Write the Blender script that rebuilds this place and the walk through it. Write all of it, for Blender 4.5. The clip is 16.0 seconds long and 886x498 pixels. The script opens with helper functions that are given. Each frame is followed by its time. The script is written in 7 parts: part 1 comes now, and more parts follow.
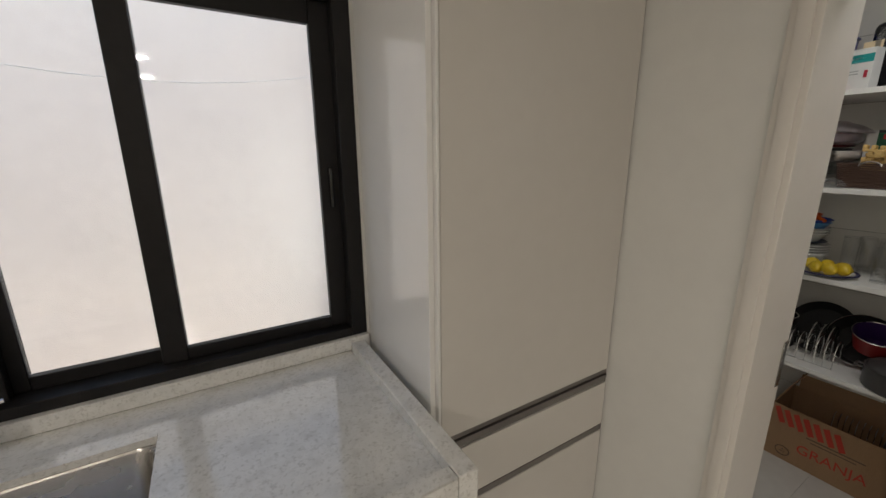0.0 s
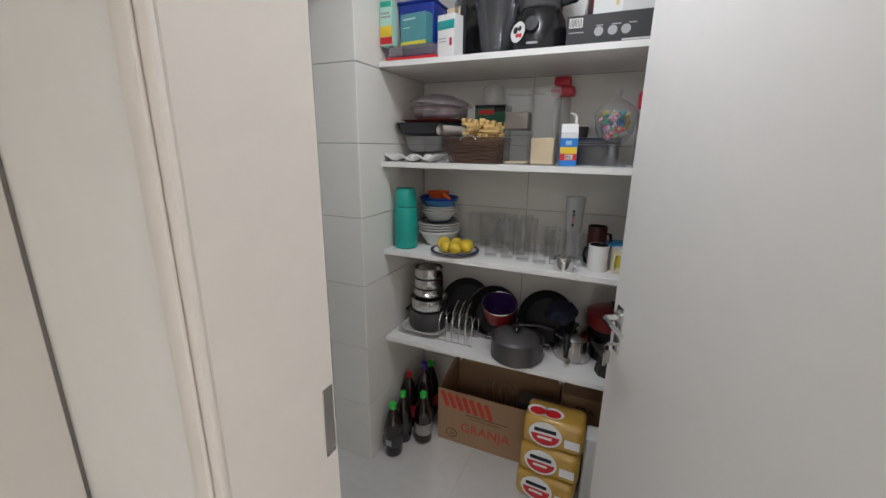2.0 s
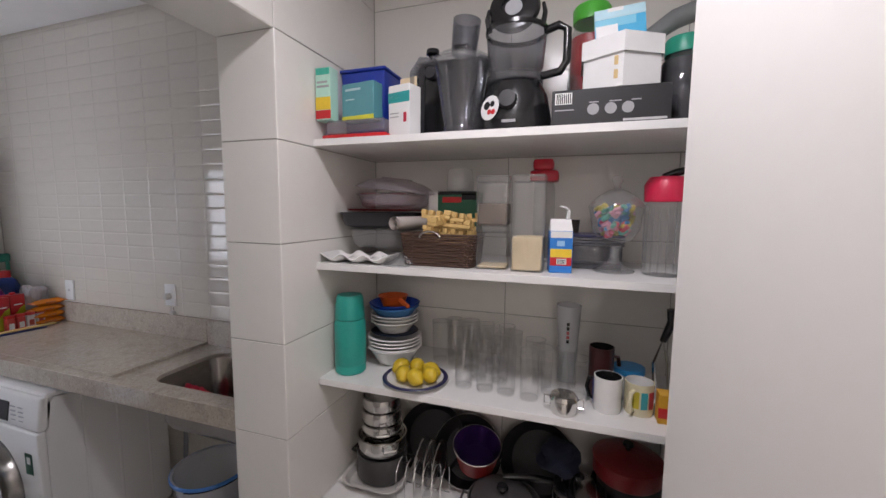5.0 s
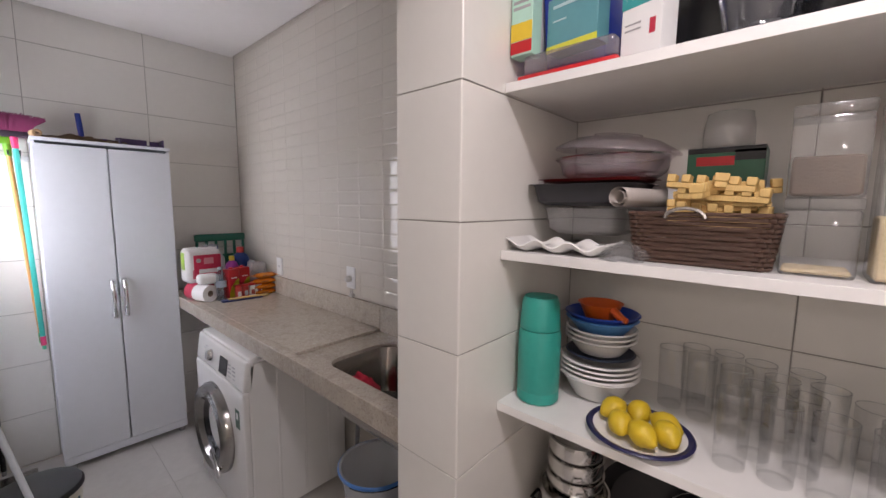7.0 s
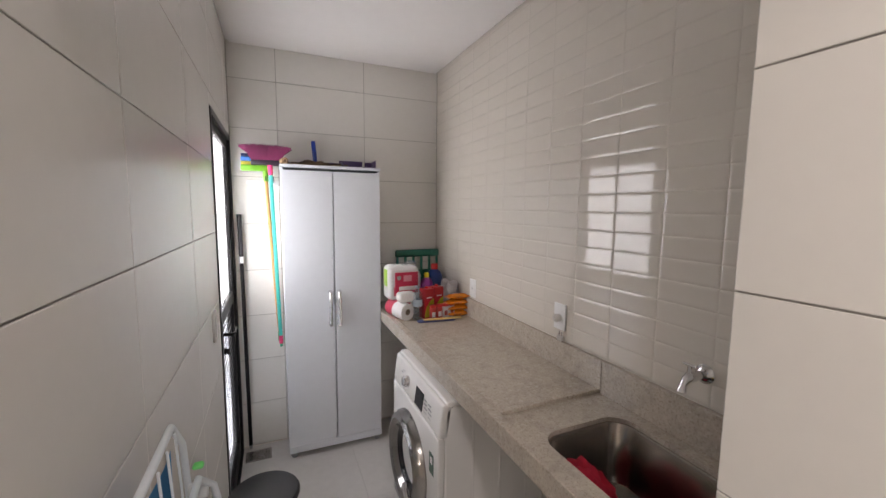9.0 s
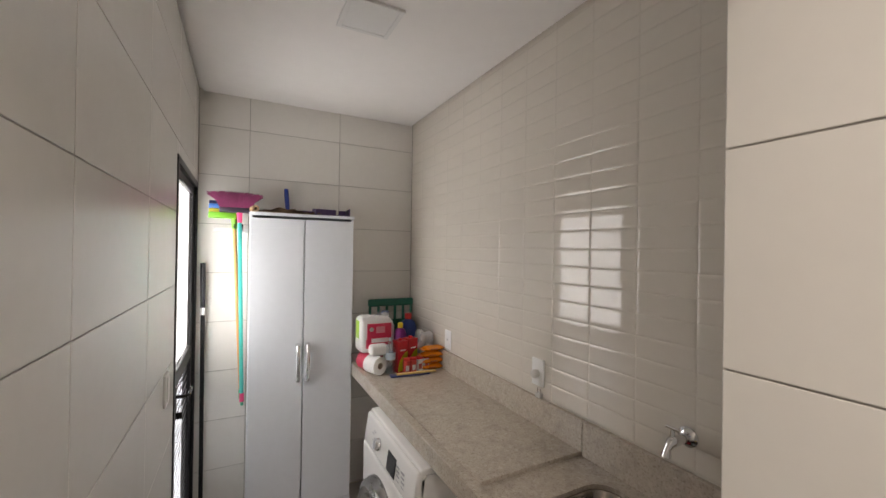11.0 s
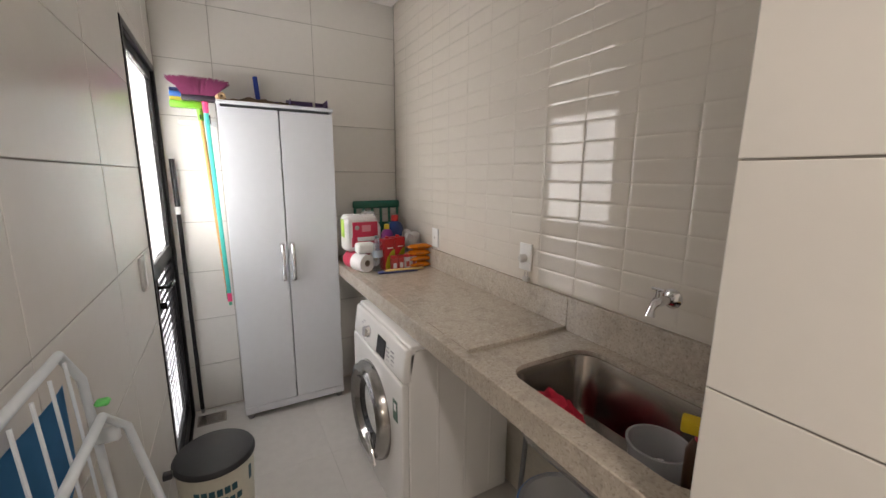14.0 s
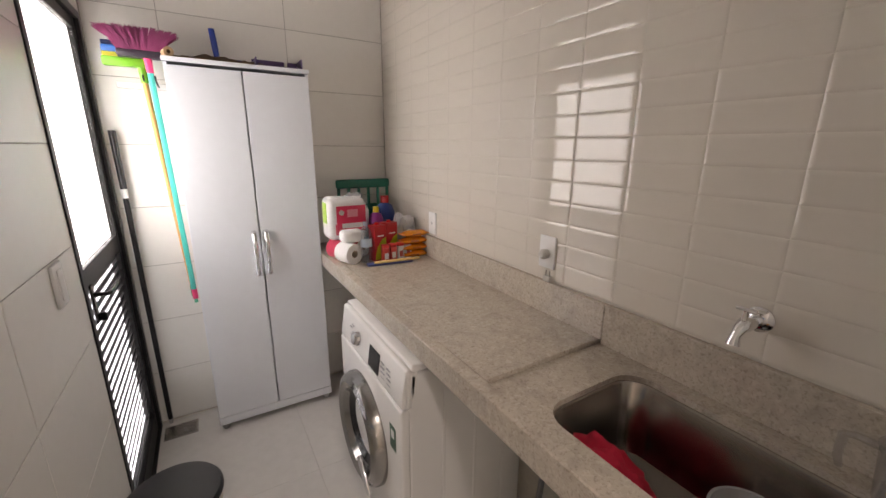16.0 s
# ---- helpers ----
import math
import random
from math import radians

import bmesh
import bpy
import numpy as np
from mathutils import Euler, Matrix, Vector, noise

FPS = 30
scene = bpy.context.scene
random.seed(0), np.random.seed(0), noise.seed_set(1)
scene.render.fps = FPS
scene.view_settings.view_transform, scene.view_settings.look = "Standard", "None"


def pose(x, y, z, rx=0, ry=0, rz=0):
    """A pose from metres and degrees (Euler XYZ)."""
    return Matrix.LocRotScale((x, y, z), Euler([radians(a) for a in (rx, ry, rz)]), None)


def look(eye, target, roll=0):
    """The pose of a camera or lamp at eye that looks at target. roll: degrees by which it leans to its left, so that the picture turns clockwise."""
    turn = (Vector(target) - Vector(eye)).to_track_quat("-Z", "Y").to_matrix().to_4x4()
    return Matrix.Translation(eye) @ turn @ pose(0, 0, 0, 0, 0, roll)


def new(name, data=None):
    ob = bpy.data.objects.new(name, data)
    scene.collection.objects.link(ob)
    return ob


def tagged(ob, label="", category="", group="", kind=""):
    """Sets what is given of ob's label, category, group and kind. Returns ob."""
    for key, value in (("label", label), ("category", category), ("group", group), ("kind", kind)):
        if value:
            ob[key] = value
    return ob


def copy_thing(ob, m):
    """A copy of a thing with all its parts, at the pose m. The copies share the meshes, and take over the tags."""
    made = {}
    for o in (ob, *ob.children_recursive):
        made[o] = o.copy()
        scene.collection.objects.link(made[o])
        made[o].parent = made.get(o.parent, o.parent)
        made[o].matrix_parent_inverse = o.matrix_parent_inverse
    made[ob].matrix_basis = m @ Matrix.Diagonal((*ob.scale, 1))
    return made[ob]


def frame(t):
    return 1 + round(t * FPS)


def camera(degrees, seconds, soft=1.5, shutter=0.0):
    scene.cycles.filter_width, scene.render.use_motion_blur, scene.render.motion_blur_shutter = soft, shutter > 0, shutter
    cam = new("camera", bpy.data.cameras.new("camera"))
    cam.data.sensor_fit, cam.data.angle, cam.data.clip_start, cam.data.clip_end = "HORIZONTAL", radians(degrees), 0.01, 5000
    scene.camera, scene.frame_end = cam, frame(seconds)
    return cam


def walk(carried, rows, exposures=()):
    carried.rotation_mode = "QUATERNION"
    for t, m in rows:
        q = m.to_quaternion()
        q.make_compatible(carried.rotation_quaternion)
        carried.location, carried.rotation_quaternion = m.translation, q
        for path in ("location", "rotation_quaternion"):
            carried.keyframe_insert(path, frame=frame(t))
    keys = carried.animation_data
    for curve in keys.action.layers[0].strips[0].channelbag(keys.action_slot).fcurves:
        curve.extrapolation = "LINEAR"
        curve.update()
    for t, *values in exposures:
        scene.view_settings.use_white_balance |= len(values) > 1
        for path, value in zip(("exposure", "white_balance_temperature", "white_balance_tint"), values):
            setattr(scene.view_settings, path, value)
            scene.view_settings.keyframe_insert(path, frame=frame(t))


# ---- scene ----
cam = camera(97.2, 16.0)
PATH = [
    (0, (2.292, 0.943, 1.645), (3.297, 2.603, 1.162), -0.3),
    (0.5, (2.305, 0.841, 1.641), (3.725, 2.162, 1.154), -0.2),
    (1, (2.534, 0.779, 1.565), (4.156, 1.839, 1.068), 0.1),
    (1.5, (2.872, 0.795, 1.541), (4.594, 1.675, 1.030), 0.5),
    (2, (3.14, 0.864, 1.548), (4.912, 1.64, 1.041), 0.7),
    (2.5, (3.311, 0.938, 1.582), (5.133, 1.635, 1.140), 0.7),
    (3, (3.439, 0.997, 1.652), (5.3, 1.646, 1.311), 0.8),
    (3.5, (3.506, 1.039, 1.722), (5.403, 1.63, 1.491), 0.7),
    (6, (3.656, 1.006, 1.624), (5.512, 1.736, 1.472), 0.7),
    (6.5, (3.767, 1.106, 1.613), (5.469, 2.136, 1.411), 0.7),
    (7, (3.835, 1.289, 1.599), (5.312, 2.617, 1.368), 0.6),
    (7.5, (3.848, 1.407, 1.621), (5.079, 2.964, 1.377), 0.5),
    (8, (3.878, 1.529, 1.637), (4.885, 3.239, 1.390), 0.5),
    (8.5, (3.902, 1.643, 1.647), (4.756, 3.436, 1.412), 0.4),
    (9, (3.899, 1.714, 1.674), (4.689, 3.539, 1.464), 0.5),
    (9.5, (3.878, 1.765, 1.723), (4.728, 3.57, 1.578), 0.5),
    (11.8, (3.933, 1.744, 1.704), (4.856, 3.518, 1.730), 0.6),
    (12, (3.94, 1.75, 1.689), (4.858, 3.526, 1.682), 0.4),
    (12.5, (3.95, 1.768, 1.626), (4.867, 3.543, 1.534), 0.4),
    (13, (3.945, 1.792, 1.563), (4.865, 3.558, 1.374), 0.4),
    (13.5, (3.922, 1.795, 1.539), (4.867, 3.533, 1.245), 0.3),
    (14, (3.941, 1.798, 1.535), (4.897, 3.516, 1.166), 0.4),
    (14.5, (3.958, 1.806, 1.536), (4.925, 3.504, 1.111), 0.3),
    (15, (3.985, 1.851, 1.547), (4.97, 3.532, 1.093), 0.4),
    (15.5, (4.031, 1.995, 1.550), (5.026, 3.662, 1.068), 0.4),
    (16, (4.039, 2.114, 1.555), (5.041, 3.769, 1.050), 0.4),
]
EXPOSURES = [(0.0, 1.08, 6550, 8), (0.5, 1.26, 6400, 7), (1.0, 1.44, 6200, 6), (1.5, 1.70, 5750, 11), (2.0, 1.94, 5950, 10), (3.5, 2.00, 6200, 17), (6.0, 2.10, 6250, 21), (7.5, 2.38, 6750, 24), (9.0, 2.42, 6900, 20), (12.0, 2.28, 7350, 17), (13.5, 2.42, 7200, 17), (16.0, 2.54, 7550, 22)]
walk(cam, [(t, look(eye, target, roll)) for t, eye, target, roll in PATH], EXPOSURES)

# ---- sky, sun and lamps ----
world = bpy.data.worlds.new("sky")
scene.world = world
world.use_nodes = True
wn = world.node_tree.nodes
sky = wn.new("ShaderNodeTexSky")
sky.sky_type = "NISHITA"
sky.sun_disc = False
sky.sun_elevation, sky.sun_rotation = radians(63), radians(170)
sky.air_density, sky.dust_density = 1.0, 3.0
wn["Background"].inputs["Strength"].default_value = 0.13
world.node_tree.links.new(sky.outputs["Color"], wn["Background"].inputs["Color"])

sun_data = bpy.data.lights.new("sun", "SUN")
sun_data.energy, sun_data.angle, sun_data.color = 0.5, radians(3), (1.0, 0.95, 0.88)
sun = new("sun", sun_data)
sun.matrix_world = look((1, -6, 12), (0.0, 0.0, 0.0))


KITCHEN_W, PANTRY_W = 9.0, 2.4


def panel_lamp(name, x, y, z, sx, sy, watts, colour):
    """A ceiling lamp's light, just under its diffuser, shining down."""
    d = bpy.data.lights.new(name, "AREA")
    d.shape, d.size, d.size_y, d.energy, d.color = "RECTANGLE", sx, sy, watts, colour
    ob = new(name, d)
    ob.location = (x, y, z)
    return ob


for lx, ly in ((1.87, -1.95), (1.82, -3.24), (0.2, -1.95), (0.2, 0.3)):
    panel_lamp("kitchen_light", lx, ly, 2.60, 0.18, 0.18, KITCHEN_W, (1.0, 0.92, 0.83))
panel_lamp("pantry_light", 4.02, 1.12, 2.545, 0.18, 0.18, PANTRY_W, (1.0, 0.98, 0.96))

# ---- materials ----
def node_mat(name, colour, rough=0.5, metal=0.0, vary=0.05, scale=12.0, bump=0.0, bump_scale=200.0, per_object=0.0,
             spec=0.5, trans=0.0, coat=0.0, grain=(1, 1, 1), second=None, rough_vary=0.06, alpha=1.0):
    """A surface with two scales of variation in colour and roughness, and fine relief."""
    m = bpy.data.materials.new(name)
    m.use_nodes = True
    n, l = m.node_tree.nodes, m.node_tree.links
    b = n["Principled BSDF"]
    b.inputs["Metallic"].default_value = metal
    b.inputs["Specular IOR Level"].default_value = spec
    b.inputs["Transmission Weight"].default_value = trans
    b.inputs["Coat Weight"].default_value = coat
    b.inputs["Coat Roughness"].default_value = 0.05
    b.inputs["Alpha"].default_value = alpha
    tc = n.new("ShaderNodeTexCoord")
    mp = n.new("ShaderNodeMapping")
    mp.inputs["Scale"].default_value = grain
    l.new(tc.outputs["Object"], mp.inputs["Vector"])
    big = n.new("ShaderNodeTexNoise")
    big.inputs["Scale"].default_value, big.inputs["Detail"].default_value = scale * 0.25, 3
    fine = n.new("ShaderNodeTexNoise")
    fine.inputs["Scale"].default_value, fine.inputs["Detail"].default_value = scale * 4, 5
    for t in (big, fine):
        l.new(mp.outputs["Vector"], t.inputs["Vector"])
    add = n.new("ShaderNodeMath")
    add.operation = "MULTIPLY_ADD"
    l.new(fine.outputs["Fac"], add.inputs[0])
    add.inputs[1].default_value = 0.5
    half = n.new("ShaderNodeMath")
    half.operation = "MULTIPLY"
    l.new(big.outputs["Fac"], half.inputs[0])
    half.inputs[1].default_value = 0.5
    l.new(half.outputs[0], add.inputs[2])
    ramp = n.new("ShaderNodeMapRange")
    ramp.inputs["From Min"].default_value, ramp.inputs["From Max"].default_value = 0.3, 0.7
    l.new(add.outputs[0], ramp.inputs["Value"])
    mix = n.new("ShaderNodeMix")
    mix.data_type = "RGBA"
    lo = [max(0.0, c * (1 - vary)) for c in colour]
    hi = list(second) if second else [min(1.0, c * (1 + vary)) for c in colour]
    mix.inputs["A"].default_value, mix.inputs["B"].default_value = (*lo, 1), (*hi, 1)
    l.new(ramp.outputs["Result"], mix.inputs["Factor"])
    out = mix.outputs["Result"]
    if per_object:
        info = n.new("ShaderNodeObjectInfo")
        hsv = n.new("ShaderNodeHueSaturation")
        mr = n.new("ShaderNodeMapRange")
        mr.inputs["To Min"].default_value, mr.inputs["To Max"].default_value = 1 - per_object, 1 + per_object
        l.new(info.outputs["Random"], mr.inputs["Value"])
        l.new(mr.outputs["Result"], hsv.inputs["Value"])
        l.new(out, hsv.inputs["Color"])
        out = hsv.outputs["Color"]
    l.new(out, b.inputs["Base Color"])
    rr = n.new("ShaderNodeMapRange")
    rr.inputs["To Min"].default_value, rr.inputs["To Max"].default_value = max(0.0, rough - rough_vary * 0.5), min(1.0, rough + rough_vary)
    l.new(big.outputs["Fac"], rr.inputs["Value"])
    l.new(rr.outputs["Result"], b.inputs["Roughness"])
    if bump:
        bt = n.new("ShaderNodeTexNoise")
        bt.inputs["Scale"].default_value, bt.inputs["Detail"].default_value = bump_scale, 3
        l.new(mp.outputs["Vector"], bt.inputs["Vector"])
        bp = n.new("ShaderNodeBump")
        bp.inputs["Strength"].default_value, bp.inputs["Distance"].default_value = bump, 0.002
        l.new(bt.outputs["Fac"], bp.inputs["Height"])
        l.new(bp.outputs["Normal"], b.inputs["Normal"])
    return m


def clear_mat(name, tint=(1, 1, 1), gloss=0.03, ior=1.45, cloud=0.0):
    """Thin clear glass or plastic: see-through, with Fresnel gloss; cloud adds a milky share."""
    m = bpy.data.materials.new(name)
    m.use_nodes = True
    n, l = m.node_tree.nodes, m.node_tree.links
    n.remove(n["Principled BSDF"])
    tr = n.new("ShaderNodeBsdfTransparent")
    tr.inputs["Color"].default_value = (*tint, 1)
    body = tr.outputs[0]
    if cloud:
        df = n.new("ShaderNodeBsdfDiffuse")
        df.inputs["Color"].default_value = (*[0.85 * c for c in tint], 1)
        mx = n.new("ShaderNodeMixShader")
        mx.inputs[0].default_value = cloud
        l.new(body, mx.inputs[1])
        l.new(df.outputs[0], mx.inputs[2])
        body = mx.outputs[0]
    gl = n.new("ShaderNodeBsdfGlossy")
    gl.inputs["Roughness"].default_value = gloss
    lw = n.new("ShaderNodeLayerWeight")
    lw.inputs["Blend"].default_value = 0.5
    pw = n.new("ShaderNodeMath")
    pw.operation, pw.inputs[1].default_value = "POWER", 4.0
    l.new(lw.outputs["Facing"], pw.inputs[0])
    fr = n.new("ShaderNodeMath")
    fr.operation, fr.inputs[1].default_value, fr.inputs[2].default_value = "MULTIPLY_ADD", 0.7, ((ior - 1) / (ior + 1)) ** 2
    l.new(pw.outputs[0], fr.inputs[0])
    mix = n.new("ShaderNodeMixShader")
    l.new(fr.outputs[0], mix.inputs[0])
    l.new(body, mix.inputs[1])
    l.new(gl.outputs[0], mix.inputs[2])
    l.new(mix.outputs[0], n["Material Output"].inputs["Surface"])
    return m


def granite_mat(name, base, dark, light):
    """Polished beige granite with fine dark and pale grains."""
    m = node_mat(name, base, 0.10, vary=0.08, scale=10)
    n, l = m.node_tree.nodes, m.node_tree.links
    b = n["Principled BSDF"]
    tc = n.new("ShaderNodeTexCoord")
    src = b.inputs["Base Color"].links[0].from_socket
    for k, (sc, lo, hi, col, amt) in enumerate(((130, 0.52, 0.70, dark, 0.42), (75, 0.52, 0.72, light, 0.55), (18, 0.5, 0.78, dark, 0.3))):
        t = n.new("ShaderNodeTexNoise")
        t.inputs["Scale"].default_value, t.inputs["Detail"].default_value, t.inputs["Distortion"].default_value = sc, 4, 0.6
        mp = n.new("ShaderNodeMapping")
        mp.inputs["Location"].default_value = (k * 3.1, k * 1.7, k)
        l.new(tc.outputs["Object"], mp.inputs["Vector"])
        l.new(mp.outputs["Vector"], t.inputs["Vector"])
        r = n.new("ShaderNodeMapRange")
        r.inputs["From Min"].default_value, r.inputs["From Max"].default_value, r.inputs["To Max"].default_value = lo, hi, amt
        l.new(t.outputs["Fac"], r.inputs["Value"])
        mx = n.new("ShaderNodeMix")
        mx.data_type = "RGBA"
        mx.inputs["B"].default_value = (*col, 1)
        l.new(r.outputs["Result"], mx.inputs["Factor"])
        l.new(src, mx.inputs["A"])
        src = mx.outputs["Result"]
    l.new(src, b.inputs["Base Color"])
    return m


def glow_mat(name, colour, strength):
    m = bpy.data.materials.new(name)
    m.use_nodes = True
    b = m.node_tree.nodes["Principled BSDF"]
    b.inputs["Emission Color"].default_value, b.inputs["Emission Strength"].default_value = (*colour, 1), strength
    return m


TILE = node_mat("satin_white_tile", (0.78, 0.76, 0.715), 0.22, vary=0.02, scale=6, per_object=0.012)
SUBWAY = node_mat("glossy_beige_tile", (0.66, 0.61, 0.54), 0.035, vary=0.02, scale=6, per_object=0.012, rough_vary=0.02)
GROUT = node_mat("grey_grout", (0.38, 0.36, 0.33), 0.9, vary=0.15, bump=0.3)
GROUT_LIGHT = node_mat("beige_grout", (0.70, 0.65, 0.57), 0.8, vary=0.1, bump=0.2)
FLOOR = node_mat("polished_floor_tile", (0.62, 0.60, 0.57), 0.16, vary=0.06, scale=5, per_object=0.02)
PAINT = node_mat("white_wall_paint", (0.76, 0.75, 0.72), 0.7, vary=0.03, scale=4, bump=0.12, bump_scale=120)
CEIL = node_mat("white_ceiling_paint", (0.87, 0.85, 0.83), 0.85, vary=0.02, scale=3, bump=0.08, bump_scale=150)
CREAM = node_mat("cream_render", (0.72, 0.67, 0.63), 0.85, vary=0.07, scale=3, bump=0.4, bump_scale=90)
CONCRETE = node_mat("patio_concrete", (0.42, 0.41, 0.39), 0.8, vary=0.15, scale=6, bump=0.4)
DOOR_PAINT = node_mat("white_door_lacquer", (0.76, 0.74, 0.71), 0.28, vary=0.02, scale=5, bump=0.05, bump_scale=60)
JAMB = node_mat("cream_jamb_lacquer", (0.75, 0.71, 0.66), 0.32, vary=0.03, scale=5)
LAMINATE = node_mat("pale_grey_laminate", (0.63, 0.60, 0.56), 0.33, vary=0.02, scale=5)
GLOSS_WHITE = node_mat("gloss_white_laminate", (0.80, 0.79, 0.77), 0.12, vary=0.015, scale=5)
CUPBOARD = node_mat("white_cupboard_laminate", (0.75, 0.78, 0.82), 0.35, vary=0.02, scale=6, bump=0.04, bump_scale=300)
SHELF = node_mat("white_shelf_laminate", (0.80, 0.79, 0.77), 0.35, vary=0.03, scale=7)
DARK_GAP = node_mat("grey_handle_profile", (0.24, 0.22, 0.21), 0.35, metal=0.8, vary=0.05)
STEEL = node_mat("brushed_steel", (0.46, 0.44, 0.42), 0.25, metal=1.0, vary=0.06, scale=40, grain=(1, 12, 1))
POLISHED = node_mat("polished_steel", (0.66, 0.65, 0.63), 0.10, metal=1.0, vary=0.04)
CHROME = node_mat("chrome", (0.75, 0.75, 0.76), 0.06, metal=1.0, vary=0.02)
BLACK_ALU = node_mat("black_aluminium", (0.012, 0.011, 0.011), 0.42, vary=0.2, bump=0.05, spec=0.25)
BLACK = node_mat("black_plastic", (0.012, 0.012, 0.013), 0.22, vary=0.2)
MATT_BLACK = node_mat("matt_black_enamel", (0.016, 0.015, 0.016), 0.5, vary=0.25)
CHARCOAL = node_mat("charcoal_plastic", (0.028, 0.028, 0.032), 0.4, vary=0.12)
GREY_PAN = node_mat("grey_nonstick", (0.09, 0.085, 0.085), 0.35, metal=0.3, vary=0.1)
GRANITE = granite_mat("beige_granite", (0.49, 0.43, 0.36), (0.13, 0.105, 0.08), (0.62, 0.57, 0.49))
GRANITE_PALE = granite_mat("pale_grey_granite", (0.72, 0.71, 0.68), (0.30, 0.28, 0.24), (0.80, 0.79, 0.77))
GRANITE_PALE.node_tree.nodes["Principled BSDF"].inputs["Coat Weight"].default_value = 0.6
GLASS = clear_mat("window_glass", (0.97, 0.98, 0.97), 0.01, 1.5)
DRINK_GLASS = clear_mat("drinking_glass", (0.98, 0.982, 0.982), 0.03, 1.8, 0.02)
CLEAR_PLASTIC = clear_mat("clear_plastic", (0.95, 0.955, 0.96), 0.06, 1.6, 0.06)
SMOKE_PLASTIC = clear_mat("smoky_plastic", (0.56, 0.57, 0.60), 0.05, 1.6, 0.09)
SMOKE_GLASS = clear_mat("smoky_glass", (0.84, 0.79, 0.83), 0.03, 1.7, 0.16)
CUT_GLASS = clear_mat("cut_glass", (0.95, 0.955, 0.96), 0.04, 1.95, 0.11)
MILKY = clear_mat("milky_plastic", (0.94, 0.95, 0.96), 0.25, 1.4, 0.42)
CERAMIC = node_mat("white_ceramic", (0.80, 0.79, 0.77), 0.12, vary=0.02)
CARDBOARD = node_mat("brown_cardboard", (0.34, 0.21, 0.12), 0.85, vary=0.1, scale=14, bump=0.15, grain=(1, 6, 1))
WICKER = node_mat("dark_wicker", (0.085, 0.046, 0.032), 0.55, vary=0.3, scale=40, bump=0.3)
LIGHT_WOOD = node_mat("pale_wood", (0.66, 0.45, 0.17), 0.55, vary=0.15, scale=18, grain=(1, 8, 1))
ORANGE_WOOD = node_mat("varnished_broomstick", (0.62, 0.30, 0.10), 0.4, vary=0.15, scale=10, grain=(6, 6, 1))
FLAT_WHITE = node_mat("white_card", (0.78, 0.78, 0.77), 0.55, vary=0.02)
FABRIC_NAVY = node_mat("navy_cloth", (0.014, 0.018, 0.042), 0.95, vary=0.3, bump=0.6, bump_scale=160)
FABRIC_RED = node_mat("red_cloth", (0.46, 0.010, 0.035), 0.9, vary=0.2, bump=0.6, bump_scale=160)
PAPER = node_mat("white_tissue", (0.82, 0.81, 0.80), 0.9, vary=0.03, bump=0.5, bump_scale=250)
PLASTICS = {}


def plastic(r, g, b, rough=0.35):
    """A coloured plastic or printed card, made once for each colour."""
    key = (r, g, b, rough)
    if key not in PLASTICS:
        PLASTICS[key] = node_mat("coloured_plastic", (r, g, b), rough, vary=0.06, scale=14)
    return PLASTICS[key]


# ---- mesh helpers ----
def box(bm, x0, x1, y0, y1, z0, z1, r=0.0, seg=1):
    """A box between the given faces, its edges rounded by r."""
    b = bm if not r else bmesh.new()
    m = Matrix.LocRotScale(((x0 + x1) / 2, (y0 + y1) / 2, (z0 + z1) / 2), None, (abs(x1 - x0), abs(y1 - y0), abs(z1 - z0)))
    bmesh.ops.create_cube(b, size=1, matrix=m)
    if r:
        bmesh.ops.bevel(b, geom=b.edges[:], offset=r, segments=seg, affect="EDGES", profile=0.5)
        absorb(bm, b)
    return bm


def absorb(bm, other, m=None):
    """Adds the bmesh other, moved by m, to bm."""
    me = bpy.data.meshes.new("scrap")
    if m is not None:
        other.transform(m)
    other.to_mesh(me)
    other.free()
    bm.from_mesh(me)
    bpy.data.meshes.remove(me)
    return bm


def boxes(*rows, r=0.0, seg=1):
    bm = bmesh.new()
    for row in rows:
        box(bm, *row, r=r, seg=seg)
    return bm


def lathe(profile, seg=28, at=(0, 0, 0), squash=1.0):
    """A turned body from (radius, height) pairs; radius 0 closes it."""
    bm = bmesh.new()
    rings = []
    for r, z in profile:
        if r <= 1e-6:
            rings.append([bm.verts.new((at[0], at[1], at[2] + z))])
        else:
            rings.append([bm.verts.new((at[0] + r * math.cos(2 * math.pi * k / seg), at[1] + squash * r * math.sin(2 * math.pi * k / seg), at[2] + z)) for k in range(seg)])
    for a, b in zip(rings, rings[1:]):
        for k in range(seg):
            q = (k + 1) % seg
            ring = [a[k % len(a)], a[q % len(a)], b[q % len(b)], b[k % len(b)]]
            ring = [v for i, v in enumerate(ring) if v not in ring[:i]]
            if len(ring) > 2:
                bm.faces.new(ring)
    bmesh.ops.recalc_face_normals(bm, faces=bm.faces[:])
    return bm


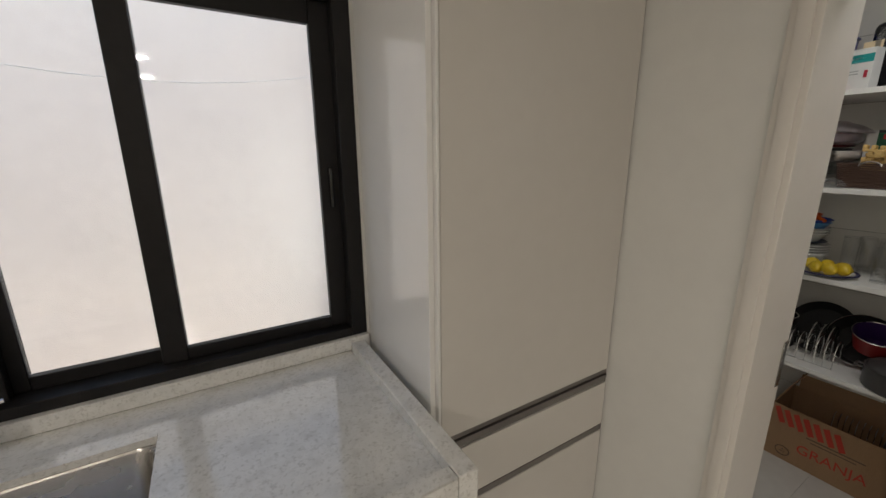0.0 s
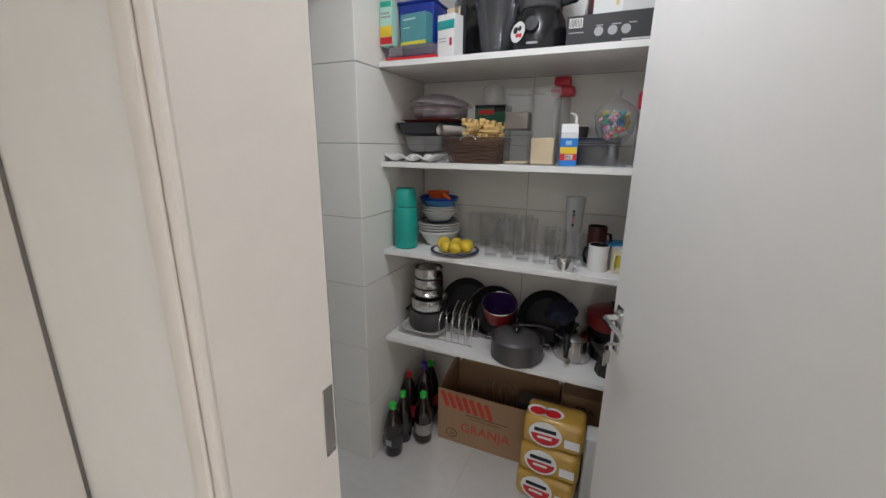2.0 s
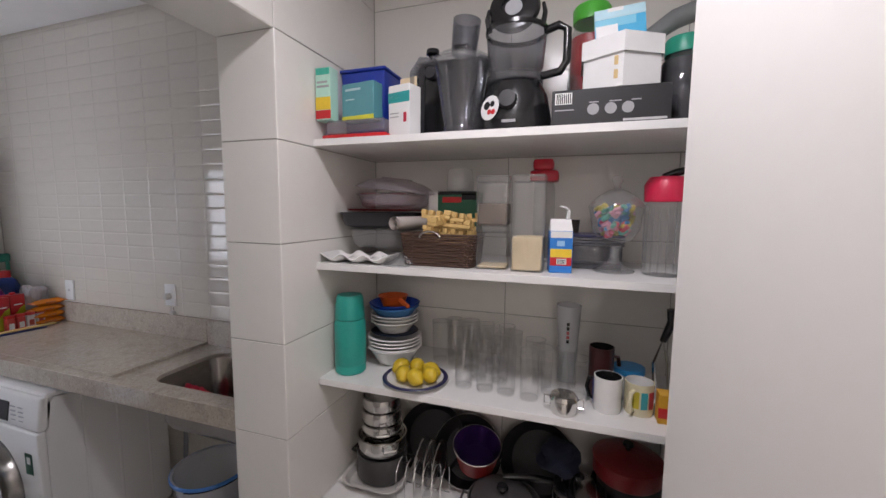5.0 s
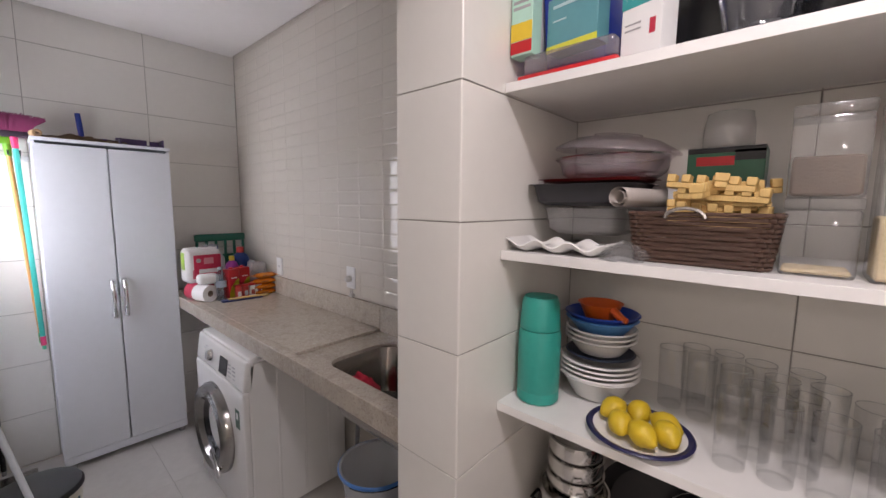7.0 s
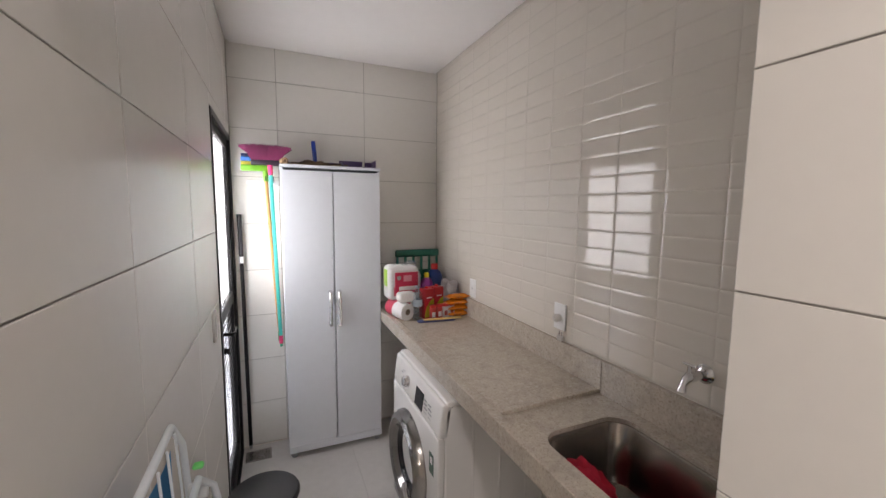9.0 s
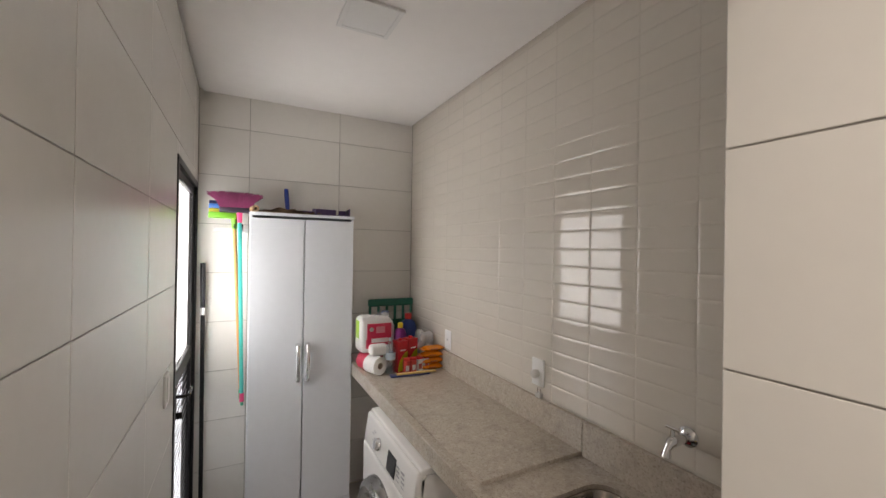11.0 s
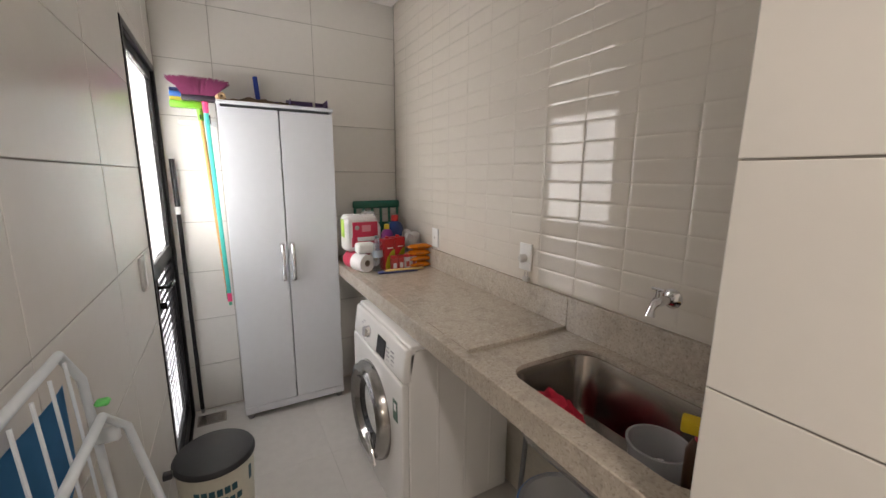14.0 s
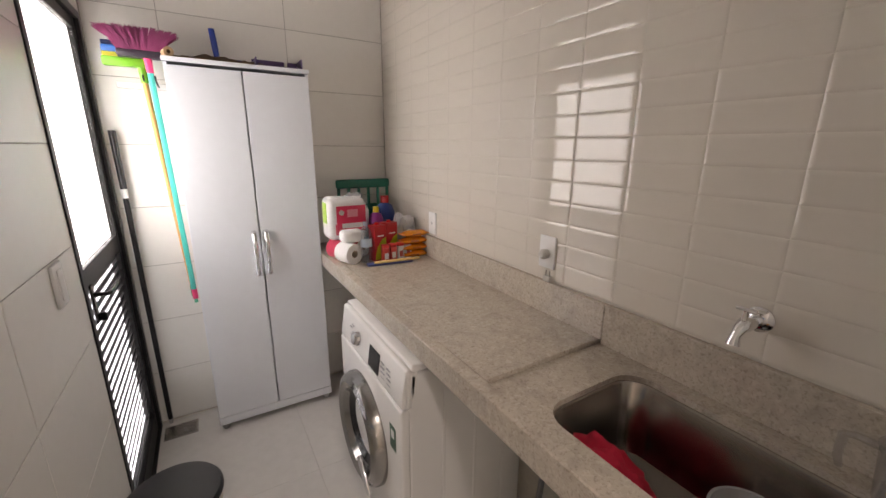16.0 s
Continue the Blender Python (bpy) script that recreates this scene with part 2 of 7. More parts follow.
def tube(points, r, seg=8, closed=False, bm=None):
    """A round bar along points."""
    bm = bm or bmesh.new()
    pts = [Vector(p) for p in points]
    rings, up = [], None
    n = len(pts)
    for i, p in enumerate(pts):
        a = pts[(i - 1) % n] if closed or i else p
        b = pts[(i + 1) % n] if closed or i < n - 1 else p
        d = (b - a).normalized()
        if up is None:
            up = d.orthogonal().normalized()
        up = (up - d * up.dot(d)).normalized()
        side = d.cross(up)
        rr = r[i] if isinstance(r, (list, tuple)) else r
        rings.append([bm.verts.new(p + rr * (math.cos(2 * math.pi * k / seg) * up + math.sin(2 * math.pi * k / seg) * side)) for k in range(seg)])
    for i in range(n if closed else n - 1):
        a, b = rings[i], rings[(i + 1) % n]
        for k in range(seg):
            bm.faces.new((a[k], a[(k + 1) % seg], b[(k + 1) % seg], b[k]))
    if not closed:
        bm.faces.new(rings[0][::-1])
        bm.faces.new(rings[-1])
    bmesh.ops.recalc_face_normals(bm, faces=bm.faces[:])
    return bm


def arc(cx, cy, cz, r, a0, a1, n=10, plane="xz", ry=None):
    """Points on an arc, in degrees, in the named plane."""
    pts = []
    for k in range(n + 1):
        a = radians(a0 + (a1 - a0) * k / n)
        u, v = r * math.cos(a), (ry or r) * math.sin(a)
        pts.append({"xz": (cx + u, cy, cz + v), "yz": (cx, cy + u, cz + v), "xy": (cx + u, cy + v, cz)}[plane])
    return pts


def finish(bm, name, material, smooth=40.0):
    me = bpy.data.meshes.new(name)
    bm.to_mesh(me)
    bm.free()
    me.materials.append(material)
    if smooth:
        me.shade_smooth()
        me.set_sharp_from_angle(angle=radians(smooth))
    return me


def part(name, bm, material, parent=None, label="", smooth=40.0):
    """One mesh object under a thing or a part, in the coordinates of its thing."""
    ob = new(name, finish(bm, name, material, smooth))
    ob.parent = parent
    return tagged(ob, label)


def thing(name, loc, label, category, group="", turn=0.0, kind=""):
    ob = new(name)
    ob.empty_display_size = 0.05
    ob.location, ob.rotation_euler = loc, (0, 0, radians(turn))
    return tagged(ob, label, category, group, kind)


def structure(name, bm, material, label, category, smooth=30.0):
    return tagged(part(name, bm, material, None, label, smooth), "", category, "", "structure")


def words(text, size, material, parent, m, name="lettering"):
    """Flat lettering, standing 0.4 mm proud, at the pose m in its parent."""
    cu = bpy.data.curves.new("letters", "FONT")
    cu.body, cu.size, cu.extrude, cu.align_x, cu.align_y = text, size, 0.0003, "CENTER", "CENTER"
    tmp = new("letters", cu)
    me = bpy.data.meshes.new_from_object(tmp.evaluated_get(bpy.context.evaluated_depsgraph_get()))
    bpy.data.objects.remove(tmp)
    me.transform(m)
    me.materials.clear()
    me.materials.append(material)
    ob = new(name, me)
    ob.parent = parent
    return ob


FACE = Matrix(((0, 0, -1, 0), (-1, 0, 0, 0), (0, 1, 0, 0), (0, 0, 0, 1)))  # flat lettering turned to face -x

# ---- setting ----
W, KW, E, EP, N = 3.655, 3.42, 5.09, 5.11, 4.61   # laundry west face, kitchen face, tiled east face, pantry back, north face
CEIL_L, CEIL_P, CEIL_K = 2.69, 2.58, 2.65
DOOR_S, DOOR_N, DOOR_Z = 0.44, 1.36, 2.12          # rough opening of the inner door
WX0, WX1, WZ0, WZ1, KY = 0.95, 2.70, 1.055, 2.10, 2.12   # kitchen window opening, kitchen's north face
EXT_S, EXT_N, EXT_Z = 3.747, 4.575, 2.115          # back door
T = 0.004                                          # tile on the wall's body

wall_west = structure("wall_west", boxes(
    (KW, W - T, -0.2, DOOR_S, 0, 2.9), (KW, W - T, DOOR_S, DOOR_N, DOOR_Z, 2.9), (KW, W - T, DOOR_N, KY + 0.2, 0, 2.9), (KW + 0.06, W - T, KY + 0.2, EXT_S, 0, 2.9),
    (KW + 0.06, W - T, EXT_S, EXT_N, EXT_Z, 2.9), (KW + 0.06, W - T, EXT_N, N + 0.2, 0, 2.9)), GROUT, "white tiled wall between kitchen and laundry", "wall")
structure("wall_kitchen_skin", boxes((KW - 0.003, KW, DOOR_N - 0.01, KY, 0, CEIL_K), (KW - 0.003, KW, -0.2, DOOR_S + 0.01, 0, CEIL_K), (KW - 0.003, KW, DOOR_S + 0.01, DOOR_N - 0.01, DOOR_Z, CEIL_K)), PAINT, "white painted kitchen side of the wall by the door", "wall")
wall_north = structure("wall_north", boxes((W - T, E + 0.2, N + T, N + 0.2, 0, 2.9)), GROUT, "white tiled end wall of the laundry", "wall")
wall_east = structure("wall_east", boxes((E + 0.0028, E + 0.2, 2.061 - T, N + T, 0, 2.9)), GROUT_LIGHT, "beige metro tiled wall above the counter", "wall")
wall_pantry = structure("wall_pantry", boxes((EP + T, EP + 0.18, 0.2, 1.847 + T, 0, 2.9)), GROUT, "white tiled wall behind the pantry shelves", "wall")
wall_south = structure("wall_south", boxes((W - T, EP + T, 0.2, 0.38, 0, 2.9)), PAINT, "plain white wall closing the pantry", "wall")
pillar = structure("wall_pillar", boxes((4.512 + T, EP + 0.18, 1.847 + T, 2.061 - T, 0, 2.175 + T), (W - T, EP + 0.18, 1.847 + T, 2.061 - T, 2.175 + T, 2.9)),
                   GROUT, "white tiled pier and lintel between pantry and laundry", "wall")
wall_kitchen = structure("wall_kitchen_north", boxes(
    (-1.5, WX0, KY, KY + 0.2, 0, 2.9), (WX1, KW, KY, KY + 0.2, 0, 2.9), (WX0, WX1, KY, KY + 0.2, 0, WZ0), (WX0, WX1, KY, KY + 0.2, WZ1, 2.9)), PAINT, "white kitchen wall with the window", "wall")
structure("wall_kitchen_west", boxes((-1.7, -1.5, -8.2, KY + 0.2, 0, 2.9)), PAINT, "plain white kitchen wall", "wall")
structure("wall_kitchen_south", boxes((-1.5, KW, -8.2, -8.0, 0, 2.9)), PAINT, "plain white far kitchen wall", "wall")
structure("wall_kitchen_east", boxes((KW, KW + 0.2, -8.0, -0.2, 0, 2.9)), PAINT, "plain white kitchen side wall", "wall")
structure("ceiling_laundry", boxes((W + 0.02, E - 0.02, 2.061, N - 0.02, CEIL_L, CEIL_L + 0.02), (W - T, E + T, 2.061, N + T, CEIL_L + 0.02, CEIL_L + 0.05)),
          CEIL, "white plaster laundry ceiling with a shadow gap", "ceiling")
structure("ceiling_pantry", boxes((W + 0.01, EP - 0.01, 0.39, 1.847, CEIL_P, CEIL_P + 0.02), (W - T, EP + T, 0.38, 1.847 + T, CEIL_P + 0.02, CEIL_P + 0.05)), CEIL, "white plaster pantry ceiling", "ceiling")
structure("ceiling_kitchen", boxes((-1.5, KW, -8.0, KY, CEIL_K, CEIL_K + 0.05)), CEIL, "white plaster kitchen ceiling", "ceiling")
structure("roof", boxes((-1.7, EP + 0.2, -8.2, KY + 0.2, 2.9, 3.0), (KW, EP + 0.2, KY + 0.2, N + 0.2, 2.9, 3.0)), CONCRETE, "flat concrete roof slab", "roof")
floor = structure("floor", boxes((-1.7, EP + 0.2, -8.2, KY + 0.2, -0.12, -0.004), (KW, EP + 0.2, KY + 0.2, N + 0.2, -0.12, -0.004)), GROUT_LIGHT, "pale polished porcelain floor", "floor")
structure("ground", boxes((-300, 300, -300, 300, -0.3, -0.13)), CONCRETE, "grey concrete ground outside", "ground")
structure("pavement_patio", boxes((-3.0, KW, KY + 0.2, 4.9, -0.13, -0.05), r=0.004), CREAM, "cream cement patio floor", "pavement")
structure("wall_patio_north", boxes((-3.2, 3.4, 4.9, 5.1, -0.13, 3.1), (-3.22, 3.4, 4.88, 5.12, 3.1, 3.15)), CREAM, "cream rendered boundary wall of the patio", "wall")
structure("wall_patio_west", boxes((-3.2, -3.0, KY + 0.2, 4.9, -0.13, 2.35), (-3.22, -2.98, KY + 0.2, 4.88, 2.35, 2.40)), CREAM, "cream rendered boundary wall of the patio", "wall")
structure("wall_outer_face", boxes((KW + 0.045, KW + 0.06, KY + 0.2, EXT_S, -0.05, 2.9), (KW + 0.045, KW + 0.06, EXT_S, EXT_N, EXT_Z, 2.9), (KW + 0.045, KW + 0.06, EXT_N, N + 0.2, -0.05, 2.9), (KW + 0.06, W - 0.1, EXT_N - 0.004, EXT_N, -0.05, EXT_Z), (KW + 0.06, W - 0.1, EXT_S, EXT_N - 0.004, EXT_Z - 0.004, EXT_Z)), CREAM, "cream rendered outer wall of the laundry", "wall")

# added glowing sheet close behind the pane: stands in for daylight, lights the laundry
structure("backdrop_day", boxes((W - 0.034, W - 0.032, EXT_S + 0.0825, EXT_N - 0.0825, 1.1355, EXT_Z - 0.0825)), glow_mat("daylight_glow_sheet", (0.90, 0.94, 1.0), 1.25), "added glowing sheet behind the back door's pane, standing in for daylight", "backdrop")
# second added sheet, bluer: makes the louvre slots glow and brightens the floor
structure("backdrop_patio", boxes((W - 0.052, W - 0.050, EXT_S + 0.0825, EXT_N - 0.0825, 0.115, 1.0595)), glow_mat("louvre_glow_sheet", (0.82, 0.91, 1.0), 1.3), "added glowing sheet behind the louvres, standing in for daylight from the patio", "backdrop")

# clothes line across the patio
line = tube([(1.0 + 2.2 * k / 16, 3.3, 2.13 - 0.16 * (1 - (k / 8 - 1) ** 2)) for k in range(17)], 0.0022, 6)
absorb(line, tube([(1.0, 3.3, -0.05), (1.0, 3.3, 2.16)], 0.018, 10))
absorb(line, tube([(3.2, 3.3, -0.05), (3.2, 3.3, 2.16)], 0.018, 10))
tagged(part("clothes_line", line, FLAT_WHITE, None), "thin white clothes line slung between two posts", "clothes line")


# ---- window and doors ----
def bar_frame(x0, x1, z0, z1, y0, y1, w, wb=None, r=0.002):
    """A rectangular frame of four bars in the xz plane."""
    wb = wb or w
    return boxes((x0, x0 + w, y0, y1, z0, z1), (x1 - w, x1, y0, y1, z0, z1), (x0 + w, x1 - w, y0, y1, z0, z0 + wb), (x0 + w, x1 - w, y0, y1, z1 - w, z1), r=r)


win = thing("window_1", (0, 0, 0), "black aluminium sliding kitchen window above the counter", "window", kind="structure")
part("window_frame", bar_frame(WX0, WX1, WZ0, WZ1, KY - 0.006, KY + 0.09, 0.05, 0.03), BLACK_ALU, win)
s1 = part("sash", bar_frame(2.135, 2.655, WZ0 + 0.03, WZ1 - 0.05, KY + 0.035, KY + 0.058, 0.06, 0.035), BLACK_ALU, win)
s2 = part("sash", bar_frame(1.81, 2.195, WZ0 + 0.03, WZ1 - 0.05, KY + 0.062, KY + 0.085, 0.06, 0.035), BLACK_ALU, win)
s3 = part("sash", bar_frame(1.0, 1.84, WZ0 + 0.03, WZ1 - 0.05, KY + 0.035, KY + 0.058, 0.06, 0.035), BLACK_ALU, win)
for s, a, b, y in ((s1, 2.195, 2.595, 0.046), (s2, 1.87, 2.135, 0.073), (s3, 1.06, 1.78, 0.046)):
    part("pane", boxes((a, b, KY + y, KY + y + 0.005, WZ0 + 0.065, WZ1 - 0.11)), GLASS, s, "clear glass pane").visible_shadow = False
part("latch", boxes((2.618, 2.632, KY + 0.022, KY + 0.036, 1.48, 1.60), r=0.004, seg=2), BLACK, s1, "small black finger latch")

# inner door: jamb lining, casing, open leaf
lining = boxes((KW - 0.002, W - 0.016, DOOR_N - 0.063, DOOR_N, 0, DOOR_Z),
               (KW - 0.002, W - 0.042, DOOR_S, DOOR_S + 0.03, 0, DOOR_Z), (W - 0.042, W + 0.003, DOOR_S, DOOR_S + 0.012, 0, DOOR_Z),
               (KW - 0.002, W - 0.042, DOOR_S + 0.03, DOOR_N - 0.063, DOOR_Z - 0.035, DOOR_Z), (W - 0.042, W + 0.003, DOOR_S + 0.012, DOOR_N - 0.063, DOOR_Z - 0.018, DOOR_Z), r=0.003)
jamb = structure("trim_door_jamb", lining, JAMB, "cream lacquered door jamb", "door frame")
casing = bmesh.new()
for y0, y1 in ((DOOR_N - 0.066, DOOR_N - 0.006), (DOOR_S - 0.05, DOOR_S + 0.012)):
    box(casing, KW - 0.014, KW - 0.003, y0, y1, 0, DOOR_Z + 0.05, r=0.004, seg=2)
box(casing, KW - 0.022, KW - 0.015, DOOR_N - 0.052, DOOR_N - 0.022, 0, DOOR_Z + 0.03, r=0.003, seg=2)
box(casing, KW - 0.014, KW - 0.003, DOOR_S + 0.013, DOOR_N - 0.067, DOOR_Z - 0.01, DOOR_Z + 0.05, r=0.004, seg=2)
structure("trim_door_casing", casing, JAMB, "cream lacquered door casing", "door frame")
part("strike_plate", boxes((W - 0.050, W - 0.024, DOOR_N - 0.0655, DOOR_N - 0.0635, 0.99, 1.13), r=0.0008), STEEL, jamb, "steel strike plate")

leaf_door = thing("door_1", (W + 0.012, 0.452, 0.0), "white lacquered inner door standing open into the pantry", "door", turn=26.0, kind="structure")
leaf = part("leaf", boxes((0.0, 0.82, -0.018, 0.018, 0.008, 2.08), r=0.002), DOOR_PAINT, leaf_door)
plate = part("lock_plate", boxes((0.755, 0.795, 0.018, 0.0215, 0.94, 1.09), r=0.0015), CHROME, leaf_door, "chrome lock plate")
lever = tube([(0.775, 0.020, 1.055), (0.775, 0.062, 1.055), (0.768, 0.068, 1.055), (0.72, 0.068, 1.052), (0.67, 0.066, 1.046)], [0.011, 0.009, 0.0085, 0.008, 0.007], 10)
absorb(lever, lathe([(0, 0), (0.024, 0), (0.024, 0.005), (0.02, 0.008), (0, 0.008)], 24), Matrix.Translation((0.775, 0.0215, 1.055)) @ pose(0, 0, 0, -90))
part("door_handle", lever, CHROME, leaf_door, "chrome lever handle")
keys = tube(arc(0.775, 0.045, 0.955, 0.012, 0, 330, 14, "yz"), 0.0012, 6)
box(keys, 0.7735, 0.7755, 0.022, 0.05, 0.962, 0.972)
box(keys, 0.772, 0.7745, 0.036, 0.052, 0.90, 0.942, r=0.0008)
box(keys, 0.776, 0.7785, 0.045, 0.056, 0.89, 0.935, r=0.0008)
part("key", keys, STEEL, leaf_door, "small bunch of steel keys in the lock")
for z in (0.25, 1.04, 1.85):
    h = tube([(-0.004, 0.021, z - 0.045), (-0.004, 0.021, z + 0.045)], 0.007, 10)
    box(h, -0.003, 0.03, 0.0185, 0.0205, z - 0.042, z + 0.042)
    part("hinge", h, DARK_GAP, leaf_door, "dark steel hinge")
absorb_tip = boxes((0.8202, 0.8215, -0.011, 0.011, 0.93, 1.11), r=0.0004)
part("lock_face", absorb_tip, STEEL, leaf_door, "steel lock face")

# back door: black aluminium, glass above, louvres below
back = thing("door_2", (0, 0, 0), "black aluminium back door with glass above and slotted louvres below", "door", kind="structure")


def yz_frame(y0, y1, z0, z1, x0, x1, w, wb):
    return boxes((x0, x1, y0, y0 + w, z0, z1), (x0, x1, y1 - w, y1, z0, z1), (x0, x1, y0 + w, y1 - w, z0, z0 + wb), (x0, x1, y0 + w, y1 - w, z1 - w, z1), r=0.002)


part("door_frame", yz_frame(EXT_S, EXT_N, 0.0, EXT_Z, W - 0.09, W + 0.004, 0.035, 0.012), BLACK_ALU, back)
dl = part("leaf", yz_frame(EXT_S + 0.037, EXT_N - 0.037, 0.014, EXT_Z - 0.037, W - 0.055, W - 0.012, 0.045, 0.10), BLACK_ALU, back)
part("mid_rail", boxes((W - 0.055, W - 0.012, EXT_S + 0.083, EXT_N - 0.083, 1.06, 1.135), r=0.002), BLACK_ALU, dl)
part("pane", boxes((W - 0.022, W - 0.018, EXT_S + 0.083, EXT_N - 0.083, 1.136, EXT_Z - 0.083)), GLASS, dl, "clear glass pane").visible_shadow = False
for k in range(22):
    z = 0.118 + k * 0.0428
    sl = boxes((-0.0015, 0.0015, EXT_S + 0.083, EXT_N - 0.083, -0.0170, 0.0170), r=0.001)
    sl.transform(Matrix.Translation((W - 0.032, 0, z + 0.019)) @ pose(0, 0, 0, 0, 12, 0))
    part("slat", sl, BLACK_ALU, dl)
comb = bmesh.new()
for k in range(40):
    y = EXT_S + 0.09 + k * 0.0168
    box(comb, W - 0.0496, W - 0.0490, y, y + 0.0075, 0.115, 1.059)
part("grille", comb, BLACK_ALU, dl)
hd = tube([(W - 0.012, 3.875, 1.035), (W + 0.035, 3.875, 1.035), (W + 0.042, 3.885, 1.035), (W + 0.042, 3.99, 1.035)], 0.008, 10)
box(hd, W - 0.012, W - 0.004, 3.86, 3.89, 0.93, 1.075, r=0.003)
part("door_handle", hd, BLACK, back, "black lever handle")
part("turn_knob", boxes((W - 0.004, W + 0.02, 3.871, 3.879, 0.935, 0.965), r=0.002), BLACK, back)


# ---- tile pieces ----
TILE_MESHES = {}


def tile_mesh(w, h, t, rim, drop, material):
    """One tile lying in xy, w by h, its face at z = 0; rim: width of the eased edge, drop: its depth."""
    key = (round(w, 3), round(h, 3), t, rim)
    if key not in TILE_MESHES:
        bm = bmesh.new()
        rings = []
        steps = (0, 0.25, 0.5, 0.75, 1.0, 1.3) if rim > 0.004 else (0, 0.5, 1.0)
        for i, z in [(0, -t)] + [(rim * q, -drop * max(0.0, 1 - q) ** 2) for q in steps]:
            rings.append([bm.verts.new((sx * (w / 2 - i), sy * (h / 2 - i), z)) for sx, sy in ((-1, -1), (1, -1), (1, 1), (-1, 1))])
        for a, b in zip(rings, rings[1:]):
            for k in range(4):
                bm.faces.new((a[k], a[(k + 1) % 4], b[(k + 1) % 4], b[k]))
        bm.faces.new(rings[-1])
        TILE_MESHES[key] = finish(bm, "tile", material, 0)
    return TILE_MESHES[key]


def cuts(a, b, first, step):
    """Joint places from a to b: one joint at first, the rest at even steps."""
    k = math.ceil((a - first) / step + 0.02)
    out = [a]
    while first + k * step < b - 0.01:
        out.append(first + k * step)
        k += 1
    return out + [b]


def tile_face(parent, origin, u, v, us, vs, t, rim, drop, gap, material, name="tile", holes=(), wobble=0.0):
    """Lays tiles over a face: u and v span it, us and vs are the joints along them."""
    u, v = Vector(u), Vector(v)
    n = u.cross(v)
    rot = Matrix((u, v, n)).transposed().to_4x4()
    for a, b in zip(us, us[1:]):
        for c, d in zip(vs, vs[1:]):
            parts_left = [(a, b, c, d)]
            for h0, h1, g0, g1 in holes:
                cut = []
                for p, q, r, s in parts_left:
                    if q <= h0 or p >= h1 or s <= g0 or r >= g1:
                        cut.append((p, q, r, s))
                        continue
                    if p < h0:
                        cut.append((p, h0, r, s))
                    if q > h1:
                        cut.append((h1, q, r, s))
                    if r < g0:
                        cut.append((max(p, h0), min(q, h1), r, g0))
                    if s > g1:
                        cut.append((max(p, h0), min(q, h1), g1, s))
                parts_left = cut
            for p, q, r, s in parts_left:
                if q - p < 0.012 or s - r < 0.012:
                    continue
                ob = new(name, tile_mesh(q - p - gap, s - r - gap, t, rim, drop, material))
                ob.parent = parent
                ob.matrix_basis = Matrix.Translation(Vector(origin) + u * ((p + q) / 2) + v * ((r + s) / 2)) @ rot @ pose(0, 0, 0, random.uniform(-wobble, wobble), random.uniform(-wobble, wobble), 0)


